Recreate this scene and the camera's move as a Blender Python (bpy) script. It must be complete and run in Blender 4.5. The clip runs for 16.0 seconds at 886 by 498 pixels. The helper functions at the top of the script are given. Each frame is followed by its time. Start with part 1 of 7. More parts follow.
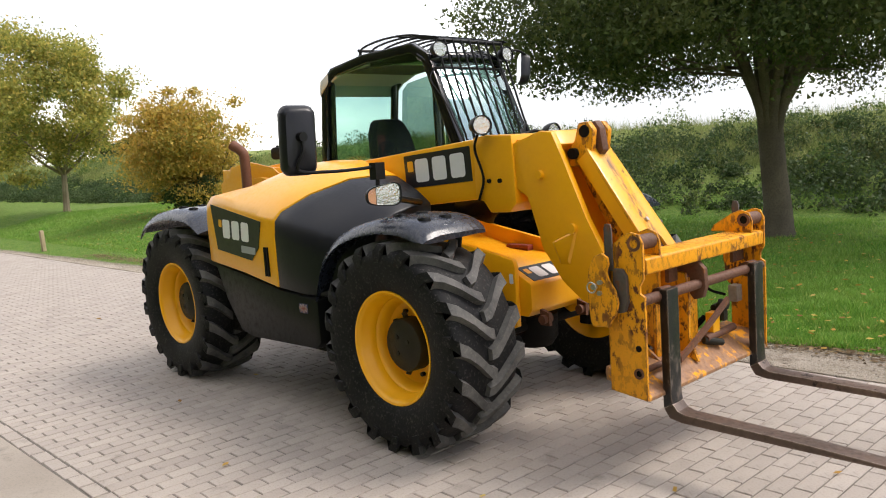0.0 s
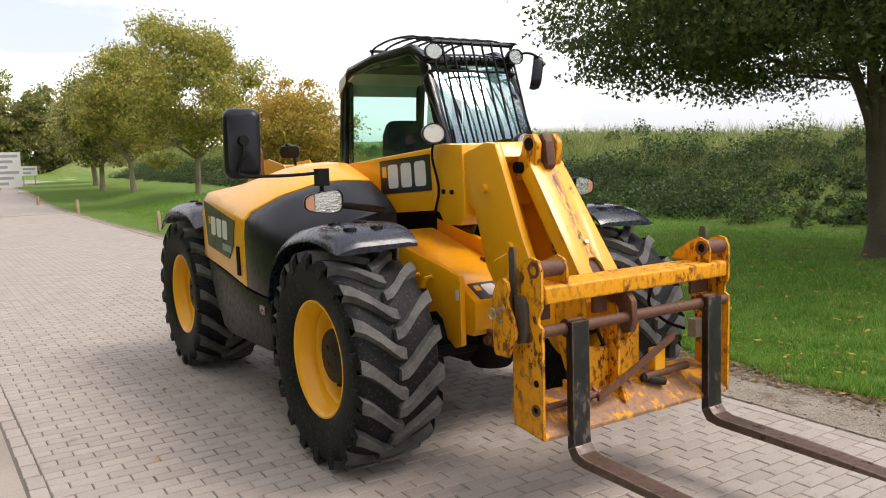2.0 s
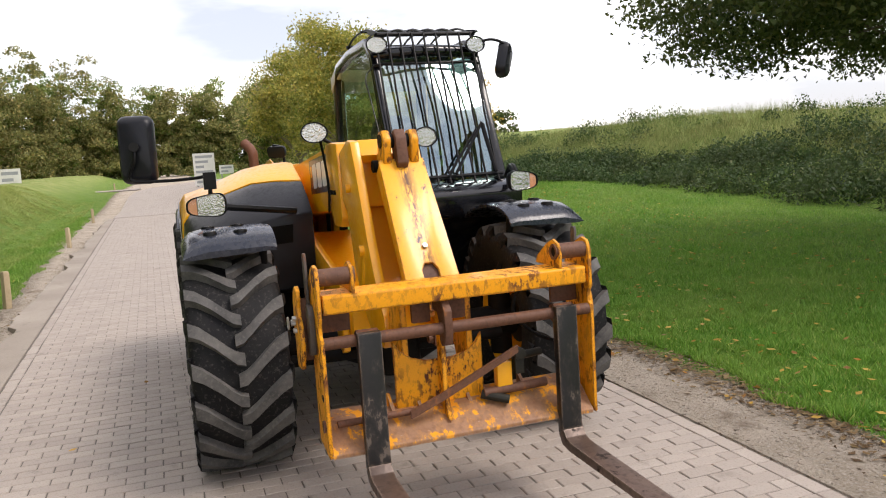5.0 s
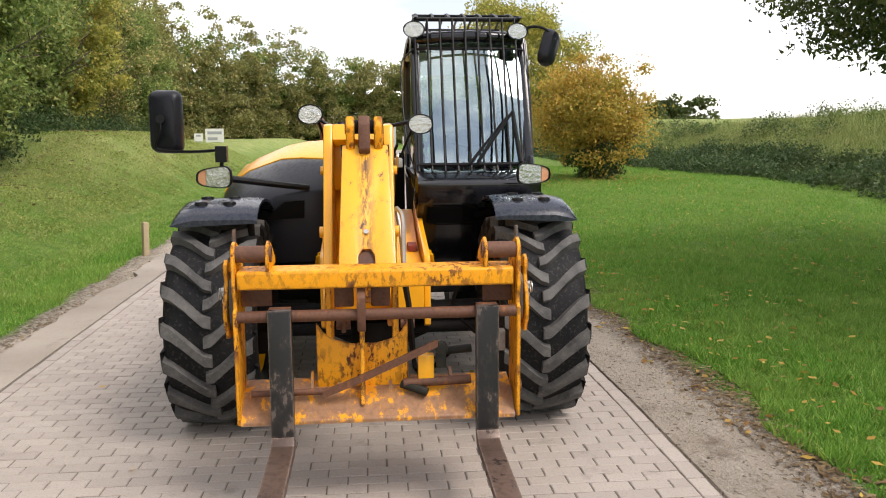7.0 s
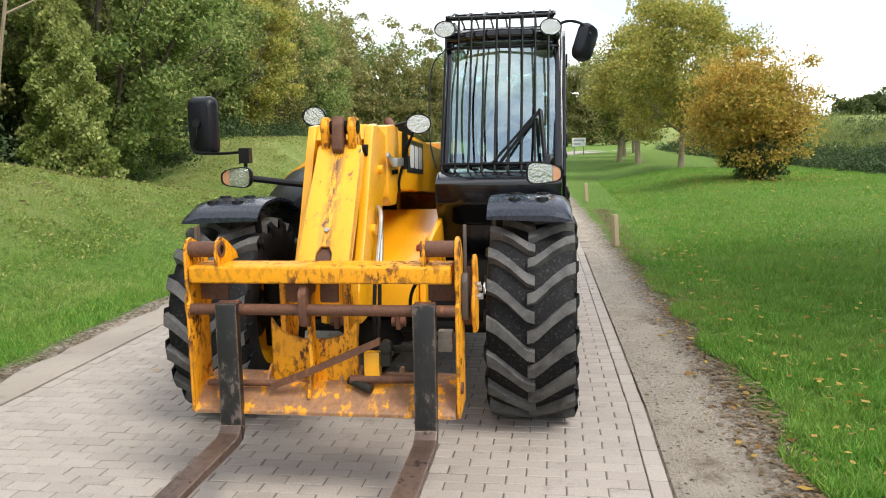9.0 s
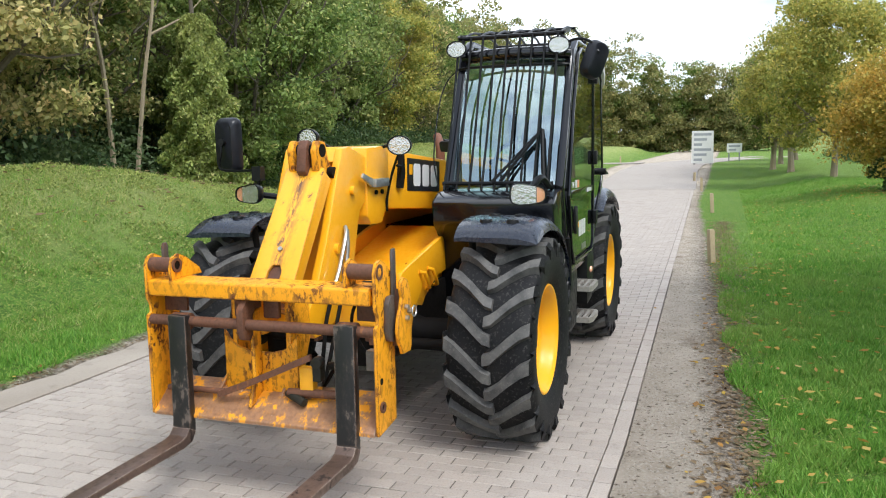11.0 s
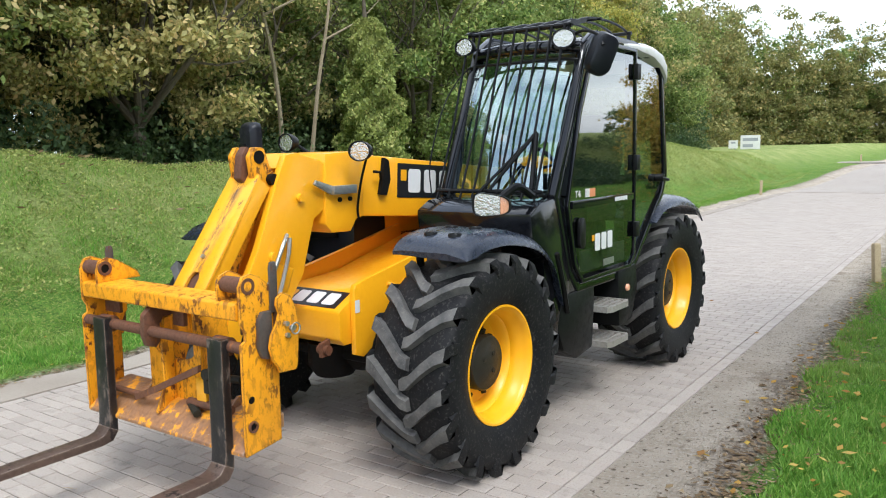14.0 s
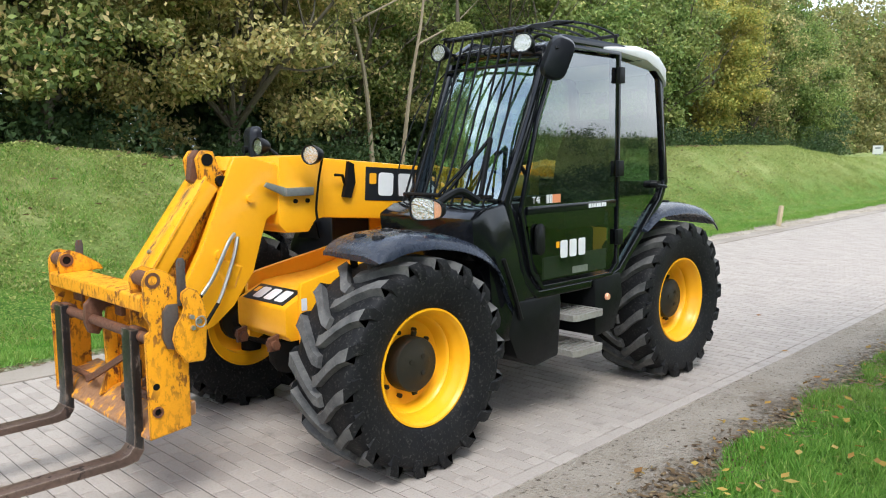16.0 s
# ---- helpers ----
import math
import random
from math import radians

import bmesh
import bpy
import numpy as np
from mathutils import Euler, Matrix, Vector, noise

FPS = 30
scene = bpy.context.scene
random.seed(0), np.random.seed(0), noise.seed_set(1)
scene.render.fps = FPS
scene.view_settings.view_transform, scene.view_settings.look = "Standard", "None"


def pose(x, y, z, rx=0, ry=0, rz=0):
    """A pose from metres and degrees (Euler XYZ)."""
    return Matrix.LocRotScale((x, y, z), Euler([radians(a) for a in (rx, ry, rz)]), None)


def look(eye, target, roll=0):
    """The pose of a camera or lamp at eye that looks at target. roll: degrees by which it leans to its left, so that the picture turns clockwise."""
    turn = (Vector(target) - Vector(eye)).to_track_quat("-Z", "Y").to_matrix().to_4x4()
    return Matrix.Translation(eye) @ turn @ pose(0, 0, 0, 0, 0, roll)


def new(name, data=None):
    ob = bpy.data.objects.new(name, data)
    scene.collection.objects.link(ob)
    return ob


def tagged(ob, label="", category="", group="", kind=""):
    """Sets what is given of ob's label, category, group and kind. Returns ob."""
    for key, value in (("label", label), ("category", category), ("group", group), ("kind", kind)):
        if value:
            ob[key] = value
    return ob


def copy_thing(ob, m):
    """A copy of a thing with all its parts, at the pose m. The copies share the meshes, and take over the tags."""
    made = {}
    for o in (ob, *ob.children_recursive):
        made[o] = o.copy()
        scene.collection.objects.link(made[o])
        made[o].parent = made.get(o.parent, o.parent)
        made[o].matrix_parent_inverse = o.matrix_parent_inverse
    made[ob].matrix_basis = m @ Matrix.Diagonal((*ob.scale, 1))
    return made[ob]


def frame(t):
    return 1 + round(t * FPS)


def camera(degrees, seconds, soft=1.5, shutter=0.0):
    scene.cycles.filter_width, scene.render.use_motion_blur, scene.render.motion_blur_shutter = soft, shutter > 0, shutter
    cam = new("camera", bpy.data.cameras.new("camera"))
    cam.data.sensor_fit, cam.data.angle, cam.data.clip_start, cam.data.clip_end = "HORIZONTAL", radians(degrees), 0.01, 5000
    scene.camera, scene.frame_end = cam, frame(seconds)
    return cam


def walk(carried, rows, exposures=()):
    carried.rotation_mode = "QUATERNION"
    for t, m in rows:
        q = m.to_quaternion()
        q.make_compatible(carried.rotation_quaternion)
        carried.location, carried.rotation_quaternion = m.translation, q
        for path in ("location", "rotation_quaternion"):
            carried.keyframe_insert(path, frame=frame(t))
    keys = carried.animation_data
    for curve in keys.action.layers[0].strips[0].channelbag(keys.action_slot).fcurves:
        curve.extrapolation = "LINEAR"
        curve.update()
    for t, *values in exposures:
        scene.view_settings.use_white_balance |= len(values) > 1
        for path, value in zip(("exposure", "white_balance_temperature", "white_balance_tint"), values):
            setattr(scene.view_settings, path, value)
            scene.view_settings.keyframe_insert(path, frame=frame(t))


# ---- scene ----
cam = camera(58.0, 16.0, soft=1.05)
PATH = [
    (0, (3.485, -3.942, 1.696), (2.032, -2.589, 1.456), -3.6),
    (0.5, (3.736, -3.629, 1.715), (2.147, -2.445, 1.444), -3.3),
    (1, (3.92, -3.384, 1.724), (2.284, -2.266, 1.448), -2.8),
    (1.5, (3.977, -3.141, 1.717), (2.346, -2.017, 1.441), -2.5),
    (2, (4.062, -2.904, 1.736), (2.392, -1.831, 1.495), -1.6),
    (2.5, (4.225, -2.633, 1.701), (2.522, -1.611, 1.465), -2.4),
    (3, (4.406, -2.354, 1.706), (2.675, -1.389, 1.438), -1.9),
    (3.5, (4.463, -2.067, 1.673), (2.696, -1.167, 1.409), -2.6),
    (4, (4.526, -1.77, 1.697), (2.706, -0.993, 1.41), -3.0),
    (4.2, (4.571, -1.63, 1.701), (2.734, -0.886, 1.435), -3.7),
    (6.3, (4.766, -0.49, 1.711), (2.822, -0.114, 1.425), -0.9),
    (6.5, (4.827, -0.336, 1.701), (2.872, -0.022, 1.426), -0.9),
    (7, (4.903, -0.028, 1.726), (2.931, 0.145, 1.441), -0.4),
    (7.5, (4.855, 0.233, 1.687), (2.874, 0.319, 1.424), -0.6),
    (8, (4.808, 0.534, 1.68), (2.823, 0.516, 1.437), -0.8),
    (8.5, (4.842, 0.814, 1.691), (2.865, 0.687, 1.419), -1.9),
    (9, (4.853, 1.073, 1.693), (2.892, 0.792, 1.42), -1.2),
    (9.2, (4.84, 1.143, 1.69), (2.881, 0.833, 1.438), -1.0),
    (11.3, (4.567, 2.276, 1.78), (2.721, 1.554, 1.513), -1.4),
    (11.5, (4.473, 2.344, 1.771), (2.642, 1.586, 1.499), -1.5),
    (12, (4.314, 2.521, 1.798), (2.519, 1.677, 1.536), -0.9),
    (12.5, (4.188, 2.74, 1.798), (2.435, 1.806, 1.567), -1.4),
    (13, (4.075, 3.063, 1.818), (2.357, 2.069, 1.573), -0.9),
    (13.5, (3.918, 3.222, 1.795), (2.254, 2.141, 1.538), -1.2),
    (14, (3.634, 3.41, 1.796), (2.03, 2.243, 1.544), -1.2),
    (14.5, (3.453, 3.594, 1.822), (1.893, 2.365, 1.581), -1.2),
    (15, (3.286, 3.918, 1.823), (1.804, 2.594, 1.599), -1.1),
    (15.5, (3.146, 4.145, 1.819), (1.724, 2.761, 1.572), -0.8),
    (16, (2.94, 4.307, 1.786), (1.556, 2.883, 1.547), -0.8),
]
walk(cam, [(t, look(eye, target, roll)) for t, eye, target, roll in PATH], exposures=[(0.0, 0.34, 6600, 13), (3.5, 0.10, 6700, 16), (7.0, 0.27, 6650, 14), (9.0, 0.42, 6350, 9), (12.5, 0.43, 5850, 8), (16.0, 0.55, 5850, 8)])


# ---- world and light ----
world = bpy.data.worlds.new("world")
scene.world = world
world.use_nodes = True
wn, wl = world.node_tree.nodes, world.node_tree.links
wn.clear()
SUN_EL, SUN_AZ = radians(53), radians(52)
sky = wn.new("ShaderNodeTexSky")
sky.sky_type, sky.sun_disc = "NISHITA", False
sky.sun_elevation, sky.sun_rotation = SUN_EL, radians(90) - SUN_AZ
b1 = wn.new("ShaderNodeBackground")
b1.inputs["Strength"].default_value = 0.05
wl.new(sky.outputs["Color"], b1.inputs["Color"])
tc = wn.new("ShaderNodeTexCoord")
mp = wn.new("ShaderNodeMapping")
mp.inputs["Scale"].default_value = (1.2, 1.2, 4.0)
wl.new(tc.outputs["Generated"], mp.inputs["Vector"])
cn = wn.new("ShaderNodeTexNoise")
cn.inputs["Scale"].default_value, cn.inputs["Detail"].default_value = 1.6, 6.0
wl.new(mp.outputs["Vector"], cn.inputs["Vector"])
cr = wn.new("ShaderNodeValToRGB")
cr.color_ramp.elements[0].position, cr.color_ramp.elements[0].color = 0.44, (0.42, 0.445, 0.50, 1)
cr.color_ramp.elements[1].position, cr.color_ramp.elements[1].color = 0.61, (1.0, 0.975, 0.935, 1)
wl.new(cn.outputs["Fac"], cr.inputs["Fac"])
b2 = wn.new("ShaderNodeBackground")
b2.inputs["Strength"].default_value = 1.38
wl.new(cr.outputs["Color"], b2.inputs["Color"])
ad = wn.new("ShaderNodeAddShader")
wl.new(b1.outputs[0], ad.inputs[0])
wl.new(b2.outputs[0], ad.inputs[1])
wo = wn.new("ShaderNodeOutputWorld")
wl.new(ad.outputs[0], wo.inputs["Surface"])

sun_data = bpy.data.lights.new("sun", "SUN")
sun_data.energy, sun_data.angle, sun_data.color = 2.3, radians(24), (1.0, 0.95, 0.88)
sun = new("sun", sun_data)
sun_dir = Vector((math.cos(SUN_AZ) * math.cos(SUN_EL), math.sin(SUN_AZ) * math.cos(SUN_EL), math.sin(SUN_EL)))
sun.matrix_world = look(sun_dir * 30, (0, 0, 0))

# ---- materials ----


def nodes(name):
    m = bpy.data.materials.new(name)
    m.use_nodes = True
    return m, m.node_tree.nodes, m.node_tree.links, m.node_tree.nodes["Principled BSDF"]


def coords(n, l, scale=(1, 1, 1)):
    c = n.new("ShaderNodeTexCoord")
    p = n.new("ShaderNodeMapping")
    p.inputs["Scale"].default_value = scale
    l.new(c.outputs["Object"], p.inputs["Vector"])
    return p.outputs["Vector"]


def noise_fac(n, l, vec, scale, detail=5.0, lo=0.35, hi=0.65, rough=0.55):
    t = n.new("ShaderNodeTexNoise")
    t.inputs["Scale"].default_value, t.inputs["Detail"].default_value, t.inputs["Roughness"].default_value = scale, detail, rough
    l.new(vec, t.inputs["Vector"])
    r = n.new("ShaderNodeMapRange")
    r.inputs["From Min"].default_value, r.inputs["From Max"].default_value = lo, hi
    l.new(t.outputs["Fac"], r.inputs["Value"])
    return r.outputs["Result"]


def mix(n, l, fac, a, b, blend="MIX"):
    m = n.new("ShaderNodeMix")
    m.data_type, m.blend_type = "RGBA", blend
    for key, v in ((0, fac), (6, a), (7, b)):
        if isinstance(v, (int, float)):
            m.inputs[key].default_value = v
        elif isinstance(v, tuple):
            m.inputs[key].default_value = (*v, 1) if len(v) == 3 else v
        else:
            l.new(v, m.inputs[key])
    return m.outputs[2]


def fmath(n, l, op, a, b):
    m = n.new("ShaderNodeMath")
    m.operation = op
    for i, v in enumerate((a, b)):
        if isinstance(v, (int, float)):
            m.inputs[i].default_value = v
        else:
            l.new(v, m.inputs[i])
    return m.outputs[0]


def bump(n, l, b, height, strength, dist):
    k = n.new("ShaderNodeBump")
    k.inputs["Strength"].default_value, k.inputs["Distance"].default_value = strength, dist
    l.new(height, k.inputs["Height"])
    l.new(k.outputs["Normal"], b.inputs["Normal"])


def paint(name, col, dark, rough=0.35, dirt=0.25, grain=9.0, coat=0.3, bumpy=0.05, scratch=None, scratch_at=0.68, metallic=0.0, spec=0.5, patch=0.0, streak=None, edge=None):
    """Painted or plastic surface: broad fading, fine dirt, light orange-peel, and chips down to a second colour."""
    m, n, l, b = nodes(name)
    v = coords(n, l)
    broad = noise_fac(n, l, v, 2.2, 4, 0.3, 0.75)
    fine = noise_fac(n, l, v, grain * 4, 6, 0.45, 0.8)
    c = mix(n, l, fmath(n, l, "MULTIPLY", broad, dirt), col, dark)
    c = mix(n, l, fmath(n, l, "MULTIPLY", fine, dirt * 0.8), c, dark)
    r = fmath(n, l, "ADD", fmath(n, l, "MULTIPLY", fine, 0.25), rough)
    if scratch:
        chip = noise_fac(n, l, coords(n, l, (1.0, 1.0, 0.55)), grain, 9, scratch_at, scratch_at + 0.04, 0.68)
        halo = noise_fac(n, l, coords(n, l, (1.0, 1.0, 0.55)), grain, 9, scratch_at - 0.09, scratch_at + 0.05, 0.68)
        if streak is not None:
            sy = n.new("ShaderNodeSeparateXYZ")
            l.new(v, sy.inputs[0])
            off = fmath(n, l, "ABSOLUTE", fmath(n, l, "SUBTRACT", sy.outputs["Y"], streak), 0.0)
            band = n.new("ShaderNodeMapRange")
            band.inputs["From Min"].default_value, band.inputs["From Max"].default_value = 0.05, 0.0
            l.new(off, band.inputs["Value"])
            scrape = noise_fac(n, l, coords(n, l, (1.0, 3.0, 0.8)), 14, 8, 0.44, 0.54, 0.7)
            chip = fmath(n, l, "MAXIMUM", chip, fmath(n, l, "MULTIPLY", scrape, band.outputs[0]))
        if patch:
            worn = noise_fac(n, l, v, 5.0, 3, 0.42, 0.62)
            chip = fmath(n, l, "MULTIPLY", chip, fmath(n, l, "ADD", fmath(n, l, "MULTIPLY", worn, patch), 1 - patch))
            halo = fmath(n, l, "MULTIPLY", halo, worn)
        c = mix(n, l, fmath(n, l, "MULTIPLY", halo, 0.45), c, tuple(0.5 * (p + q) for p, q in zip(col, scratch)))
        c = mix(n, l, chip, c, scratch)
        r = fmath(n, l, "ADD", r, fmath(n, l, "MULTIPLY", chip, 0.35))
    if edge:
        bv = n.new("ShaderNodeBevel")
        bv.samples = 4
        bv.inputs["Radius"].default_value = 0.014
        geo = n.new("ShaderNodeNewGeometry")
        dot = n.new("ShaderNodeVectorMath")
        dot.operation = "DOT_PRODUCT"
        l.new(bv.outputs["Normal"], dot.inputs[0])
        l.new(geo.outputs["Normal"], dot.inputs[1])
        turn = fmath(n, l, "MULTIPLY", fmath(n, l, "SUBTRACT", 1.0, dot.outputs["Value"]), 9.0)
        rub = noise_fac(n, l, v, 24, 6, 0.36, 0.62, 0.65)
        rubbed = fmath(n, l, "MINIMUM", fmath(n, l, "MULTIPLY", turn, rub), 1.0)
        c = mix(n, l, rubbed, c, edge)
    l.new(c, b.inputs["Base Color"])
    l.new(r, b.inputs["Roughness"])
    b.inputs["Coat Weight"].default_value = coat
    b.inputs["Coat Roughness"].default_value = 0.15
    b.inputs["Metallic"].default_value = metallic
    b.inputs["Specular IOR Level"].default_value = spec
    bump(n, l, b, noise_fac(n, l, v, grain * 12, 3, 0.2, 0.8), bumpy, 0.004)
    return m


YELLOW, YDARK, RUST = (0.91, 0.42, 0.005), (0.70, 0.28, 0.007), (0.13, 0.045, 0.018)
m_yellow = paint("yellow_paint", YELLOW, YDARK, 0.3, 0.2, 9, 0.35, 0.04, (0.30, 0.11, 0.03), 0.74)
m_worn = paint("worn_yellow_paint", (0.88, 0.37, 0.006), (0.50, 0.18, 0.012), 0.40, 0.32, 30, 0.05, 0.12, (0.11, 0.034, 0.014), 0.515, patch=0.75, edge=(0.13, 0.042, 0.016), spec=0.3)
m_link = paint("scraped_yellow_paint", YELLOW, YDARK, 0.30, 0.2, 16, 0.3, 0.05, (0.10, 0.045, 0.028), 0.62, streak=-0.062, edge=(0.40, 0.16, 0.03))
m_rim = paint("rim_yellow_paint", (0.95, 0.45, 0.003), (0.78, 0.34, 0.01), 0.35, 0.15, 6, 0.15, 0.02, spec=0.35)
m_rust = paint("rusty_steel", (0.15, 0.058, 0.026), (0.055, 0.026, 0.017), 0.6, 0.8, 14, 0.0, 0.25, (0.24, 0.095, 0.035), 0.6)
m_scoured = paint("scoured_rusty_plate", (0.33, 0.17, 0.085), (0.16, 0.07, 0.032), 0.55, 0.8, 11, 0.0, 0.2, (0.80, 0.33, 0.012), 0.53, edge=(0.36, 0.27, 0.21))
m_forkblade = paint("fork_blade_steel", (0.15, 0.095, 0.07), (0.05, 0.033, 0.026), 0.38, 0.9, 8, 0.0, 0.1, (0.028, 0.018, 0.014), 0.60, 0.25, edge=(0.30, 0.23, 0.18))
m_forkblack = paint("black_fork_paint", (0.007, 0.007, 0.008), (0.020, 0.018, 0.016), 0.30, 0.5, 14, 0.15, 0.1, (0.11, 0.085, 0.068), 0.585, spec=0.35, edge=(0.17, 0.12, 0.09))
m_black = paint("black_gloss_paint", (0.004, 0.0045, 0.006), (0.010, 0.010, 0.011), 0.07, 0.3, 5, 0.45, 0.012, spec=0.3)
m_plastic = paint("charcoal_plastic", (0.008, 0.009, 0.013), (0.018, 0.018, 0.020), 0.33, 0.5, 8, 0.1, 0.10, spec=0.25)
m_fender = paint("fender_plastic", (0.012, 0.017, 0.030), (0.024, 0.026, 0.033), 0.24, 0.5, 8, 0.25, 0.05, spec=0.4)
m_sill = paint("matt_black_plastic", (0.005, 0.0055, 0.006), (0.014, 0.013, 0.012), 0.36, 0.5, 6, 0.08, 0.08, spec=0.15)
m_dark = paint("greasy_dark_steel", (0.004, 0.004, 0.004), (0.014, 0.012, 0.010), 0.6, 0.7, 10, 0.0, 0.2, spec=0.1)
m_hub = paint("dirty_hub_casting", (0.014, 0.015, 0.013), (0.036, 0.030, 0.019), 0.45, 0.9, 9, 0.0, 0.2, spec=0.2)
m_pad = paint("bare_grey_steel", (0.085, 0.075, 0.068), (0.05, 0.035, 0.025), 0.5, 0.8, 12, 0.0, 0.2, (0.14, 0.055, 0.025), 0.58)
m_white = paint("white_plastic", (0.75, 0.75, 0.72), (0.5, 0.48, 0.42), 0.4, 0.3, 6)
m_decal_white = paint("white_decal", (0.78, 0.78, 0.77), (0.6, 0.58, 0.54), 0.4, 0.25, 8)
m_decal_black = paint("black_decal", (0.012, 0.013, 0.016), (0.03, 0.03, 0.03), 0.3, 0.3, 8, spec=0.3)
m_orange = paint("orange_lens", (0.78, 0.38, 0.22), (0.66, 0.26, 0.12), 0.12, 0.3, 30, 0.6)
m_red = paint("faded_red_paint", (0.26, 0.04, 0.02), (0.10, 0.025, 0.015), 0.5, 0.6, 10, 0.0, 0.1)
m_navy = paint("navy_print", (0.02, 0.03, 0.12), (0.03, 0.03, 0.08), 0.4, 0.2, 8)
m_chrome = paint("worn_zinc", (0.5, 0.5, 0.48), (0.25, 0.24, 0.22), 0.3, 0.5, 10, 0.0, 0.05, metallic=0.8)
m_alu = paint("aluminium_tread", (0.42, 0.40, 0.36), (0.22, 0.19, 0.15), 0.45, 0.7, 10, 0.0, 0.1, metallic=0.4)
m_exhaust = paint("brown_rusted_pipe", (0.20, 0.075, 0.035), (0.10, 0.04, 0.025), 0.6, 0.6, 10, 0.0, 0.15)
m_seat = paint("dark_seat_cloth", (0.02, 0.022, 0.026), (0.035, 0.035, 0.035), 0.8, 0.4, 12, 0.0, 0.3, spec=0.1)
m_lining = paint("grey_cab_lining", (0.10, 0.10, 0.10), (0.06, 0.06, 0.06), 0.7, 0.4, 8, 0.0, 0.1)
m_tan = paint("tan_door_card", (0.22, 0.20, 0.16), (0.14, 0.12, 0.09), 0.6, 0.4, 8, 0.0, 0.1)
m_post = paint("weathered_wood", (0.50, 0.40, 0.25), (0.28, 0.21, 0.12), 0.8, 0.8, 14, 0.0, 0.4)
m_pole = paint("grey_sign_pole", (0.3, 0.3, 0.3), (0.2, 0.2, 0.2), 0.5, 0.3, 8)
m_print = paint("faded_print", (0.30, 0.32, 0.33), (0.45, 0.45, 0.45), 0.6, 0.3, 8)
m_sticker = paint("sticker_orange_print", (0.75, 0.28, 0.12), (0.6, 0.2, 0.1), 0.4, 0.2, 8)
m_green_label = paint("green_label", (0.10, 0.35, 0.10), (0.05, 0.2, 0.05), 0.4, 0.2, 8)


def rubber(name, base, dust, amount):
    m, n, l, b = nodes(name)
    v = coords(n, l)
    f = noise_fac(n, l, v, 7, 8, 0.35, 0.75, 0.65)
    g = noise_fac(n, l, v, 60, 4, 0.55, 0.85)
    c = mix(n, l, fmath(n, l, "MULTIPLY", f, amount), base, dust)
    c = mix(n, l, fmath(n, l, "MULTIPLY", g, amount * 0.6), c, (0.25, 0.23, 0.2))
    l.new(c, b.inputs["Base Color"])
    b.inputs["Roughness"].default_value = 0.62
    b.inputs["Specular IOR Level"].default_value = 0.2
    bump(n, l, b, noise_fac(n, l, v, 90, 4, 0.2, 0.8), 0.15, 0.004)
    return m


m_tyre = rubber("tyre_rubber", (0.006, 0.006, 0.007), (0.022, 0.021, 0.019), 0.5)
m_tread = rubber("scuffed_tread_rubber", (0.055, 0.054, 0.053), (0.19, 0.18, 0.165), 0.75)


def glass(name, tint, gloss=0.06, sheen=(1.0, 1.0, 1.0)):
    m, n, l, b = nodes(name)
    n.remove(b)
    tr = n.new("ShaderNodeBsdfTransparent")
    tr.inputs["Color"].default_value = (*tint, 1)
    gl = n.new("ShaderNodeBsdfGlossy")
    gl.inputs["Roughness"].default_value = 0.02
    gl.inputs["Color"].default_value = (*sheen, 1)
    lw = n.new("ShaderNodeLayerWeight")
    lw.inputs["Blend"].default_value = 0.5
    fres = fmath(n, l, "MULTIPLY", fmath(n, l, "POWER", lw.outputs["Facing"], 4.0), 0.8)
    ms = n.new("ShaderNodeMixShader")
    l.new(fmath(n, l, "ADD", fres, gloss), ms.inputs[0])
    l.new(tr.outputs[0], ms.inputs[1])
    l.new(gl.outputs[0], ms.inputs[2])
    l.new(ms.outputs[0], n["Material Output"].inputs["Surface"])
    return m


m_glass = glass("green_tinted_glass", (0.66, 0.86, 0.80), 0.05)
# windscreen gloss is raised and tinted cyan to stand for reflected sky
m_screen = glass("windscreen_glass", (0.76, 0.95, 0.97), 0.36, (0.80, 0.96, 1.0))
m_doorglass = glass("smoked_door_glass", (0.24, 0.34, 0.30), 0.22)
# same door glass tinted darker and duller, for the lower pane's weaker reflection
m_lowglass = glass("dimmed_lower_door_glass", (0.15, 0.21, 0.19), 0.07)
m_lens = glass("clear_lens", (0.95, 0.95, 0.94), 0.03)


def mirror_mat(name):
    m, n, l, b = nodes(name)
    b.inputs["Base Color"].default_value = (0.70, 0.70, 0.69, 1)
    b.inputs["Metallic"].default_value = 0.85
    b.inputs["Roughness"].default_value = 0.12
    bump(n, l, b, noise_fac(n, l, coords(n, l), 60, 2, 0.3, 0.7), 0.35, 0.008)
    return m


m_reflector = mirror_mat("lamp_reflector")
m_mirror = bpy.data.materials.new("mirror_glass")
m_mirror.use_nodes = True
mb = m_mirror.node_tree.nodes["Principled BSDF"]
mb.inputs["Base Color"].default_value, mb.inputs["Metallic"].default_value, mb.inputs["Roughness"].default_value = (0.85, 0.87, 0.87, 1), 1.0, 0.03


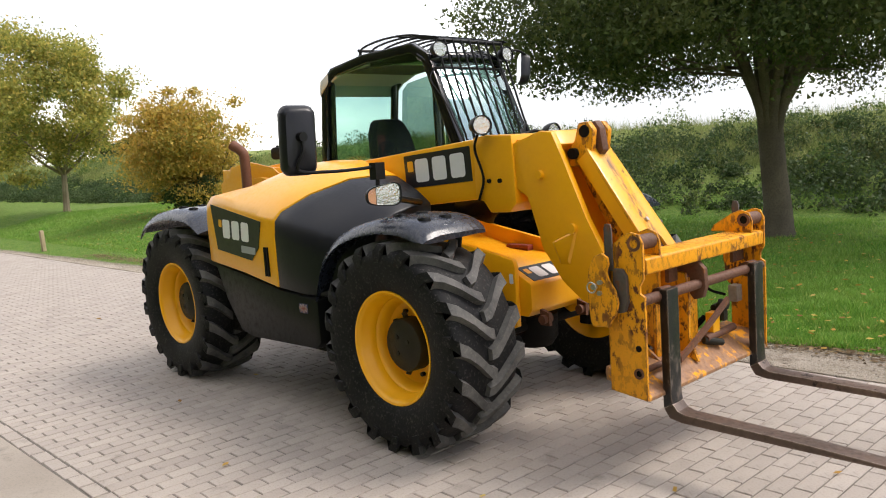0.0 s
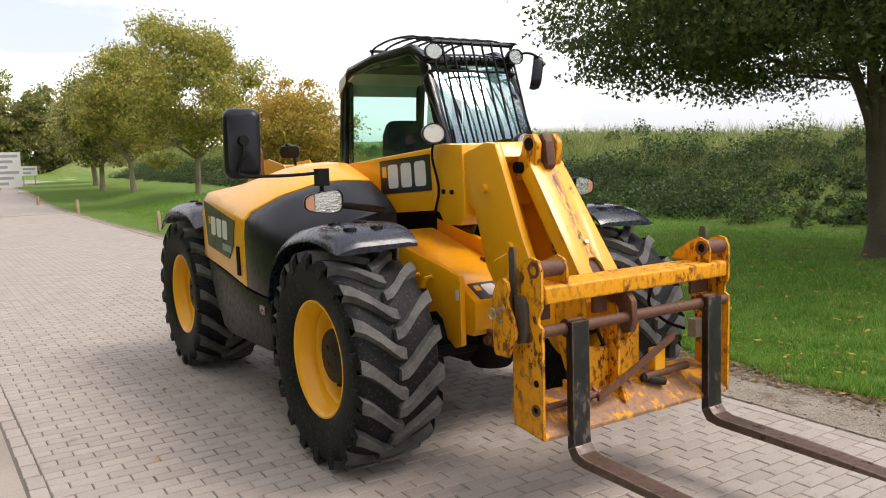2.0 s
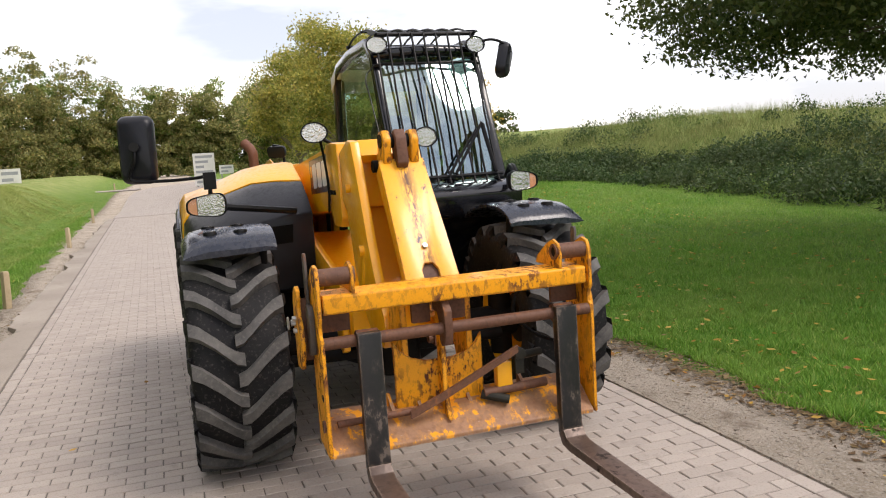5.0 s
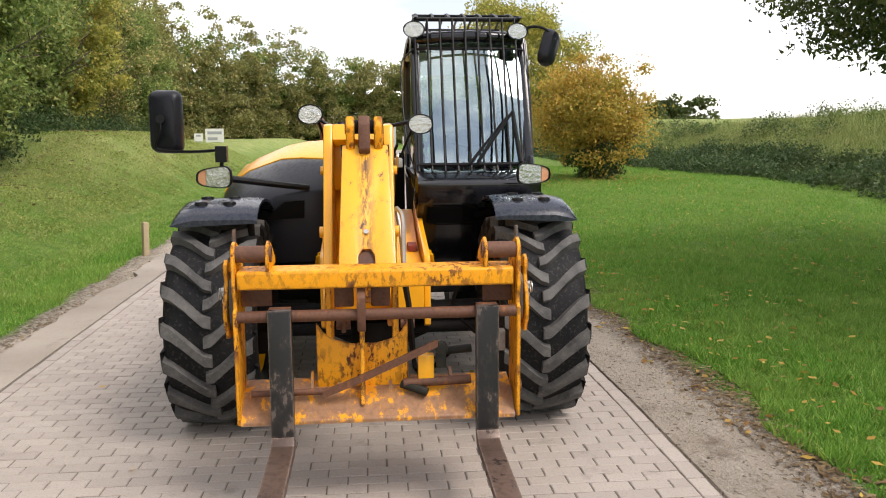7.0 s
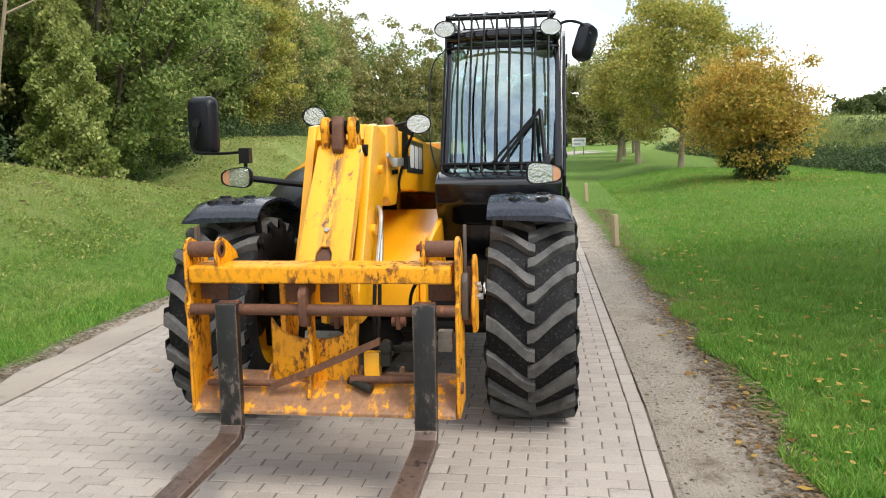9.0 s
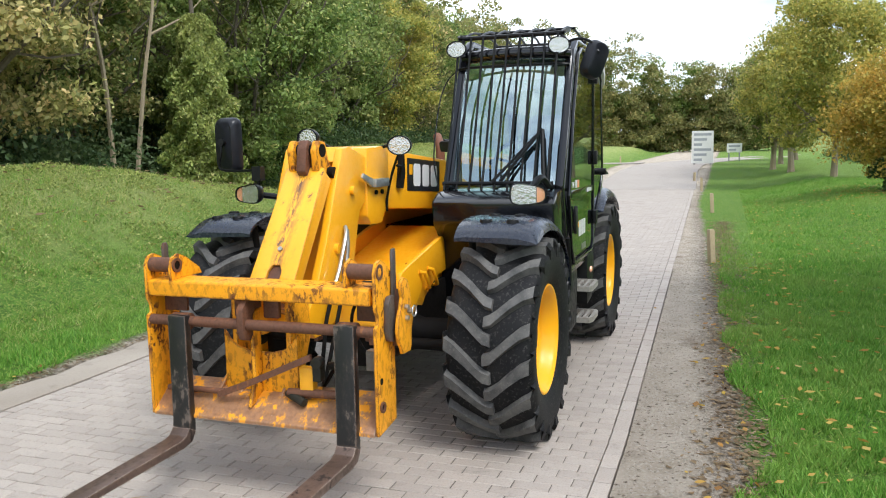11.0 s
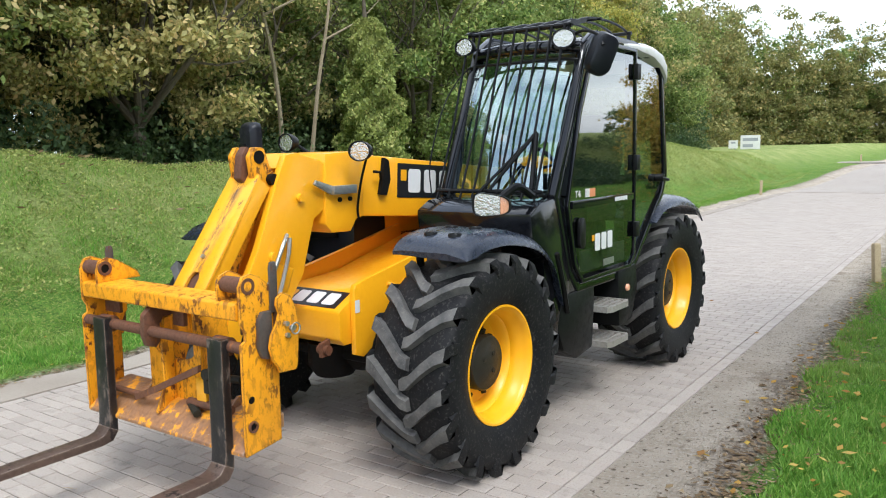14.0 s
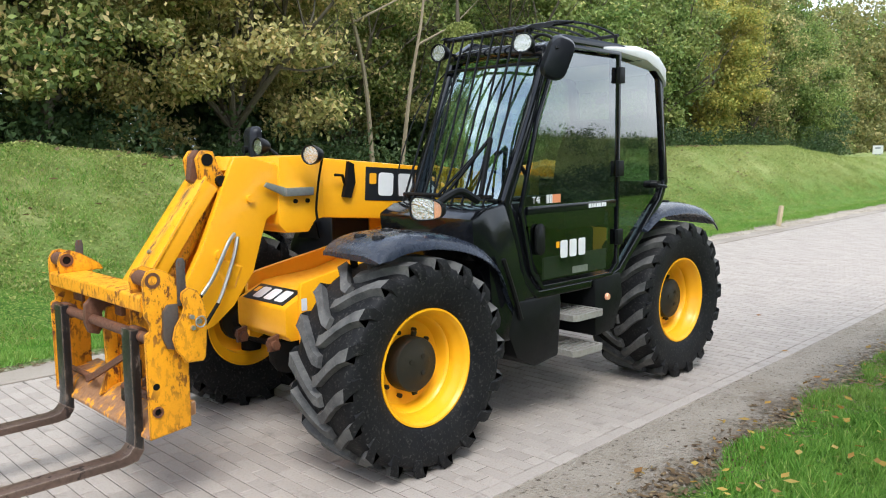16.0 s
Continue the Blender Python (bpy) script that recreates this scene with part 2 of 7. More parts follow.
def leaf_mat(name, c1, c2, c3, odd=0.12):
    m, n, l, b = nodes(name)
    g = n.new("ShaderNodeNewGeometry")
    r = n.new("ShaderNodeValToRGB")
    e = r.color_ramp.elements
    e[0].position, e[0].color = 0.0, (*c1, 1)
    e[1].position, e[1].color = 1.0 - odd, (*c2, 1)
    k = e.new(1.0)
    k.color = (*c3, 1)
    l.new(g.outputs["Random Per Island"], r.inputs["Fac"])
    v = coords(n, l)
    c = mix(n, l, noise_fac(n, l, v, 0.7, 3, 0.35, 0.7), r.outputs["Color"], mix(n, l, 0.32, r.outputs["Color"], c3))
    l.new(c, b.inputs["Base Color"])
    b.inputs["Roughness"].default_value = 0.55
    b.inputs["Specular IOR Level"].default_value = 0.3
    t = n.new("ShaderNodeBsdfTranslucent")
    l.new(c, t.inputs["Color"])
    ms = n.new("ShaderNodeMixShader")
    ms.inputs[0].default_value = 0.4
    l.new(b.outputs[0], ms.inputs[1])
    l.new(t.outputs[0], ms.inputs[2])
    l.new(ms.outputs[0], n["Material Output"].inputs["Surface"])
    return m


m_leaf_green = leaf_mat("woodland_leaves", (0.045, 0.10, 0.022), (0.27, 0.38, 0.092), (0.56, 0.50, 0.18))
m_leaf_brown = leaf_mat("turning_leaves", (0.055, 0.10, 0.024), (0.31, 0.38, 0.10), (0.78, 0.58, 0.28), 0.25)
m_leaf_gold = leaf_mat("autumn_gold_leaves", (0.22, 0.23, 0.045), (0.58, 0.44, 0.085), (0.72, 0.42, 0.09), 0.25)
m_leaf_yellow = leaf_mat("yellowing_leaves", (0.14, 0.20, 0.042), (0.46, 0.45, 0.10), (0.66, 0.50, 0.12), 0.22)
m_leaf_dark = leaf_mat("dark_maple_leaves", (0.035, 0.065, 0.018), (0.10, 0.14, 0.038), (0.19, 0.19, 0.06))
m_leaf_tan = leaf_mat("tan_sycamore_leaves", (0.10, 0.14, 0.035), (0.48, 0.48, 0.15), (0.88, 0.66, 0.32), 0.3)
m_leaf_far = leaf_mat("distant_autumn_leaves", (0.09, 0.12, 0.038), (0.29, 0.30, 0.10), (0.50, 0.38, 0.15), 0.2)
m_leaf_ivy = leaf_mat("ivy_leaves", (0.10, 0.16, 0.035), (0.37, 0.44, 0.11), (0.56, 0.52, 0.20))
# real bramble colour, also used where foliage is darkened for shade
m_leaf_shrub = leaf_mat("bramble_and_shade_leaves", (0.028, 0.062, 0.019), (0.080, 0.135, 0.044), (0.16, 0.18, 0.075))
m_leaf_nettle = leaf_mat("nettle_leaves", (0.060, 0.115, 0.025), (0.16, 0.24, 0.060), (0.30, 0.30, 0.12))
m_blade = leaf_mat("lawn_blades", (0.075, 0.21, 0.022), (0.22, 0.44, 0.060), (0.45, 0.50, 0.14))
m_ivyblade = leaf_mat("bank_weed_blades", (0.13, 0.21, 0.03), (0.38, 0.46, 0.11), (0.62, 0.56, 0.26), 0.25)
m_straw = leaf_mat("dry_bank_grass", (0.11, 0.17, 0.040), (0.26, 0.32, 0.095), (0.42, 0.37, 0.17), 0.2)
m_fallen = leaf_mat("fallen_leaves", (0.42, 0.20, 0.04), (0.66, 0.48, 0.10), (0.26, 0.12, 0.04), 0.25)
m_litter = leaf_mat("dead_leaf_litter", (0.10, 0.06, 0.03), (0.24, 0.16, 0.08), (0.45, 0.34, 0.18), 0.15)
m_bark = paint("tree_bark", (0.15, 0.125, 0.085), (0.06, 0.048, 0.034), 0.85, 0.9, 10, 0.0, 0.8)
m_palebark = paint("pale_bark", (0.34, 0.28, 0.18), (0.18, 0.14, 0.09), 0.85, 0.8, 10, 0.0, 0.5)


def ground_mat():
    m, n, l, b = nodes("lawn_and_dirt")
    v = coords(n, l)
    sep = n.new("ShaderNodeSeparateXYZ")
    l.new(v, sep.inputs[0])
    wob = noise_fac(n, l, v, 1.3, 6, 0.0, 1.0)
    wob2 = noise_fac(n, l, v, 9, 6, 0.0, 1.0, 0.7)
    drift = fmath(n, l, "MINIMUM", fmath(n, l, "MAXIMUM", fmath(n, l, "MULTIPLY", sep.outputs["X"], -0.045), 0.0), 0.9)
    y = fmath(n, l, "ADD", sep.outputs["Y"], drift)
    ab = fmath(n, l, "ABSOLUTE", fmath(n, l, "ADD", y, 0.42), 0.0)
    edge = fmath(n, l, "ADD", ab, fmath(n, l, "MULTIPLY", fmath(n, l, "ADD", wob, fmath(n, l, "MULTIPLY", wob2, 0.8)), -0.30))
    f = n.new("ShaderNodeMapRange")
    f.inputs["From Min"].default_value, f.inputs["From Max"].default_value = 2.40, 2.52
    l.new(edge, f.inputs["Value"])
    g1 = mix(n, l, noise_fac(n, l, v, 0.6, 6, 0.3, 0.7), (0.10, 0.225, 0.026), (0.165, 0.31, 0.042))
    g1 = mix(n, l, fmath(n, l, "MULTIPLY", noise_fac(n, l, v, 4.5, 6, 0.42, 0.62, 0.65), 0.6), g1, (0.22, 0.37, 0.06))
    g1 = mix(n, l, fmath(n, l, "MULTIPLY", noise_fac(n, l, v, 7.5, 7, 0.52, 0.66, 0.7), 0.75), g1, (0.040, 0.105, 0.014))
    g1 = mix(n, l, noise_fac(n, l, v, 14, 6, 0.3, 0.8), g1, (0.055, 0.125, 0.016))
    g1 = mix(n, l, noise_fac(n, l, v, 45, 4, 0.52, 0.66), g1, (0.33, 0.38, 0.09))
    g1 = mix(n, l, noise_fac(n, l, v, 24, 5, 0.55, 0.68, 0.7), g1, (0.035, 0.085, 0.012))
    d1 = mix(n, l, noise_fac(n, l, v, 3, 7, 0.3, 0.7), (0.60, 0.52, 0.425), (0.42, 0.35, 0.265))
    d1 = mix(n, l, noise_fac(n, l, v, 45, 5, 0.5, 0.72), d1, (0.60, 0.54, 0.46))
    d1 = mix(n, l, noise_fac(n, l, v, 25, 5, 0.58, 0.70), d1, (0.12, 0.09, 0.06))
    d1 = mix(n, l, noise_fac(n, l, v, 1.7, 7, 0.55, 0.68, 0.7), d1, (0.28, 0.22, 0.16))
    soil = n.new("ShaderNodeMapRange")
    soil.inputs["From Min"].default_value, soil.inputs["From Max"].default_value = 2.26, 2.52
    l.new(fmath(n, l, "ADD", edge, fmath(n, l, "MULTIPLY", wob2, 0.22)), soil.inputs["Value"])
    d1 = mix(n, l, fmath(n, l, "MULTIPLY", soil.outputs[0], noise_fac(n, l, v, 16, 7, 0.38, 0.62, 0.7)), d1, (0.10, 0.075, 0.048))
    zz = n.new("ShaderNodeMapRange")
    zz.inputs["From Min"].default_value, zz.inputs["From Max"].default_value = 0.30, 1.1
    l.new(sep.outputs["Z"], zz.inputs["Value"])
    bankc = mix(n, l, noise_fac(n, l, v, 1.1, 7, 0.3, 0.7), (0.21, 0.29, 0.07), (0.43, 0.43, 0.17))
    g1 = mix(n, l, fmath(n, l, "MULTIPLY", zz.outputs[0], 0.8), g1, bankc)
    l.new(mix(n, l, f.outputs[0], d1, g1), b.inputs["Base Color"])
    b.inputs["Roughness"].default_value = 0.9
    b.inputs["Specular IOR Level"].default_value = 0.2
    bump(n, l, b, noise_fac(n, l, v, 30, 8, 0.2, 0.8, 0.7), 1.0, 0.045)
    return m


def stone_mat(name, c1, c2, c3, island=True):
    m, n, l, b = nodes(name)
    v = coords(n, l)
    r1 = n.new("ShaderNodeObjectInfo").outputs["Random"]
    if island:
        r1 = n.new("ShaderNodeNewGeometry").outputs["Random Per Island"]
    c = mix(n, l, r1, c1, c2)
    c = mix(n, l, fmath(n, l, "MULTIPLY", noise_fac(n, l, v, 0.8, 6, 0.35, 0.7), 0.55), c, c3)
    c = mix(n, l, fmath(n, l, "MULTIPLY", noise_fac(n, l, v, 80, 4, 0.5, 0.75), 0.35), c, (0.12, 0.11, 0.095))
    c = mix(n, l, fmath(n, l, "MULTIPLY", noise_fac(n, l, v, 5, 7, 0.6, 0.75), 0.5), c, (0.12, 0.105, 0.085))
    l.new(c, b.inputs["Base Color"])
    b.inputs["Roughness"].default_value = 0.75
    bump(n, l, b, noise_fac(n, l, v, 120, 5, 0.2, 0.8), 0.25, 0.004)
    return m


P1, P2, P3 = (0.41, 0.355, 0.305), (0.335, 0.287, 0.246), (0.385, 0.338, 0.295)
m_paver = stone_mat("block_paver", P1, P2, P3, False)
m_paver_rest = stone_mat("block_paver_field", P1, P2, P3, True)
m_joint = stone_mat("sandy_joint", (0.115, 0.098, 0.08), (0.075, 0.063, 0.052), (0.15, 0.125, 0.10), False)
m_concrete = stone_mat("concrete_haunch", (0.37, 0.32, 0.265), (0.30, 0.25, 0.20), (0.17, 0.135, 0.10), False)


def far_road_mat():
    m, n, l, b = nodes("distant_block_paving")
    v = coords(n, l)
    br = n.new("ShaderNodeTexBrick")
    br.inputs["Scale"].default_value = 1.0
    br.inputs["Brick Width"].default_value, br.inputs["Row Height"].default_value = 0.2, 0.1
    br.inputs["Mortar Size"].default_value = 0.006
    br.inputs["Color1"].default_value, br.inputs["Color2"].default_value = (*P1, 1), (*P2, 1)
    br.inputs["Mortar"].default_value = (0.12, 0.1, 0.08, 1)
    rot = n.new("ShaderNodeMapping")
    rot.inputs["Rotation"].default_value = (0, 0, radians(90))
    l.new(v, rot.inputs["Vector"])
    l.new(rot.outputs[0], br.inputs["Vector"])
    c = mix(n, l, fmath(n, l, "MULTIPLY", noise_fac(n, l, v, 0.6, 6, 0.35, 0.7), 0.5), br.outputs["Color"], P3)
    l.new(c, b.inputs["Base Color"])
    b.inputs["Roughness"].default_value = 0.7
    return m


m_ground, m_farroad = ground_mat(), far_road_mat()

# ---- building helpers ----


def link_mesh(name, me, mat, parent=None, label=""):
    ob = new(name, me)
    if mat:
        me.materials.append(mat)
    if parent:
        ob.parent = parent
        ob.matrix_parent_inverse = parent.matrix_world.inverted()
    if label:
        ob["label"] = label
    return ob


def islands(bm):
    """The separate pieces of a bmesh, each as a bmesh of its own."""
    bm.verts.index_update()
    seen, out = set(), []
    for v in bm.verts:
        if v in seen:
            continue
        stack, comp = [v], []
        seen.add(v)
        while stack:
            a = stack.pop()
            comp.append(a)
            for e in a.link_edges:
                b = e.other_vert(a)
                if b not in seen:
                    seen.add(b)
                    stack.append(b)
        nb = bmesh.new()
        where = {a: nb.verts.new(a.co) for a in comp}
        for f in {f for a in comp for f in a.link_faces}:
            nb.faces.new([where[a] for a in f.verts])
        out.append(nb)
    bm.free()
    return out


def parts(name, bm, mat, parent, label="", bevel=0.0):
    """Each separate piece of a bmesh as a part of its own."""
    return [part(name, nb, mat, parent, label, bevel) for nb in islands(bm)]


def part(name, bm, mat, parent, label="", bevel=0.0, segs=2, smooth=True):
    """Links a bmesh as one mesh object under a thing or a part."""
    if bevel > 0:
        bmesh.ops.recalc_face_normals(bm, faces=bm.faces)
        es = [e for e in bm.edges if len(e.link_faces) == 2 and e.calc_face_angle(0) > 0.5]
        bmesh.ops.bevel(bm, geom=es, offset=bevel, segments=segs, affect="EDGES", profile=0.6, clamp_overlap=True)
    bmesh.ops.recalc_face_normals(bm, faces=bm.faces)
    me = bpy.data.meshes.new(name)
    bm.to_mesh(me)
    bm.free()
    if smooth:
        me.polygons.foreach_set("use_smooth", [True] * len(me.polygons))
        me.set_sharp_from_angle(angle=radians(40))
    return link_mesh(name, me, mat, parent, label)


def thing(name, at, label, category, group="", kind=""):
    ob = new(name)
    ob.matrix_world = Matrix.Translation(at)
    ob.empty_display_size = 0.2
    return tagged(ob, label, category, group, kind)


def box(bm, x0, x1, y0, y1, z0, z1, m=None):
    vs = [bm.verts.new(p) for p in ((x0, y0, z0), (x1, y0, z0), (x1, y1, z0), (x0, y1, z0), (x0, y0, z1), (x1, y0, z1), (x1, y1, z1), (x0, y1, z1))]
    for f in ((0, 3, 2, 1), (4, 5, 6, 7), (0, 1, 5, 4), (1, 2, 6, 5), (2, 3, 7, 6), (3, 0, 4, 7)):
        bm.faces.new([vs[i] for i in f])
    if m:
        bmesh.ops.transform(bm, matrix=m, verts=vs)
    return vs


def loft(bm, rings, caps=True):
    """Rings of points, all alike in number, skinned one to the next."""
    vr = [[bm.verts.new(p) for p in r] for r in rings]
    k = len(rings[0])
    for a, b in zip(vr, vr[1:]):
        for i in range(k):
            bm.faces.new((a[i], a[(i + 1) % k], b[(i + 1) % k], b[i]))
    if caps:
        bm.faces.new(vr[0][::-1])
        bm.faces.new(vr[-1])
    return [v for r in vr for v in r]


def prism(bm, poly, y0, y1):
    """An outline in x and z, from y0 to y1."""
    return loft(bm, [[(x, y, z) for x, z in poly] for y in (y0, y1)])


def frame_prism(bm, outer, inner, y0, y1):
    """A plate in x and z with one opening; both outlines have the same number of points."""
    k = len(outer)
    o = [[bm.verts.new((x, y, z)) for x, z in outer] for y in (y0, y1)]
    i_ = [[bm.verts.new((x, y, z)) for x, z in inner] for y in (y0, y1)]
    for j in range(k):
        q = (j + 1) % k
        bm.faces.new((o[0][j], o[0][q], i_[0][q], i_[0][j]))
        bm.faces.new((o[1][q], o[1][j], i_[1][j], i_[1][q]))
        bm.faces.new((o[0][q], o[0][j], o[1][j], o[1][q]))
        bm.faces.new((i_[0][j], i_[0][q], i_[1][q], i_[1][j]))


def tube(bm, pts, r, seg=10, ends=True):
    """A round rod or hose along points; r is one radius or one for each point."""
    pts = [Vector(p) for p in pts]
    rs = r if isinstance(r, (list, tuple)) else [r] * len(pts)
    rings, side = [], None
    for i, p in enumerate(pts):
        d = (pts[min(i + 1, len(pts) - 1)] - pts[max(i - 1, 0)]).normalized()
        if side is None:
            side = d.orthogonal().normalized()
        side = (side - d * side.dot(d)).normalized()
        up = d.cross(side)
        rings.append([p + rs[i] * (math.cos(a) * side + math.sin(a) * up) for a in (2 * math.pi * j / seg for j in range(seg))])
    return loft(bm, rings, ends)


def curve_pts(pts, steps=6):
    """A smooth line through points."""
    p = [Vector(q) for q in pts]
    p = [2 * p[0] - p[1]] + p + [2 * p[-1] - p[-2]]
    out = []
    for i in range(1, len(p) - 2):
        for s in range(steps):
            t = s / steps
            a, b, c, d = p[i - 1], p[i], p[i + 1], p[i + 2]
            out.append(0.5 * ((2 * b) + (c - a) * t + (2 * a - 5 * b + 4 * c - d) * t * t + (3 * b - a - 3 * c + d) * t ** 3))
    return out + [p[-2]]


def lathe(bm, prof, centre, seg=48, axis="y", closed=False, capped=True):
    """A profile of (radius, along) turned round an axis."""
    cx, cy, cz = centre
    rings = []
    for j in range(seg):
        a = 2 * math.pi * j / seg
        c, s = math.cos(a), math.sin(a)
        if axis == "y":
            rings.append([bm.verts.new((cx + r * c, cy + h, cz + r * s)) for r, h in prof])
        elif axis == "x":
            rings.append([bm.verts.new((cx + h, cy + r * c, cz + r * s)) for r, h in prof])
        else:
            rings.append([bm.verts.new((cx + r * c, cy + r * s, cz + h)) for r, h in prof])
    k = len(prof)
    for j in range(seg):
        a, b = rings[j], rings[(j + 1) % seg]
        for i in range(k if closed else k - 1):
            bm.faces.new((a[i], a[(i + 1) % k], b[(i + 1) % k], b[i]))
    if not closed and capped:
        for i in (0, k - 1):
            if prof[i][0] > 1e-4:
                bm.faces.new([r[i] for r in rings])
    bmesh.ops.remove_doubles(bm, verts=bm.verts, dist=1e-5)


def rounded(w, h, r, seg=4):
    """A rounded rectangle's outline about the origin."""
    out = []
    for cx, cy, a0 in ((w / 2 - r, h / 2 - r, 0), (-w / 2 + r, h / 2 - r, 90), (-w / 2 + r, -h / 2 + r, 180), (w / 2 - r, -h / 2 + r, 270)):
        for j in range(seg + 1):
            a = radians(a0 + 90 * j / seg)
            out.append((cx + r * math.cos(a), cy + r * math.sin(a)))
    return out


def plate(bm, m, outline, thick):
    """A flat outline in the x, y of the pose m, thick along its z."""
    vs = loft(bm, [[(x, y, z) for x, y in outline] for z in (0, thick)])
    bmesh.ops.transform(bm, matrix=m, verts=vs)


def basis(at, right, up):
    """A pose at a place whose x goes right and y goes up."""
    r = Vector(right).normalized()
    u = Vector(up)
    u = (u - r * u.dot(r)).normalized()
    m = Matrix((r, u, r.cross(u))).transposed().to_4x4()
    m.translation = at
    return m

# ---- the ground and the road ----
ROAD_L, ROAD_R, HAUNCH = 1.62, -2.58, -3.0


def smooth_step(a, b, v):
    t = min(1.0, max(0.0, (v - a) / (b - a)))
    return t * t * (3 - 2 * t)


def far_rise(x):
    """The lane climbs a little in the distance."""
    return 0.40 * smooth_step(30, 44, -x)


def bank_foot(x):
    return max(9.0, 11.4 + 0.10 * (x + 8))


BANK_AT = (-4, 1, 3, 6, 8.5, 11, 13.5, 16, 19, 27, 35, 45)
BANK_RISE = (1.95, 1.90, 1.68, 1.46, 1.18, 0.86, 0.58, 0.95, 1.80, 1.80, 1.15, 0.9)


def terrain(x, y):
    """Height of the ground: flat by the road, a grassy bank on each side."""
    h = far_rise(x)
    foot = bank_foot(x)
    h += 2.2 * smooth_step(foot - 0.5, foot + 6.0, y) * (0.92 + 0.16 * noise.noise((x * 0.08, 3.0, y * 0.05)))
    h += (0.42 - h if h < 0.42 else 0) * smooth_step(2.8, 5.6, y) * smooth_step(7, 16, -x)
    near = -4.3 + 0.02 * x
    rise = float(np.interp(-x, BANK_AT, BANK_RISE))
    h += rise * smooth_step(near + 0.2, near - 3.4, y)
    out = max(0.0, min(y - 2.0, 1.0) if y > 0 else min(-y - 3.0, 1.0))
    h += out * (0.05 * noise.noise((x * 0.35, y * 0.35, 0)) + 0.02 * noise.noise((x * 1.7, y * 1.7, 5)))
    if y < -4.5:
        h += min(1.0, -y - 4.5) * (0.10 * noise.noise((x * 0.6, y * 0.6, 9)) + 0.03 * noise.noise((x * 2.1, y * 2.1, 4)))
    lane = -0.02 * min(30.0, max(0.0, -x))
    if ROAD_R - 0.4 + lane < y < ROAD_L + lane * 0.9 and x > -46:
        h -= 0.09
    return h


def build_ground():
    xs = [-1400, -700, -350, -200, -150] + [-120 + 3 * i for i in range(20)] + [-60 + 1.0 * i for i in range(44)] + [-16 + 0.5 * i for i in range(52)] + [10, 14, 20, 30, 60, 120, 300, 700, 1400]
    ys = [-1400, -700, -300, -120, -60, -40, -30, -24, -20] + [-18 + 0.75 * i for i in range(19)] + [-4.3, -3.9, -3.5, -3.2, -2.94, -2.85, -2.6, -1, 0.5, 1.5, 1.61, 1.63, 1.9, 2.2, 2.5, 2.9, 3.4, 4] + [4.75 + 0.75 * i for i in range(24)] + [24, 28, 34, 45, 70, 130, 300, 700, 1400]
    verts = [(x, y, terrain(x, y)) for x in xs for y in ys]
    k = len(ys)
    faces = [(i * k + j, (i + 1) * k + j, (i + 1) * k + j + 1, i * k + j + 1) for i in range(len(xs) - 1) for j in range(k - 1)]
    me = bpy.data.meshes.new("ground")
    me.from_pydata(verts, [], faces)
    me.polygons.foreach_set("use_smooth", [True] * len(faces))
    return tagged(link_mesh("ground", me, m_ground), "mown green lawn with worn dirt verge and rising grassy banks", "lawn", kind="structure")


ground = build_ground()


def strip(name, line, mat, z0, z1, label, category):
    """A slab whose two edges run along a list of (x, y_low, y_high)."""
    bm = bmesh.new()
    loft(bm, [[(x, a, z0 + far_rise(x)), (x, b, z0 + far_rise(x)), (x, b, z1 + far_rise(x)), (x, a, z1 + far_rise(x))] for x, a, b in line])
    ob = part(name, bm, mat, None, smooth=False)
    return tagged(ob, label, category, kind="structure")


FIELD_END = -26.0
road = strip("road", [(9.0, ROAD_R, ROAD_L), (FIELD_END, ROAD_R - 0.6, ROAD_L - 0.5)], m_joint, -0.12, -0.0055, "sand-jointed bed of a block-paved lane", "road")
far_lane = strip("road_far", [(FIELD_END + 0.02, ROAD_R - 0.6, ROAD_L - 0.5), (-30, -3.15, 1.0), (-34, -3.2, 0.9), (-39, -3.2, 0.8), (-44, -3.0, 0.9), (-50, -2.4, 1.6), (-57, -0.6, 3.6), (-66, 3.2, 8.0), (-78, 10, 16.5), (-95, 24.0, 33)], m_farroad, -0.10, 0.012, "pale block-paved lane curving away in the distance", "road")
kerb = strip("kerb_haunch", [(9.0 - 0.25 * i, HAUNCH - 0.014 * max(0, 0.25 * i - 9) + 0.15 * noise.noise((i * 0.17, 0, 7)) + 0.11 * noise.noise((i * 0.61, 3, 7)) + 0.04 * noise.noise((i * 1.7, 5, 7)), ROAD_R - 0.012 - 0.0212 * max(0, 0.25 * i - 9)) for i in range(140)], m_concrete, -0.12, 0.004, "rough pale concrete haunch edging the paved lane", "kerb")
side_path = strip("path_side", [(-47, -12.0, -2.9), (-49.5, -12.0, -2.9)], m_farroad, 0.0, 0.06, "pale side path crossing the grass", "path")

verge = strip("verge_dirt", [(9.0 - 0.5 * i, ROAD_L + 0.010 - 0.0212 * max(0, 0.5 * i - 9), ROAD_L + 0.40) for i in range(71)], m_ground, -0.06, 0.005, "worn bare dirt verge beside the paving", "verge")

# ---- the telehandler ----
machine = thing("telehandler", (-1.4, 0, 0), "yellow and black farm telehandler with rusty forks on block paving", "telehandler")


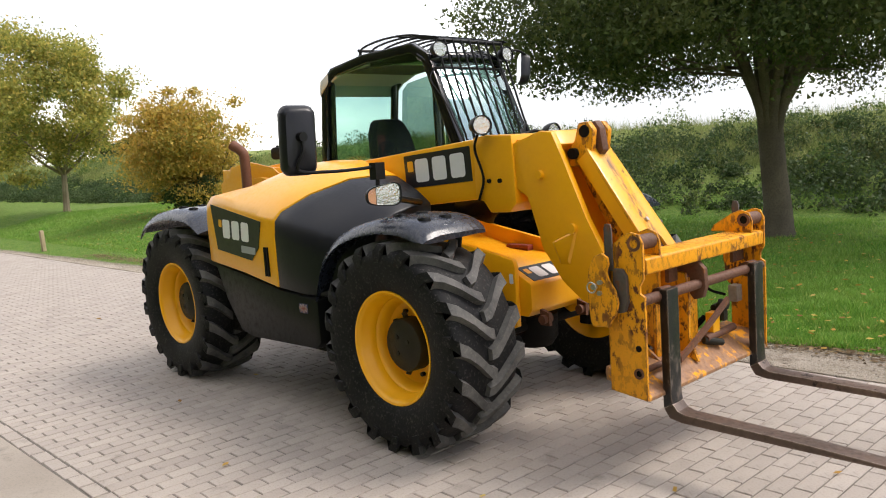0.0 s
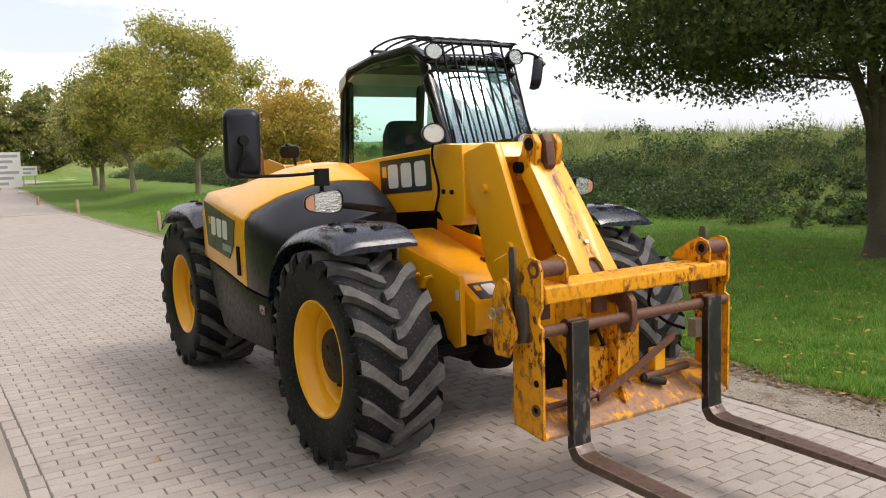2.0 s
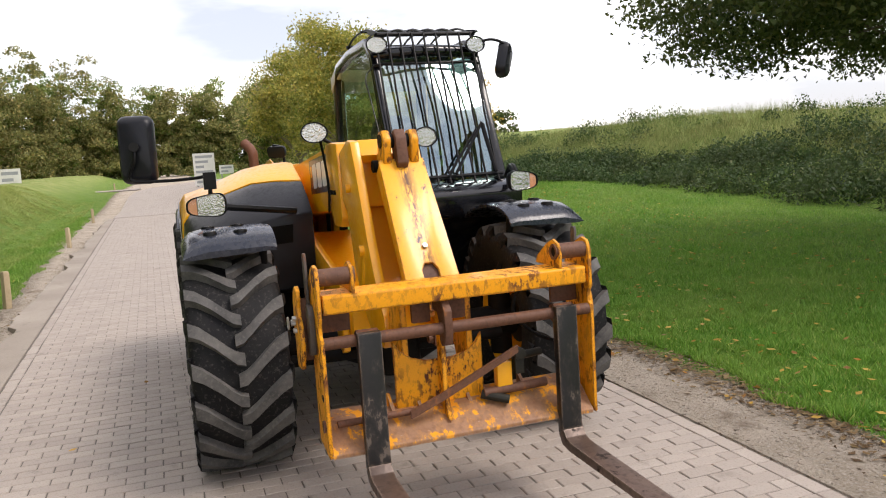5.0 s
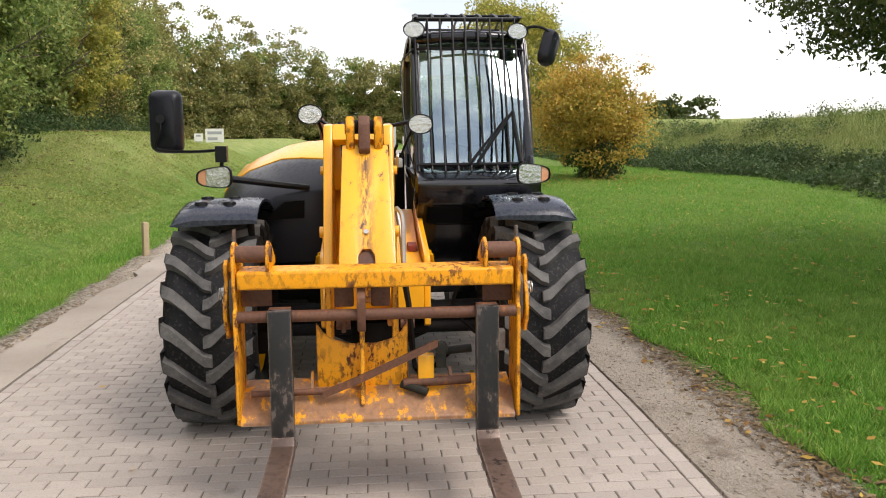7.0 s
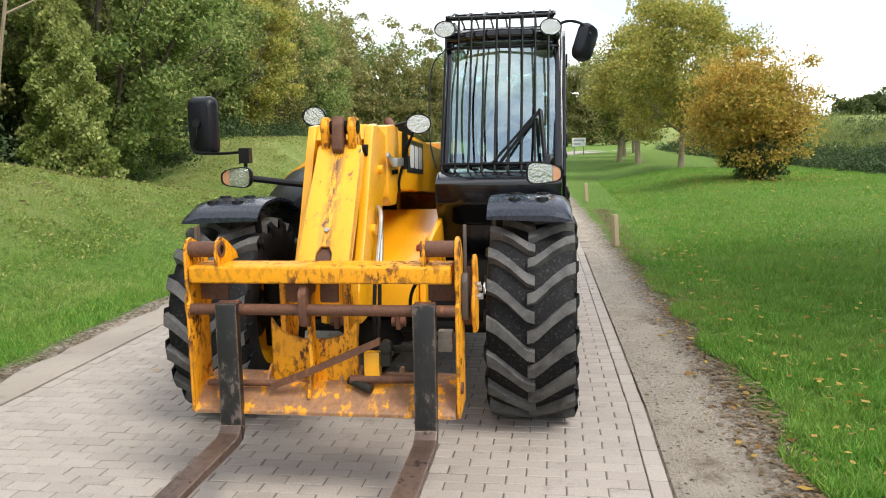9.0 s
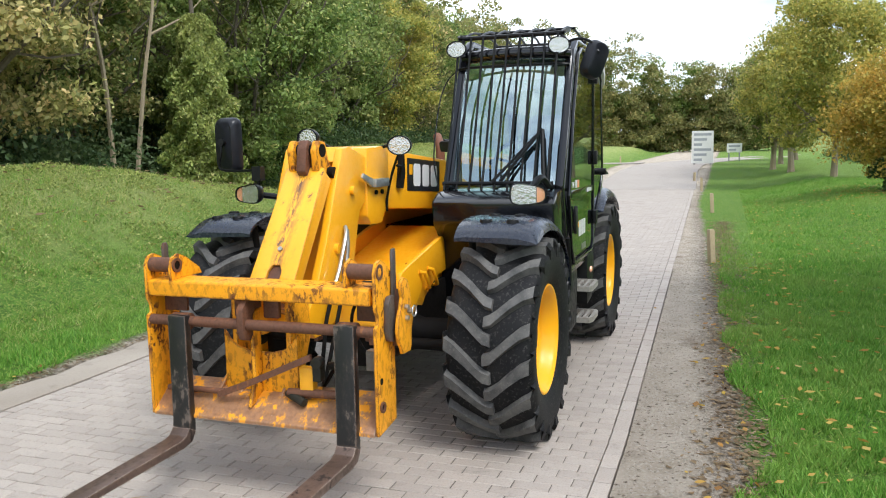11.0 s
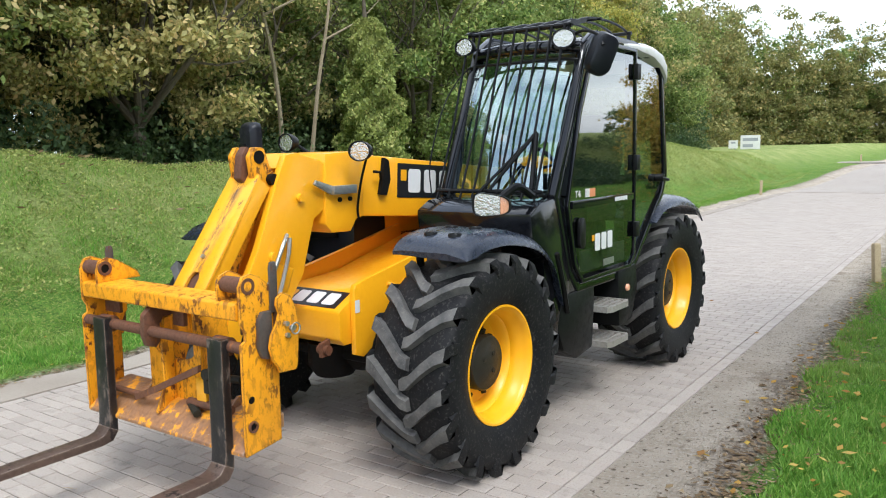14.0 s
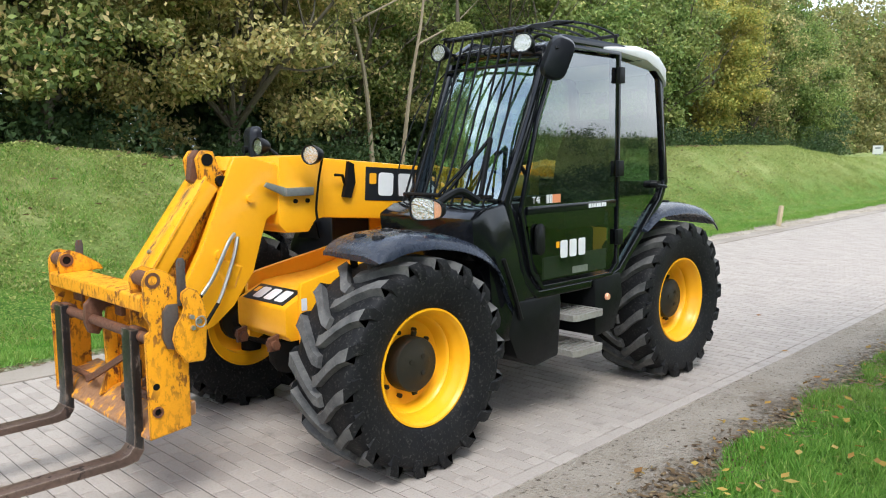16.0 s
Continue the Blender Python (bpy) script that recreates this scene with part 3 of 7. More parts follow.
def wheel(cx, side):
    """A tractor-tread wheel at x = cx; side +1 is the cab's side."""
    cy, cz, R = side * 0.935, 0.605, 0.578
    bm = bmesh.new()
    prof = [(0.325, 0.20), (0.345, 0.222), (0.40, 0.238), (0.46, 0.250), (0.51, 0.252), (0.545, 0.245), (0.565, 0.225), (0.575, 0.18), (R, 0.10), (R + 0.003, 0.0)]
    prof = prof + [(r, -h) for r, h in prof[-2::-1]]
    lathe(bm, prof, (cx, cy, cz), 72, capped=False)
    tyre = part("wheel", bm, m_tyre, machine, "large black tyre with chevron tractor tread")
    # chevron lugs
    bm, ends = bmesh.new(), bmesh.new()
    count, lead = 18, 0.34
    rnd = random.Random(int(cx * 10) + (3 if side > 0 else 7))

    def pt(a, s, r):
        return (cx + r * math.sin(a), cy + s, cz + r * math.cos(a))

    for half in (1, -1):
        for i in range(count):
            a0 = 2 * math.pi * (i + (0.5 if half > 0 else 0)) / count + rnd.uniform(-0.006, 0.006)
            rows = []
            for s, da, wd, top in ((-0.02, lead, 0.046, 0.034), (0.02, lead * 0.94, 0.050, 0.040), (0.06, lead * 0.78, 0.046, 0.041), (0.12, lead * 0.50, 0.048, 0.041), (0.19, lead * 0.22, 0.054, 0.038), (0.243, 0.03, 0.058, 0.030), (0.262, -0.03, 0.054, -0.012), (0.256, -0.06, 0.048, -0.075)):
                a, r = a0 + da, R + top
                base = min(r - 0.004, R - (0.012 if s < 0.2 else 0.035 + (0.03 if s > 0.25 else 0)))
                if s > 0.25:
                    inner = 0.235
                    rows.append([pt(a - wd - 0.02, half * inner, r - 0.01), pt(a - wd, half * s, r), pt(a + wd, half * s, r), pt(a + wd + 0.02, half * inner, r - 0.01)])
                else:
                    rows.append([pt(a - wd - 0.022, half * s, base), pt(a - wd, half * s, r), pt(a + wd, half * s, r), pt(a + wd + 0.022, half * s, base)])
            loft(bm, rows[:6])
            loft(ends, rows[5:])
    part("tread", bm, m_tread, tyre, "scuffed grey tread lugs", bevel=0.0)
    for outer in (True, False):
        nb = bmesh.new()
        for f in ends.faces:
            if (f.calc_center_median().y * side > cy * side) == outer:
                nb.faces.new([nb.verts.new(v.co) for v in f.verts])
        bmesh.ops.remove_doubles(nb, verts=nb.verts, dist=1e-5)
        part("tread_shoulder", nb, m_tyre, tyre, bevel=0.0)
    ends.free()
    # rim: flange, stepped barrel and disc
    bm = bmesh.new()
    o = side
    prof = [(0.318, -0.20), (0.335, -0.20), (0.335, 0.0), (0.336, 0.205), (0.333, 0.217), (0.322, 0.217), (0.312, 0.205), (0.302, 0.19), (0.298, 0.165), (0.283, 0.150), (0.278, 0.10), (0.262, 0.085), (0.256, 0.045), (0.243, 0.028), (0.21, 0.022), (0.16, 0.030), (0.10, 0.03), (0.10, -0.05), (0.24, -0.06), (0.25, -0.15), (0.30, -0.18)]
    lathe(bm, [(r, o * h) for r, h in prof], (cx, cy, cz), 64, closed=True)
    rim = part("rim", bm, m_rim, tyre, "bright yellow steel rim")
    bm = bmesh.new()
    lathe(bm, [(0.0, o * 0.135), (0.085, o * 0.135), (0.095, o * 0.128), (0.148, o * 0.122), (0.156, o * 0.112), (0.158, o * 0.03), (0.158, o * -0.10), (0.0, o * -0.10)], (cx, cy, cz), 40)
    for j in range(10):
        a = 2 * math.pi * j / 10
        lathe(bm, [(0.0, o * 0.05), (0.013, o * 0.05), (0.013, o * 0.02), (0.0, o * 0.02)], (cx + 0.19 * math.cos(a), cy, cz + 0.19 * math.sin(a)), 6)
    for a in (0.5, 2.2, 4.1):
        lathe(bm, [(0.0, o * 0.142), (0.014, o * 0.142), (0.014, o * 0.12), (0.0, o * 0.12)], (cx + 0.06 * math.cos(a), cy, cz + 0.06 * math.sin(a)), 8)
    for a in (1.7, 4.6):
        tube(bm, [(cx + 0.15 * math.cos(a), cy + o * 0.07, cz + 0.15 * math.sin(a)), (cx + 0.185 * math.cos(a), cy + o * 0.08, cz + 0.185 * math.sin(a))], 0.016, 8)
    part("hub", bm, m_hub, tyre, "dirty dark planetary hub")


for wx in (0.0, -2.75):
    for ws in (1, -1):
        wheel(wx, ws)

# chassis and axles
bm = bmesh.new()
box(bm, -3.05, 0.05, -0.34, 0.30, 0.50, 0.86)
part("chassis_frame", bm, m_dark, machine, "greasy dark chassis frame", bevel=0.015)
for ax in (0.0, -2.75):
    bm = bmesh.new()
    tube(bm, [(ax, -0.80, 0.605), (ax, -0.35, 0.605), (ax, -0.16, 0.60), (ax, 0.16, 0.60), (ax, 0.35, 0.605), (ax, 0.80, 0.605)], [0.10, 0.09, 0.17, 0.17, 0.09, 0.10], 20)
    for s in (-1, 1):
        tube(bm, [(ax, s * 0.72, 0.40), (ax, s * 0.72, 0.80)], 0.07, 14)
    tube(bm, [(ax + 0.14, -0.66, 0.56), (ax + 0.14, 0.66, 0.56)], 0.035, 12)
    part("axle", bm, m_dark, machine)
bm = bmesh.new()
prism(bm, [(-2.2, 0.42), (-0.9, 0.42), (-0.7, 0.60), (-0.7, 1.2), (-2.2, 1.2)], -0.98, -0.34)
part("engine_block", bm, m_dark, machine, bevel=0.02)
# plain dark box added to close the see-through gap, for unmodelled pivot and chassis
bm = bmesh.new()
box(bm, -2.36, -2.28, 0.09, 0.262, 0.70, 1.56)
part("gap_filler_box", bm, m_dark, machine, bevel=0.01)

# yellow front frame: sloping tray between two side plates
bm = bmesh.new()
prism(bm, [(-1.0, 1.18), (-0.25, 1.00), (0.12, 0.972), (0.16, 0.958), (0.325, 0.874), (0.335, 0.86), (0.335, 0.70), (0.30, 0.66), (0.05, 0.66), (-0.3, 0.74), (-1.0, 0.80)], -0.30, 0.262)
part("front_tray", bm, m_yellow, machine, bevel=0.012)
for y0, y1 in ((-0.345, -0.306), (0.268, 0.306)):
    bm = bmesh.new()
    prism(bm, [(-0.95, 1.25), (-0.42, 1.14), (0.10, 1.045), (0.235, 1.015), (0.25, 0.98), (0.25, 0.60), (0.18, 0.575), (0.10, 0.62), (0.05, 0.73), (-0.02, 0.77), (-0.10, 0.75), (-0.16, 0.80), (-0.40, 0.90), (-0.95, 0.95)], y0, y1)
    part("side_plate", bm, m_yellow, machine, bevel=0.008)
bm = bmesh.new()
for x0 in (-0.05, -0.20):
    tube(bm, [(x0, 0.306, 0.98), (x0 - 0.03, 0.335, 0.97), (x0 - 0.06, 0.345, 0.91), (x0 - 0.11, 0.335, 0.86), (x0 - 0.13, 0.306, 0.85)], 0.013, 8)
    tube(bm, [(x0, -0.345, 0.98), (x0 - 0.03, -0.375, 0.97), (x0 - 0.06, -0.385, 0.91), (x0 - 0.11, -0.375, 0.86), (x0 - 0.13, -0.345, 0.85)], 0.013, 8)
parts("tie_down_ring", bm, m_yellow, machine)
bm = bmesh.new()
box(bm, -0.30, -0.10, 0.19, 0.25, 0.985, 1.028)
part("red_block", bm, m_red, machine, "faded red locking block", bevel=0.01)
bm = bmesh.new()
for y in (-0.2, 0.17):
    prism(bm, [(0.33, 0.60), (0.40, 0.60), (0.40, 0.68), (0.33, 0.70)], y - 0.02, y + 0.005)
    tube(bm, [(0.365, y - 0.05, 0.64), (0.365, y + 0.03, 0.64)], 0.028, 12)
parts("front_lug", bm, m_rust, machine)
bm = bmesh.new()
lathe(bm, [(0.0, -0.11), (0.12, -0.11), (0.16, -0.05), (0.16, 0.10), (0.0, 0.14)], (0.10, -0.02, 0.52), 24, "z")
part("drive_housing", bm, m_dark, machine)

# engine cover on the far side from the cab
COVER_X = (-2.13, -2.02, -1.80, -1.60, -1.185, -0.95, -0.78, -0.58, -0.46)
COVER_S = (1.43, 1.44, 1.41, 1.38, 1.335, 1.275, 1.22, 1.17, 1.13)
COVER_M = (1.45, 1.485, 1.535, 1.55, 1.515, 1.45, 1.385, 1.30, 1.23)
COVER_T = (1.47, 1.52, 1.61, 1.65, 1.64, 1.575, 1.51, 1.41, 1.32)
COVER_Y = (-1.125, -1.135, -1.135, -1.135, -1.133, -1.12, -1.10, -1.00, -0.88)
COVER_B = (0.99, 0.98, 0.955, 0.93, 0.86, 0.835, 0.82, 0.84, 0.88)


def cover_ring(x, slant, sink=0.0):
    """A section of the cover near x; slant carries its upper points forward."""
    dx = [d * slant for d in (0, 0, 0, 0.02, 0.14, 0.27, 0.33, 0.37, 0.37)]
    at = [min(-0.46, x + d) for d in dx]

    def f(tab, i):
        return float(np.interp(at[i], COVER_X, tab))

    yo = f(COVER_Y, 0) + sink
    ym = (f(COVER_Y, 4) - 0.67) / 2 - 0.02
    return [(at[0], yo, f(COVER_B, 0)), (at[1], yo - 0.004, f(COVER_S, 1) - 0.12), (at[2], yo + 0.006, f(COVER_S, 2) - 0.02 - sink), (at[3], yo + 0.05, f(COVER_S, 3) + 0.045 - sink), (at[4], ym, f(COVER_M, 4) - sink), (at[5], -0.67, f(COVER_T, 5) - sink), (at[6], -0.52, f(COVER_T, 6) + 0.03 - sink), (at[7], -0.34, f(COVER_T, 7) + 0.04 - sink), (at[8], -0.34, f(COVER_B, 8))]


bm = bmesh.new()
loft(bm, [cover_ring(x, s) for x, s in ((-2.13, 0), (-2.02, 0), (-1.80, 0.1), (-1.60, 0.25), (-1.40, 0.6), (-1.185, 1.0))])
part("engine_cover", bm, m_yellow, machine, "rounded yellow engine cover", bevel=0.012)
bm = bmesh.new()
loft(bm, [cover_ring(x, s, 0.005) for x, s in ((-1.18, 1.0), (-1.05, 0.85), (-0.90, 0.6), (-0.74, 0.4), (-0.60, 0.2), (-0.47, 0.0))])
part("engine_cover_front", bm, m_plastic, machine, "charcoal plastic nose of the engine cover", bevel=0.012)
bm = bmesh.new()
prism(bm, [(-2.06, 0.975), (-1.60, 0.915), (-1.17, 0.845), (-0.74, 0.815), (-0.735, 0.53), (-0.79, 0.485), (-1.60, 0.465), (-1.75, 0.50), (-1.93, 0.72)], -1.128, -0.5)
part("sill_cover", bm, m_sill, machine, "matt black lower side cover", bevel=0.02)
# grille window in the cover's front and its vent
bm = bmesh.new()
plate(bm, basis((-0.445, -0.62, 1.235), (0, 1, 0.12), (0.25, 0, 1)), [(-0.13, -0.05), (0.13, -0.07), (0.15, 0.05), (0.02, 0.06)], 0.012)
part("front_vent", bm, m_dark, machine)
# latch slots drawn as raised bars, coloured dark for the shade inside
bm = bmesh.new()
for i in range(2):
    box(bm, -1.315 + 0.03 * i, -1.295 + 0.03 * i, -1.146, -1.12, 0.93, 1.13)
parts("dark_slot_bar", bm, m_dark, machine)

# exhaust and tail
bm = bmesh.new()
tube(bm, curve_pts([(-2.66, -0.46, 1.35), (-2.66, -0.46, 1.70), (-2.67, -0.47, 1.80), (-2.75, -0.52, 1.87)], 5), 0.043, 16)
part("exhaust_pipe", bm, m_exhaust, machine, "rust-brown exhaust stack")
bm = bmesh.new()
prism(bm, [(-3.15, 0.85), (-2.15, 0.85), (-2.15, 1.50), (-2.6, 1.58), (-3.0, 1.55), (-3.2, 1.35)], -0.36, -0.305)
prism(bm, [(-3.15, 0.85), (-2.15, 0.85), (-2.15, 1.30), (-2.6, 1.50), (-3.0, 1.55), (-3.2, 1.35)], 0.11, 0.16)
box(bm, -3.2, -2.95, -0.34, 0.14, 0.7, 1.2)
prism(bm, [(-2.2, 1.50), (-2.5, 1.66), (-2.85, 1.715), (-3.2, 1.68), (-3.42, 1.52), (-3.42, 1.2), (-2.9, 1.1), (-2.2, 1.2)], -0.302, -0.286)
prism(bm, [(-2.6, 1.50), (-2.85, 1.70), (-3.2, 1.67), (-3.40, 1.52), (-3.40, 1.2), (-2.9, 1.1)], 0.088, 0.108)
box(bm, -3.40, -2.75, -0.285, 0.086, 1.54, 1.655)
part("rear_frame", bm, m_yellow, machine, bevel=0.012)
bm = bmesh.new()
tube(bm, curve_pts([(-2.40, -0.22, 1.60), (-2.42, -0.24, 1.80), (-2.36, -0.32, 1.83)], 5), 0.012, 8)
plate(bm, basis((-2.34, -0.30, 1.77), (-0.5, -0.8, 0), (0.2, 0, 1)), rounded(0.16, 0.10, 0.03), 0.04)
part("rear_mirror", bm, m_plastic, machine, bevel=0.006)

# ---- boom ----
bm = bmesh.new()
prism(bm, [(-3.02, 1.47), (-2.9, 1.535), (-0.05, 1.770), (-0.05, 1.385), (-2.6, 1.18), (-2.95, 1.22)], -0.282, 0.082)
part("boom", bm, m_yellow, machine, "long yellow box-section boom", bevel=0.02)
bm = bmesh.new()
prism(bm, [(-0.09, 1.775), (0.02, 1.785), (0.235, 1.775), (0.25, 1.36), (0.20, 1.305), (0.03, 1.30), (-0.02, 1.37), (-0.09, 1.385)], -0.300, 0.100)
part("boom_collar", bm, m_yellow, machine, bevel=0.014)
bm = bmesh.new()
box(bm, 0.2, 0.44, -0.255, 0.055, 1.42, 1.745)
inner_boom = part("inner_boom", bm, m_yellow, machine, bevel=0.015)
NOSE = [(0.22, 1.72), (0.44, 1.785), (0.53, 1.775), (0.60, 1.63), (0.76, 1.27), (0.90, 1.02), (0.98, 0.93), (1.0, 0.83), (0.93, 0.76), (0.82, 0.762), (0.70, 0.80), (0.57, 0.90), (0.43, 1.09), (0.365, 1.29), (0.325, 1.40), (0.24, 1.45)]
for y0, y1 in ((-0.285, -0.235), (0.035, 0.085)):
    bm = bmesh.new()
    prism(bm, NOSE, y0, y1)
    part("nose_plate", bm, m_yellow, machine, "yellow gooseneck side plate", bevel=0.012)
bm = bmesh.new()
prism(bm, [(0.26, 1.45), (0.33, 1.40), (0.37, 1.29), (0.435, 1.10), (0.57, 0.91), (0.70, 0.81), (0.82, 0.77), (0.84, 0.80), (0.72, 0.85), (0.61, 0.94), (0.48, 1.12), (0.41, 1.31), (0.36, 1.46), (0.26, 1.50)], -0.235, 0.035)
prism(bm, [(0.30, 1.72), (0.43, 1.782), (0.49, 1.782), (0.56, 1.70), (0.50, 1.66), (0.42, 1.70), (0.30, 1.66)], -0.235, 0.035)
part("nose_web", bm, m_yellow, machine, bevel=0.006)
bm = bmesh.new()
for y, s in ((-0.288, -1), (0.088, 1)):
    for px, pz, r in ((0.66, 1.215, 0.030), (0.44, 1.53, 0.024)):
        tube(bm, [(px, y - s * 0.01, pz), (px, y + s * 0.022, pz)], r, 16)
parts("pivot_boss", bm, m_yellow, machine)
bm = bmesh.new()
for y, s in ((-0.303, -1), (0.103, 1)):
    for px in (0.04, 0.13):
        tube(bm, [(px, y - s * 0.01, 1.50), (px, y + s * 0.010, 1.50)], 0.014, 10)
parts("bolt", bm, m_dark, machine)
for y, s in ((-0.285, -1), (0.085, 1)):
    bm = bmesh.new()
    loft(bm, [[(x, y + s * o, z) for x, z in poly] for o, poly in ((-0.002, [(0.50, 1.13), (0.70, 1.22), (0.63, 1.00), (0.56, 1.00)]), (0.012, [(0.525, 1.13), (0.675, 1.195), (0.62, 1.03), (0.57, 1.03)]))])
    part("pressed_rib", bm, m_yellow, machine, bevel=0.004)
# tilt link
bm = bmesh.new()
for y0, y1 in ((-0.16, -0.115), (-0.015, 0.03)):
    prism(bm, [(0.63, 1.815), (0.70, 1.82), (0.735, 1.77), (0.72, 1.66), (0.66, 1.57), (0.56, 1.56), (0.54, 1.64), (0.60, 1.72)], y0, y1)
parts("link_lever", bm, m_worn, machine, bevel=0.012)
bm = bmesh.new()
tube(bm, [(0.675, -0.165, 1.765), (0.675, 0.035, 1.765)], 0.036, 18)
tube(bm, [(0.60, -0.19, 1.64), (0.60, 0.065, 1.64)], 0.032, 18)
parts("link_pin", bm, m_dark, machine)
bm = bmesh.new()
prism(bm, [(0.64, 1.80), (0.70, 1.825), (0.735, 1.78), (0.755, 1.65), (0.70, 1.60), (0.66, 1.66)], -0.095, -0.035)
part("link_knuckle", bm, m_rust, machine, "rusty link knuckle", bevel=0.01)
lm = basis((0.698, -0.062, 1.672), (0, 1, 0), (-0.585, 0, 0.811))
bm = bmesh.new()
L = 0.72
vs = loft(bm, [[(x, y, z) for x, y in ((-0.135, -L), (-0.04, -L), (-0.04, -L + 0.075), (-0.02, -L + 0.11), (0.02, -L + 0.11), (0.04, -L + 0.075), (0.04, -L), (0.135, -L), (0.118, 0.0), (0.0, 0.006), (-0.118, 0.0))] for z in (-0.02, 0.0)])
bmesh.ops.transform(bm, matrix=lm, verts=vs)
part("link_cover", bm, m_link, machine, "scraped yellow tilt-link cover plate", bevel=0.006)
bm = bmesh.new()
for sx in (-1, 1):
    vs = box(bm, sx * 0.112 - 0.008, sx * 0.112 + 0.008, -L, -0.02, -0.10, -0.002)
    bmesh.ops.transform(bm, matrix=lm, verts=vs)
parts("link_flange", bm, m_yellow, machine, bevel=0.004)
bm = bmesh.new()
loft(bm, [[lm @ Vector((x, y, z)) for x, y in ((-0.055, -L + 0.02), (0.055, -L + 0.02), (0.055, -L + 0.09), (0.03, -L + 0.135), (-0.03, -L + 0.135), (-0.055, -L + 0.09))] for z in (-0.03, -0.021)])
part("slot_plate", bm, m_rust, machine, "rusty plate in the link slot")
bm = bmesh.new()
tube(bm, [lm @ Vector((0, -0.52, 0)), lm @ Vector((0, -0.52, 0.014))], 0.013, 8)
parts("grease_bolt", bm, m_chrome, machine)
bm = bmesh.new()
tube(bm, [(0.60, -0.065, 1.62), (0.88, -0.065, 1.12), (1.02, -0.065, 0.92)], [0.06, 0.06, 0.04], 18)
part("tilt_ram", bm, m_worn, machine, "worn yellow tilt ram")

# ---- carriage and forks ----
bm = bmesh.new()
prism(bm, [(1.19, 1.055), (1.35, 1.043), (1.362, 1.05), (1.362, 1.118), (1.35, 1.127), (1.20, 1.130), (1.19, 1.122)], -0.635, 0.605)
part("carriage_beam", bm, m_worn, machine, "chipped yellow carriage top beam", bevel=0.008)
for y, s in ((-0.65, -1), (0.63, 1)):
    bm = bmesh.new()
    prism(bm, [(1.16, 1.17), (1.24, 1.235), (1.29, 1.255), (1.335, 1.245), (1.358, 1.20), (1.358, 1.03), (1.335, 0.99), (1.335, 0.955), (1.362, 0.94), (1.362, 0.42), (1.15, 0.445), (1.145, 0.86), (1.10, 0.93), (1.09, 1.05), (1.12, 1.13)], y - 0.009, y + 0.009)
    cheek = part("carriage_cheek", bm, m_worn, machine, "scraped yellow cheek plate", bevel=0.004)
    bm = bmesh.new()
    lathe(bm, [(0.023, s * 0.012), (0.038, s * 0.012), (0.038, -s * 0.166), (0.023, -s * 0.166)], (1.31, y, 1.20), 20, closed=True)
    part("pin_tube", bm, m_rust, cheek, "rusty open pin tube")
    # solid dark plugs and discs stand for the shade inside the holes
    bm = bmesh.new()
    tube(bm, [(1.31, y - s * 0.002, 1.20), (1.31, y - s * 0.1615, 1.20)], 0.0235, 16)
    for pz in (0.555, 0.68):
        tube(bm, [(1.32, y + s * 0.004, pz), (1.32, y + s * 0.0105, pz)], 0.017, 12)
    parts("hole_shade_plug", bm, m_dark, cheek)
    bm = bmesh.new()
    lathe(bm, [(0.018, 0.0), (0.027, 0.0), (0.027, s * 0.010), (0.018, s * 0.010)], (1.32, y + s * 0.009, 0.555), 16, closed=True)
    part("tube_end", bm, m_rust, cheek, "rusty open tube end")
    bm = bmesh.new()
    prism(bm, [(1.10, 1.128), (1.12, 1.165), (1.23, 1.235), (1.29, 1.258), (1.34, 1.24), (1.358, 1.19), (1.355, 1.126)], y - s * 0.150 - 0.008, y - s * 0.150 + 0.008)
    part("ear", bm, m_worn, cheek, "yellow ear plate with rusty rim", bevel=0.004)
    # curled hook plate standing off the cheek, with a dark pad between
    hook = [(1.085, 0.80), (1.075, 0.90), (1.07, 1.00), (1.085, 1.08), (1.115, 1.135), (1.16, 1.155), (1.195, 1.135), (1.20, 1.10), (1.185, 1.06), (1.20, 1.02), (1.235, 0.97), (1.25, 0.91), (1.235, 0.85), (1.205, 0.815), (1.195, 0.785), (1.10, 0.78)]
    bm = bmesh.new()
    prism(bm, hook, y + s * 0.052, y + s * 0.072)
    part("side_hook", bm, m_worn, cheek, "scraped curled hook plate", bevel=0.005)
    bm = bmesh.new()
    prism(bm, [(1.10, 0.82), (1.10, 1.06), (1.17, 1.10), (1.18, 0.82)], y + s * 0.0095, y + s * 0.0515)
    part("hook_spacer", bm, m_rust, cheek, bevel=0.004)
    bm = bmesh.new()
    prism(bm, [(1.20, 1.075), (1.25, 1.075), (1.275, 1.04), (1.28, 0.91), (1.26, 0.86), (1.215, 0.85), (1.20, 0.89)], y + s * 0.0095, y + s * 0.036)
    prism(bm, [(1.150, 1.06), (1.148, 1.27), (1.155, 1.295), (1.185, 1.295), (1.193, 1.27), (1.195, 1.06)], y + s * 0.012, y + s * 0.026)
    parts("hook_pad", bm, m_pad, cheek, "dark grey steel pad", bevel=0.005)
    bm = bmesh.new()
    tube(bm, [(1.12, y + s * 0.070, 0.985), (1.12, y + s * 0.092, 0.985)], 0.015, 6)
    tube(bm, [(1.15, y + s * 0.070, 0.955), (1.15, y + s * 0.088, 0.955)], 0.012, 6)
    tube(bm, [(1.155, y + s * 0.070, 1.01), (1.155, y + s * 0.090, 1.01)], 0.012, 8)
    parts("retainer_bolt", bm, m_chrome, cheek)
    bm = bmesh.new()
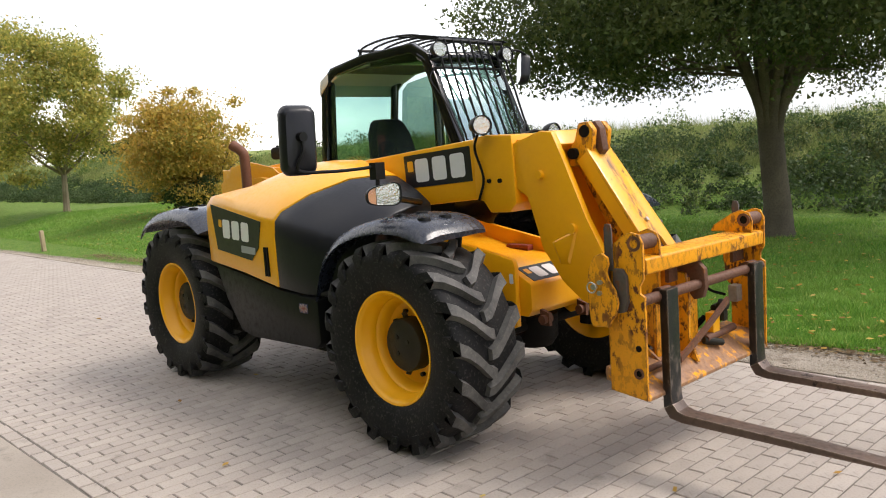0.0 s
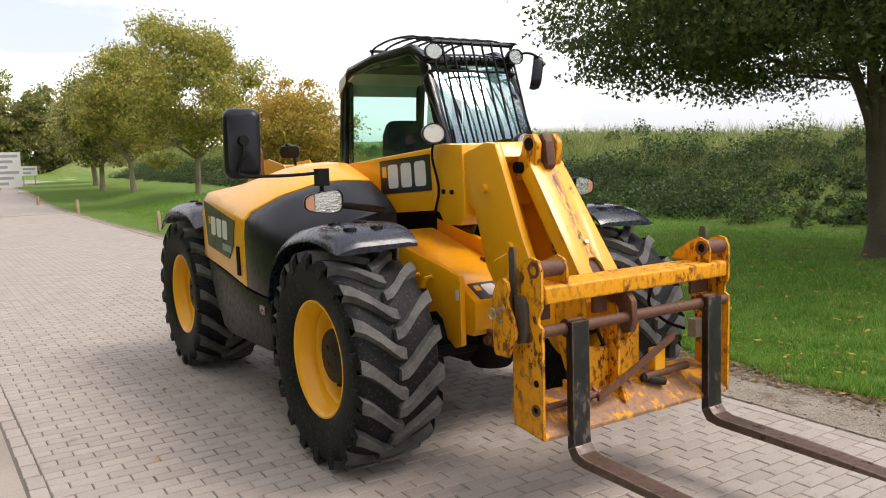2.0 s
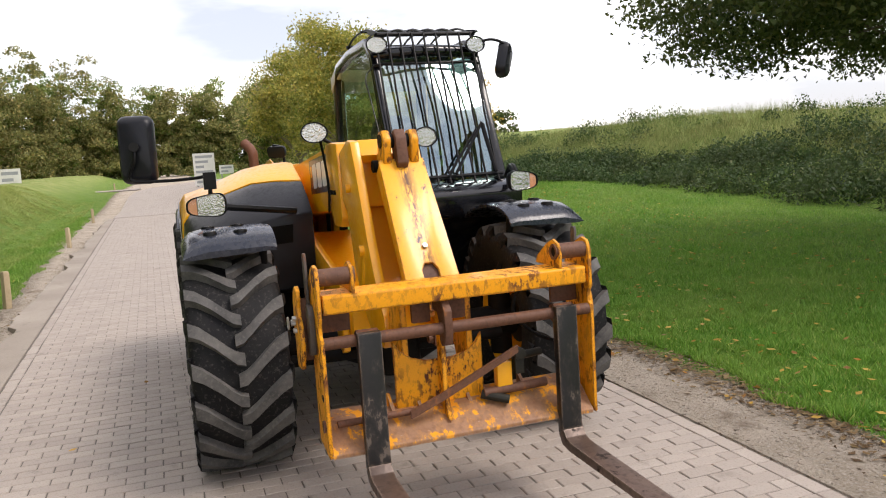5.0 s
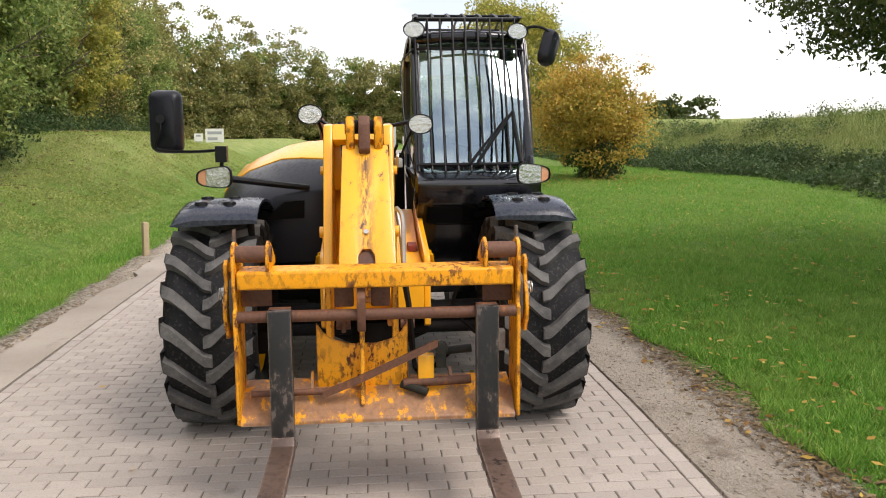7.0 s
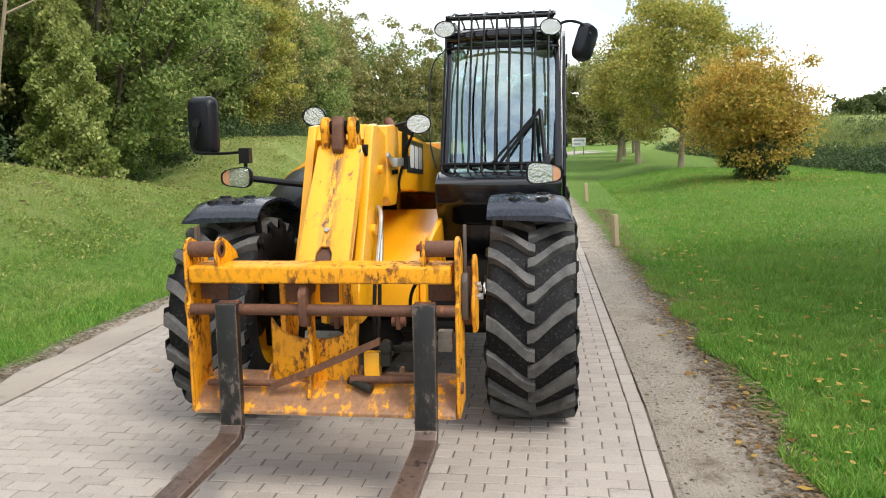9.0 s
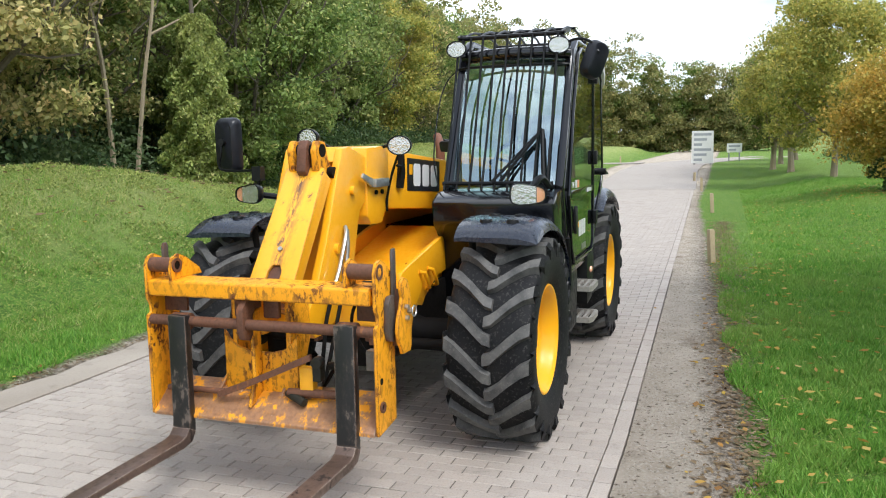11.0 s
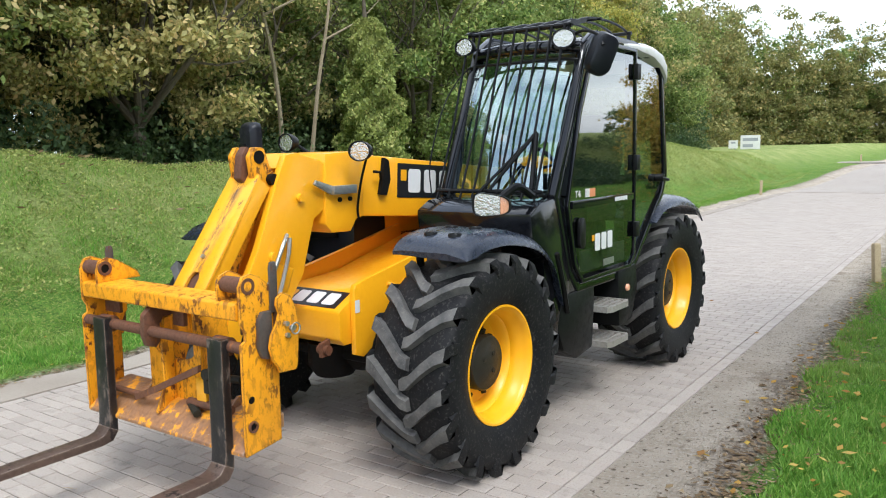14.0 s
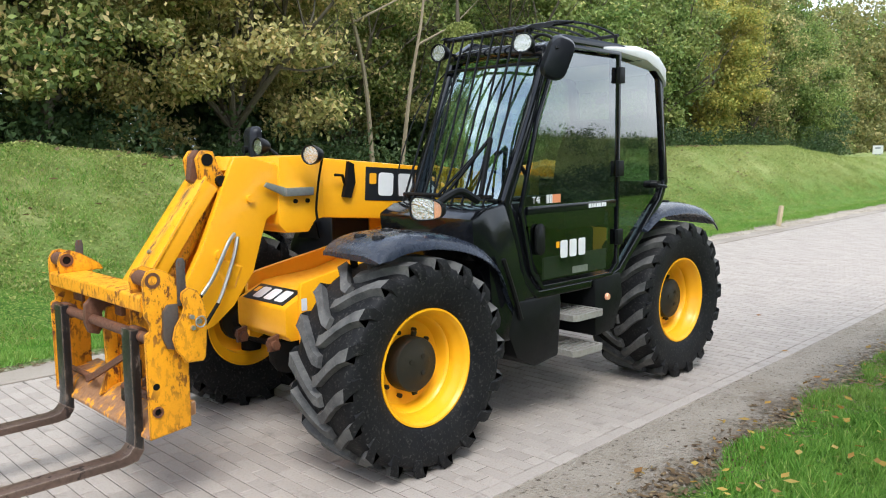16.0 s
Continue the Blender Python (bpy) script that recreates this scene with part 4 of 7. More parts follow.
    tube(bm, [(1.12 + 0.026 * math.cos(q), y + s * 0.104, 0.985 + 0.026 * math.sin(q)) for q in (2 * math.pi * j / 16 for j in range(17))], 0.004, 6, False)
    part("linch_ring", bm, m_chrome, cheek, "small steel ring clip")
    bm = bmesh.new()
    box(bm, 1.215, 1.235, min(y - s * 0.012, y - s * 0.15), max(y - s * 0.012, y - s * 0.15), 0.945, 1.058)
    part("hanger_plate", bm, m_rust, cheek, "rust-brown hanger plate", bevel=0.004)
bm = bmesh.new()
tube(bm, [(1.335, -0.65, 0.918), (1.335, 0.62, 0.918)], 0.027, 16)
shaft = part("fork_shaft", bm, m_rust, machine, "rusty fork carrying shaft")
bm = bmesh.new()
prism(bm, [(1.20, 1.052), (1.33, 1.042), (1.372, 1.0), (1.378, 0.90), (1.36, 0.845), (1.31, 0.83), (1.285, 0.86), (1.285, 0.95), (1.26, 0.98), (1.20, 0.98)], -0.108, -0.070)
part("centre_hook", bm, m_rust, machine, "rusty hook plate round the fork shaft", bevel=0.006)
bm = bmesh.new()
prism(bm, [(1.205, 0.978), (1.255, 0.97), (1.275, 0.86), (1.27, 0.62), (1.325, 0.485), (1.205, 0.52)], -0.100, -0.078)
part("centre_rib", bm, m_worn, machine, "rusty yellow upright centre rib", bevel=0.005)
bm = bmesh.new()
loft(bm, [[(1.11, y, 0.56), (1.25, y, 0.53), (1.365, y, 0.435), (1.365, y, 0.415), (1.24, y, 0.455), (1.11, y, 0.49)] for y in (-0.645, 0.615)])
part("carriage_base", bm, m_scoured, machine, "scoured rusty carriage base plate", bevel=0.005)
for y in (-0.33, -0.20, 0.04, 0.125, 0.33):
    bm = bmesh.new()
    prism(bm, [(1.13, 0.60), (1.15, 0.60), (1.335, 0.46), (1.25, 0.50), (1.13, 0.54)], y - 0.008, y + 0.008)
    part("gusset", bm, m_scoured, machine, bevel=0.003)
bm = bmesh.new()
PLATE = [(-0.305, 0.50), (0.125, 0.50), (0.125, 0.845), (0.095, 0.80), (0.05, 0.765), (-0.02, 0.745), (-0.15, 0.745), (-0.22, 0.765), (-0.27, 0.80), (-0.305, 0.85)]
loft(bm, [[(x, y, z) for y, z in PLATE] for x in (1.18, 1.20)])
part("back_plate", bm, m_worn, machine, "worn yellow hitch back plate", bevel=0.004)
bm = bmesh.new()
for y in (-0.245, 0.07):
    prism(bm, [(1.00, 1.02), (1.19, 1.02), (1.19, 0.55), (1.06, 0.62), (0.98, 0.80)], y - 0.015, y + 0.015)
parts("hitch_cheek", bm, m_worn, machine, bevel=0.006)
bm = bmesh.new()
for y in (-0.17, 0.0):
    box(bm, 1.20, 1.23, y - 0.045, y + 0.045, 0.93, 1.06)
parts("hitch_stop", bm, m_rust, machine, bevel=0.01)
bm = bmesh.new()
loft(bm, [[(x + 0.010 * a, y, z + 0.017 * b) for a, b in ((-1, -1), (1, -1), (1, 1), (-1, 1))] for x, y, z in ((1.315, -0.275, 0.540), (1.315, -0.12, 0.600), (1.315, 0.08, 0.688), (1.31, 0.26, 0.768))])
tube(bm, [(1.29, -0.60, 0.545), (1.29, -0.25, 0.548)], 0.016, 10)
tube(bm, [(1.26, 0.10, 0.565), (1.26, 0.42, 0.575)], 0.022, 10)
parts("locking_rod", bm, m_rust, machine, "bent rusty locking rod")
bm = bmesh.new()
box(bm, 1.22, 1.27, 0.17, 0.245, 0.585, 0.70)
part("lock_bracket", bm, m_yellow, machine, bevel=0.005)
bm = bmesh.new()
tube(bm, [(1.25, 0.28, 0.735), (1.30, 0.28, 0.735)], 0.03, 10)
box(bm, 1.24, 1.29, 0.255, 0.30, 0.64, 0.74)
tube(bm, [(1.25, 0.09, 0.56), (1.30, 0.21, 0.53)], 0.022, 8)
tube(bm, [(1.20, 0.30, 0.70), (1.20, 0.43, 0.71)], 0.020, 10)
parts("lock_lever", bm, m_hub, machine, bevel=0.004)
bm = bmesh.new()
box(bm, 1.18, 1.235, 0.52, 0.59, 0.70, 0.80)
part("valve_body", bm, m_alu, machine, "pale grey lock valve body", bevel=0.006)
bm = bmesh.new()
tube(bm, curve_pts([(1.10, 0.52, 1.02), (1.06, 0.40, 1.0), (1.05, 0.36, 0.88), (1.10, 0.44, 0.78), (1.16, 0.52, 0.74)], 5), 0.009, 8)
part("lock_hose", bm, m_dark, machine, "black hydraulic hose")


def fork(yc):
    bm = bmesh.new()
    w = 0.052
    loft(bm, [[(1.345, yc - w, 0.955), (1.345, yc + w, 0.955), (1.39, yc + w, 0.955), (1.39, yc - w, 0.955)], [(1.350, yc - w, 0.42), (1.350, yc + w, 0.42), (1.396, yc + w, 0.42), (1.396, yc - w, 0.42)], [(1.352, yc - w, 0.345), (1.352, yc + w, 0.345), (1.402, yc + w, 0.375), (1.402, yc - w, 0.375)]])
    f = part("fork", bm, m_forkblack, machine, "black-painted fork shank", bevel=0.004)
    bm = bmesh.new()
    loft(bm, [[(1.3525, yc - w, 0.3445), (1.3525, yc + w, 0.3445), (1.4025, yc + w, 0.3745), (1.4025, yc - w, 0.3745)], [(1.385, yc - w, 0.298), (1.385, yc + w, 0.298), (1.430, yc + w, 0.343), (1.430, yc - w, 0.343)], [(1.45, yc - w, 0.286), (1.45, yc + w, 0.286), (1.47, yc + w, 0.331), (1.47, yc - w, 0.331)], [(2.05, yc - w, 0.281), (2.05, yc + w, 0.281), (2.05, yc + w, 0.316), (2.05, yc - w, 0.316)], [(2.38, yc - w * 0.95, 0.281), (2.38, yc + w * 0.95, 0.281), (2.38, yc + w * 0.95, 0.299), (2.38, yc - w * 0.95, 0.299)], [(2.475, yc - w * 0.6, 0.282), (2.475, yc + w * 0.6, 0.282), (2.475, yc + w * 0.6, 0.291), (2.475, yc - w * 0.6, 0.291)]])
    part("tine", bm, m_forkblade, f, "worn rusty brown fork tine", bevel=0.004)
    bm = bmesh.new()
    tube(bm, [(1.337, yc - w * 0.9, 0.918), (1.337, yc + w * 0.9, 0.918)], 0.043, 18)
    part("fork_eye", bm, m_rust, f, bevel=0.0)


fork(-0.452)
fork(0.482)

# ---- fenders ----


def fender(pts, y_in, y_out):
    bm = bmesh.new()
    top = [Vector((x, 0, z)) for x, z in pts]
    sm = curve_pts(top, 5)
    s = 1 if y_out > 0 else -1
    rings = []
    for i, p in enumerate(sm):
        x, z = p.x, p.z
        k = 0.35 + 0.65 * min(1.0, (len(sm) - 1 - i) / 9)
        rings.append([(x, y_in, z - 0.022), (x, y_in, z - 0.004), (x, y_in + s * 0.06, z + 0.004), (x, y_out - s * 0.13, z + 0.002), (x, y_out - s * 0.05, z - 0.014), (x, y_out - s * 0.012, z - 0.04 * k - 0.01), (x, y_out, z - 0.085 * k), (x, y_out - s * 0.010, z - 0.088 * k), (x, y_out - s * 0.05, z - 0.036), (x, y_in + s * 0.05, z - 0.020)])
    loft(bm, rings)
    f = part("fender", bm, m_fender, machine, "dark blue-black plastic mudguard")
    i = max(range(len(sm)), key=lambda j: sm[j].z)
    bm = bmesh.new()
    for dx, dy in ((-0.09, -0.09), (0.09, -0.09), (-0.09, 0.07), (0.09, 0.07)):
        j = min(range(len(sm)), key=lambda q: abs(sm[q].x - (sm[i].x + 0.10 + dx)))
        lathe(bm, [(0.0, 0.012), (0.016, 0.012), (0.020, 0.004), (0.026, 0.004), (0.034, 0.010), (0.038, 0.002), (0.038, -0.014), (0.0, -0.014)], (sm[j].x, (y_in + y_out) / 2 + dy, sm[j].z + 0.002), 14, "z")
    parts("fixing_cap", bm, m_sill, f)


for s in (1, -1):
    fender([(-0.70, 0.90), (-0.62, 1.10), (-0.50, 1.22), (-0.32, 1.30), (-0.08, 1.345), (0.12, 1.345), (0.24, 1.322), (0.31, 1.288), (0.345, 1.252)], s * 0.68, s * 1.165)
    fender([(-3.31, 1.20), (-3.20, 1.285), (-2.98, 1.352), (-2.68, 1.375), (-2.42, 1.335), (-2.22, 1.22)], s * 0.68, s * 1.165)
    bm = bmesh.new()
    tube(bm, [(0.20, s * 0.74, 1.30), (0.16, s * 0.74, 1.08), (0.0, s * 0.66, 0.80)], 0.022, 10)
    part("fender_bracket", bm, m_dark, machine)

# ---- cab ----
CY0, CY1 = 0.27, 1.115
SIDE = [(-0.74, 1.49), (-0.985, 2.02), (-1.15, 2.40), (-1.28, 2.475), (-1.88, 2.465), (-2.31, 2.41), (-2.42, 2.32), (-2.52, 1.55), (-2.45, 1.42), (-1.93, 0.95), (-1.80, 0.90), (-1.02, 0.90), (-0.93, 1.0), (-0.83, 1.28)]


def inset(poly, d):
    """The outline moved inwards by d."""
    out, k = [], len(poly)
    for i in range(k):
        a, b, c = Vector(poly[i - 1]), Vector(poly[i]), Vector(poly[(i + 1) % k])
        n1, n2 = (b - a).normalized(), (c - b).normalized()
        m1, m2 = Vector((n1.y, -n1.x)), Vector((n2.y, -n2.x))
        q = (m1 + m2).normalized()
        out.append(tuple(b + q * (d / max(0.4, q.dot(m1)))))
    return out


bm = bmesh.new()
frame_prism(bm, SIDE, inset(SIDE, 0.055), CY1 - 0.06, CY1)
cab = part("cab", bm, m_black, machine, "glossy black operator cab", bevel=0.012)
RSIDE = [(-0.74, 1.49), (-0.985, 2.02), (-1.15, 2.40), (-1.28, 2.475), (-1.88, 2.465), (-2.31, 2.41), (-2.42, 2.32), (-2.50, 1.62), (-2.45, 1.45), (-1.5, 1.42), (-0.85, 1.40)]
bm = bmesh.new()
frame_prism(bm, RSIDE, inset(RSIDE, 0.078), CY0, CY0 + 0.06)
part("side_frame", bm, m_black, cab, bevel=0.01)
# lower shell, bulkhead and floor
bm = bmesh.new()
loft(bm, [[(x, CY0 + 0.001, z) for x, z in ((-2.45, 1.44), (-0.76, 1.44), (-0.62, 1.2), (-0.72, 0.86), (-2.0, 0.86))], [(x, CY0 + 0.03, z) for x, z in ((-2.45, 1.44), (-0.76, 1.44), (-0.62, 1.2), (-0.72, 0.86), (-2.0, 0.86))]])
box(bm, -1.95, -0.72, CY0 + 0.02, CY1 - 0.061, 0.84, 0.89)
box(bm, -2.47, -2.40, CY0 + 0.02, CY1 - 0.061, 1.2, 1.55)
part("cab_floor", bm, m_sill, cab)
bm = bmesh.new()
loft(bm, [[(x, y, z) for x, z in ((-0.76, 1.485), (-0.52, 1.46), (-0.40, 1.40), (-0.42, 1.25), (-0.55, 1.12), (-0.60, 0.62), (-0.90, 0.62), (-0.90, 1.30))] for y in (CY0, 0.60, 0.98, CY1 - 0.005)])
part("front_cowl", bm, m_black, cab, "glossy black front cowl", bevel=0.02)
# roof
bm = bmesh.new()
loft(bm, [[(x, y, z) for x, z in ((-1.12, 2.40), (-1.06, 2.43), (-1.20, 2.485), (-1.85, 2.505), (-1.86, 2.44))] for y in (CY0 + 0.062, CY1 - 0.062)])
part("roof", bm, m_black, cab, bevel=0.008)
bm = bmesh.new()
CAP = ((-1.70, 0.002, 0.068, 2.462, 2.500), (-1.90, 0.022, 0.066, 2.455, 2.515), (-2.20, 0.028, 0.062, 2.425, 2.53), (-2.38, 0.028, 0.0, 2.36, 2.51), (-2.48, 0.022, -0.02, 2.28, 2.45), (-2.52, 0.0, 0.0, 2.25, 2.36))
loft(bm, [[(x, CY0 + r, lo), (x, CY1 + o, lo), (x, CY1 + o, lo + 0.6 * (hi - lo)), (x, CY1 - 0.05, hi), (x, CY0 + 0.10, hi), (x, CY0 + r, lo + 0.6 * (hi - lo))] for x, o, r, lo, hi in CAP])
part("roof_cap", bm, m_white, cab, "white rear roof moulding", bevel=0.02)
bm = bmesh.new()
box(bm, -2.2, -1.2, CY0 + 0.07, CY1 - 0.07, 2.425, 2.44)
part("headlining", bm, m_lining, cab)
# glass
bm = bmesh.new()
rows = []
for k in range(9):
    t = k / 8
    rows.append([(-0.745 + (-1.115 + 0.745) * t + 0.05 * math.sin(math.pi * t) + 0.05 * math.sin(math.pi * u), CY0 + 0.05 + (CY1 - CY0 - 0.10) * u, 1.50 + 0.90 * t) for u in (0, 0.25, 0.5, 0.75, 1)])
vr = [[bm.verts.new(p) for p in r] for r in rows]
for a, b in zip(vr, vr[1:]):
    for i in range(4):
        bm.faces.new((a[i], a[i + 1], b[i + 1], b[i]))
ws_glass = part("windscreen", bm, m_screen, cab, "green-tinted curved windscreen")
ws_glass.visible_shadow = False
BP = -1.86
DOOR_UP = [(-0.845, 1.44), (-1.02, 1.99), (-1.20, 2.37), (-1.30, 2.415), (BP + 0.03, 2.41), (BP + 0.03, 1.44)]
DOOR_LOW = [(-1.02, 0.96), (-0.94, 1.10), (-0.865, 1.40), (BP + 0.03, 1.40), (BP + 0.03, 1.04), (BP + 0.08, 0.96)]
REAR = [(BP - 0.03, 1.06), (BP - 0.03, 2.41), (-2.28, 2.36), (-2.365, 2.30), (-2.46, 1.56), (-2.41, 1.47)]


def pane(name, poly, y, mat, parent, label=""):
    bm = bmesh.new()
    bm.faces.new([bm.verts.new((x, y, z)) for x, z in poly])
    ob = part(name, bm, mat, parent, label, smooth=False)
    ob.visible_shadow = False
    return ob


bm = bmesh.new()
DOOR = [(-1.03, 0.935), (-0.925, 1.05), (-0.83, 1.42), (-0.995, 1.99), (-1.18, 2.39), (-1.30, 2.44), (BP + 0.005, 2.435), (BP + 0.005, 1.42), (BP + 0.005, 1.0), (BP + 0.08, 0.935)]
frame_prism(bm, DOOR, inset(DOOR, 0.026), CY1 + 0.002, CY1 + 0.026)
box(bm, BP + 0.02, -0.875, CY1 + 0.002, CY1 + 0.024, 1.395, 1.445)
door = part("door", bm, m_black, cab, "closed black cab door with smoked glass", bevel=0.004)
pane("upper_pane", DOOR_UP, CY1 + 0.014, m_doorglass, door)
pane("lower_pane", DOOR_LOW, CY1 + 0.014, m_lowglass, door)
bm = bmesh.new()
for z in (2.30, 1.18, 1.66):
    box(bm, BP - 0.035, BP + 0.03, CY1 + 0.02, CY1 + 0.05, z - 0.055, z + 0.055)
parts("hinge", bm, m_sill, door, bevel=0.006)
bm = bmesh.new()
plate(bm, basis((-0.985, CY1 + 0.020, 1.235), (-1, 0, 0), (0, 0, 1)), rounded(0.085, 0.20, 0.042), 0.022)
part("handle", bm, m_sill, door, bevel=0.006)
bm = bmesh.new()
box(bm, BP - 0.035, BP - 0.001, CY1 - 0.062, CY1 + 0.004, 0.98, 2.44)
part("door_pillar", bm, m_black, cab, bevel=0.006)
pane("rear_side_pane", REAR, CY1 - 0.006, m_doorglass, cab)
bm = bmesh.new()
tube(bm, [(-2.36, CY1 - 0.02, 1.53), (-2.36, CY1 + 0.05, 1.53)], 0.03, 12)
tube(bm, [(-2.33, CY1 + 0.045, 1.53), (-2.47, CY1 + 0.045, 1.51)], 0.012, 8)
part("window_catch", bm, m_sill, cab)
pane("right_window", inset(RSIDE, 0.05), CY0 + 0.03, m_glass, cab, "green-tinted side window")
bm = bmesh.new()
vs = [bm.verts.new(p) for p in ((-2.475, CY0 + 0.06, 1.55), (-2.475, CY1 - 0.06, 1.55), (-2.40, CY1 - 0.06, 2.36), (-2.40, CY0 + 0.06, 2.36))]
bm.faces.new(vs)
rg = part("rear_window", bm, m_glass, cab, smooth=False)
rg.visible_shadow = False
bm = bmesh.new()
for y in (CY0 + 0.04, CY1 - 0.09):
    tube(bm, [(-2.48, y + 0.02, 1.5), (-2.41, y + 0.02, 2.40)], 0.03, 8)
parts("rear_pillar", bm, m_black, cab)
bm = bmesh.new()
for y in (CY0 + 0.03, CY1 - 0.03):
    tube(bm, curve_pts([(-0.73, y, 1.47), (-0.94, y, 1.95), (-1.10, y, 2.36), (-1.20, y, 2.45)], 4), 0.035, 10)
parts("windscreen_pillar", bm, m_black, cab)
bm = bmesh.new()
tube(bm, [(-1.10, CY0 + 0.03, 2.41), (-1.04, 0.5, 2.42), (-1.03, 0.7, 2.425), (-1.04, 0.9, 2.42), (-1.10, CY1 - 0.03, 2.41)], 0.045, 10)
part("windscreen_header", bm, m_black, cab)

# interior
bm = bmesh.new()
loft(bm, [[(-1.93 - 0.15 * t, 0.70 + wx2 * c, 1.40 + 0.62 * t + 0.03 * c * 0) for c in (-1, 1)] + [(-2.06 - 0.15 * t, 0.70 + wx2 * c, 1.40 + 0.62 * t) for c in (1, -1)] for t, wx2 in ((0, 0.22), (0.5, 0.235), (0.8, 0.20), (0.95, 0.15), (1.0, 0.11))])
seat_back = part("seat_backrest", bm, m_seat, cab, "dark cloth seat back", bevel=0.03)
bm = bmesh.new()
box(bm, -2.02, -1.52, 0.47, 0.93, 1.24, 1.38)
box(bm, -1.95, -1.6, 0.52, 0.88, 0.89, 1.24)
part("seat_cushion", bm, m_seat, cab, bevel=0.03)
bm = bmesh.new()
tube(bm, [(-0.95, 0.70, 0.89), (-1.05, 0.70, 1.40), (-1.14, 0.70, 1.58)], [0.07, 0.05, 0.03], 12)
part("steering_column", bm, m_sill, cab)
bm = bmesh.new()
wm = basis((-1.16, 0.70, 1.62), (0, 1, 0), (0.45, 0, 0.9))
ring = [wm @ Vector((0.19 * math.cos(a), 0.19 * math.sin(a), 0)) for a in (2 * math.pi * i / 28 for i in range(29))]
tube(bm, ring, 0.014, 8, False)
for a in (0.3, 2.8, 4.7):
    tube(bm, [wm @ Vector((0, 0, -0.02)), wm @ Vector((0.19 * math.cos(a), 0.19 * math.sin(a), 0))], 0.011, 6)
part("steering_wheel", bm, m_sill, cab)
bm = bmesh.new()
box(bm, -0.98, -0.80, CY0 + 0.06, CY1 - 0.08, 1.36, 1.47)
part("dashboard", bm, m_sill, cab, bevel=0.03)
bm = bmesh.new()
box(bm, -1.95, -1.35, CY0 + 0.05, CY0 + 0.17, 0.89, 1.45)
tube(bm, [(-1.5, CY0 + 0.13, 1.45), (-1.47, CY0 + 0.13, 1.62)], 0.014, 8)
bmesh.ops.create_uvsphere(bm, u_segments=10, v_segments=8, radius=0.03, matrix=Matrix.Translation((-1.47, CY0 + 0.13, 1.64)))
part("side_console", bm, m_sill, cab, bevel=0.01)
bm = bmesh.new()
box(bm, BP + 0.06, -1.1, CY1 - 0.045, CY1 - 0.03, 0.96, 1.10)
part("door_card", bm, m_tan, cab)

# screen guard
bars_y = [0.295 + 0.0905 * i for i in range(9)]
bm = bmesh.new()
tube(bm, [(-1.02, 0.30, 2.545), (-1.02, 1.06, 2.545)], 0.016, 8)
guard = part("screen_guard", bm, m_sill, cab, "black welded bar guard over windscreen and roof")
for rail, rad in (([(-0.62, 0.28, 1.515), (-0.62, 1.06, 1.515)], 0.014), ([(-1.04, 0.27, 2.33), (-0.99, 0.36, 2.335), (-0.99, 1.0, 2.335), (-1.04, 1.09, 2.33)], 0.010)):
    bm = bmesh.new()
    tube(bm, rail, rad, 8)
    part("guard_rail", bm, m_sill, guard)
for y in bars_y:
    bm = bmesh.new()
    tube(bm, [(-0.595, y, 1.47), (-0.625, y, 1.53), (-0.80, y, 1.95), (-1.005, y, 2.55)], 0.0085, 6)
    part("guard_bar", bm, m_sill, guard)
for y0, y1 in ((0.19, 0.26),):
    bm = bmesh.new()
    tube(bm, curve_pts([(-0.58, y1, 1.49), (-0.64, y0 + 0.02, 1.70), (-0.82, y0, 2.05), (-0.98, y0 + 0.01, 2.24), (-1.02, 0.28, 2.33)], 4), 0.0050, 6)
    part("guard_bar", bm, m_sill, guard)
for i in range(7):
    y = 0.32 + 0.118 * i
    bm = bmesh.new()
    tube(bm, curve_pts([(-1.02, y, 2.545), (-1.3, y, 2.62), (-1.65, y, 2.635), (-1.93, y, 2.60), (-1.98, y, 2.53)], 3), 0.009, 6)
    part("roof_bar", bm, m_sill, guard)
bm = bmesh.new()
tube(bm, [(-1.96, 0.30, 2.585), (-1.96, 1.06, 2.585)], 0.013, 8)
tube(bm, [(-1.45, 0.30, 2.63), (-1.45, 1.06, 2.63)], 0.010, 8)
for y in (0.30, 1.06):
    prism(bm, [(-0.96, 2.550), (-1.00, 2.568), (-1.22, 2.60), (-1.20, 2.575), (-1.05, 2.545)], y - 0.010, y + 0.010)
parts("guard_rail", bm, m_sill, guard)
bm = bmesh.new()
for y in (0.32, 1.04):
    tube(bm, [(-1.0, y, 2.45), (-1.02, y, 2.545)], 0.012, 6)
    tube(bm, [(-0.72, y, 1.48), (-0.61, y, 1.50)], 0.012, 6)
    tube(bm, [(-1.96, y, 2.50), (-1.96, y, 2.585)], 0.012, 6)
parts("guard_bracket", bm, m_sill, guard)
# wiper
bm = bmesh.new()
tube(bm, [(-0.60, 1.0, 1.53), (-0.73, 0.965, 1.87)], 0.016, 8)
tube(bm, [(-0.735, 0.965, 1.88), (-0.60, 0.70, 1.53)], 0.012, 6)
tube(bm, [(-0.735, 0.925, 1.84), (-0.585, 0.64, 1.52)], 0.010, 6)
part("wiper", bm, m_sill, cab)

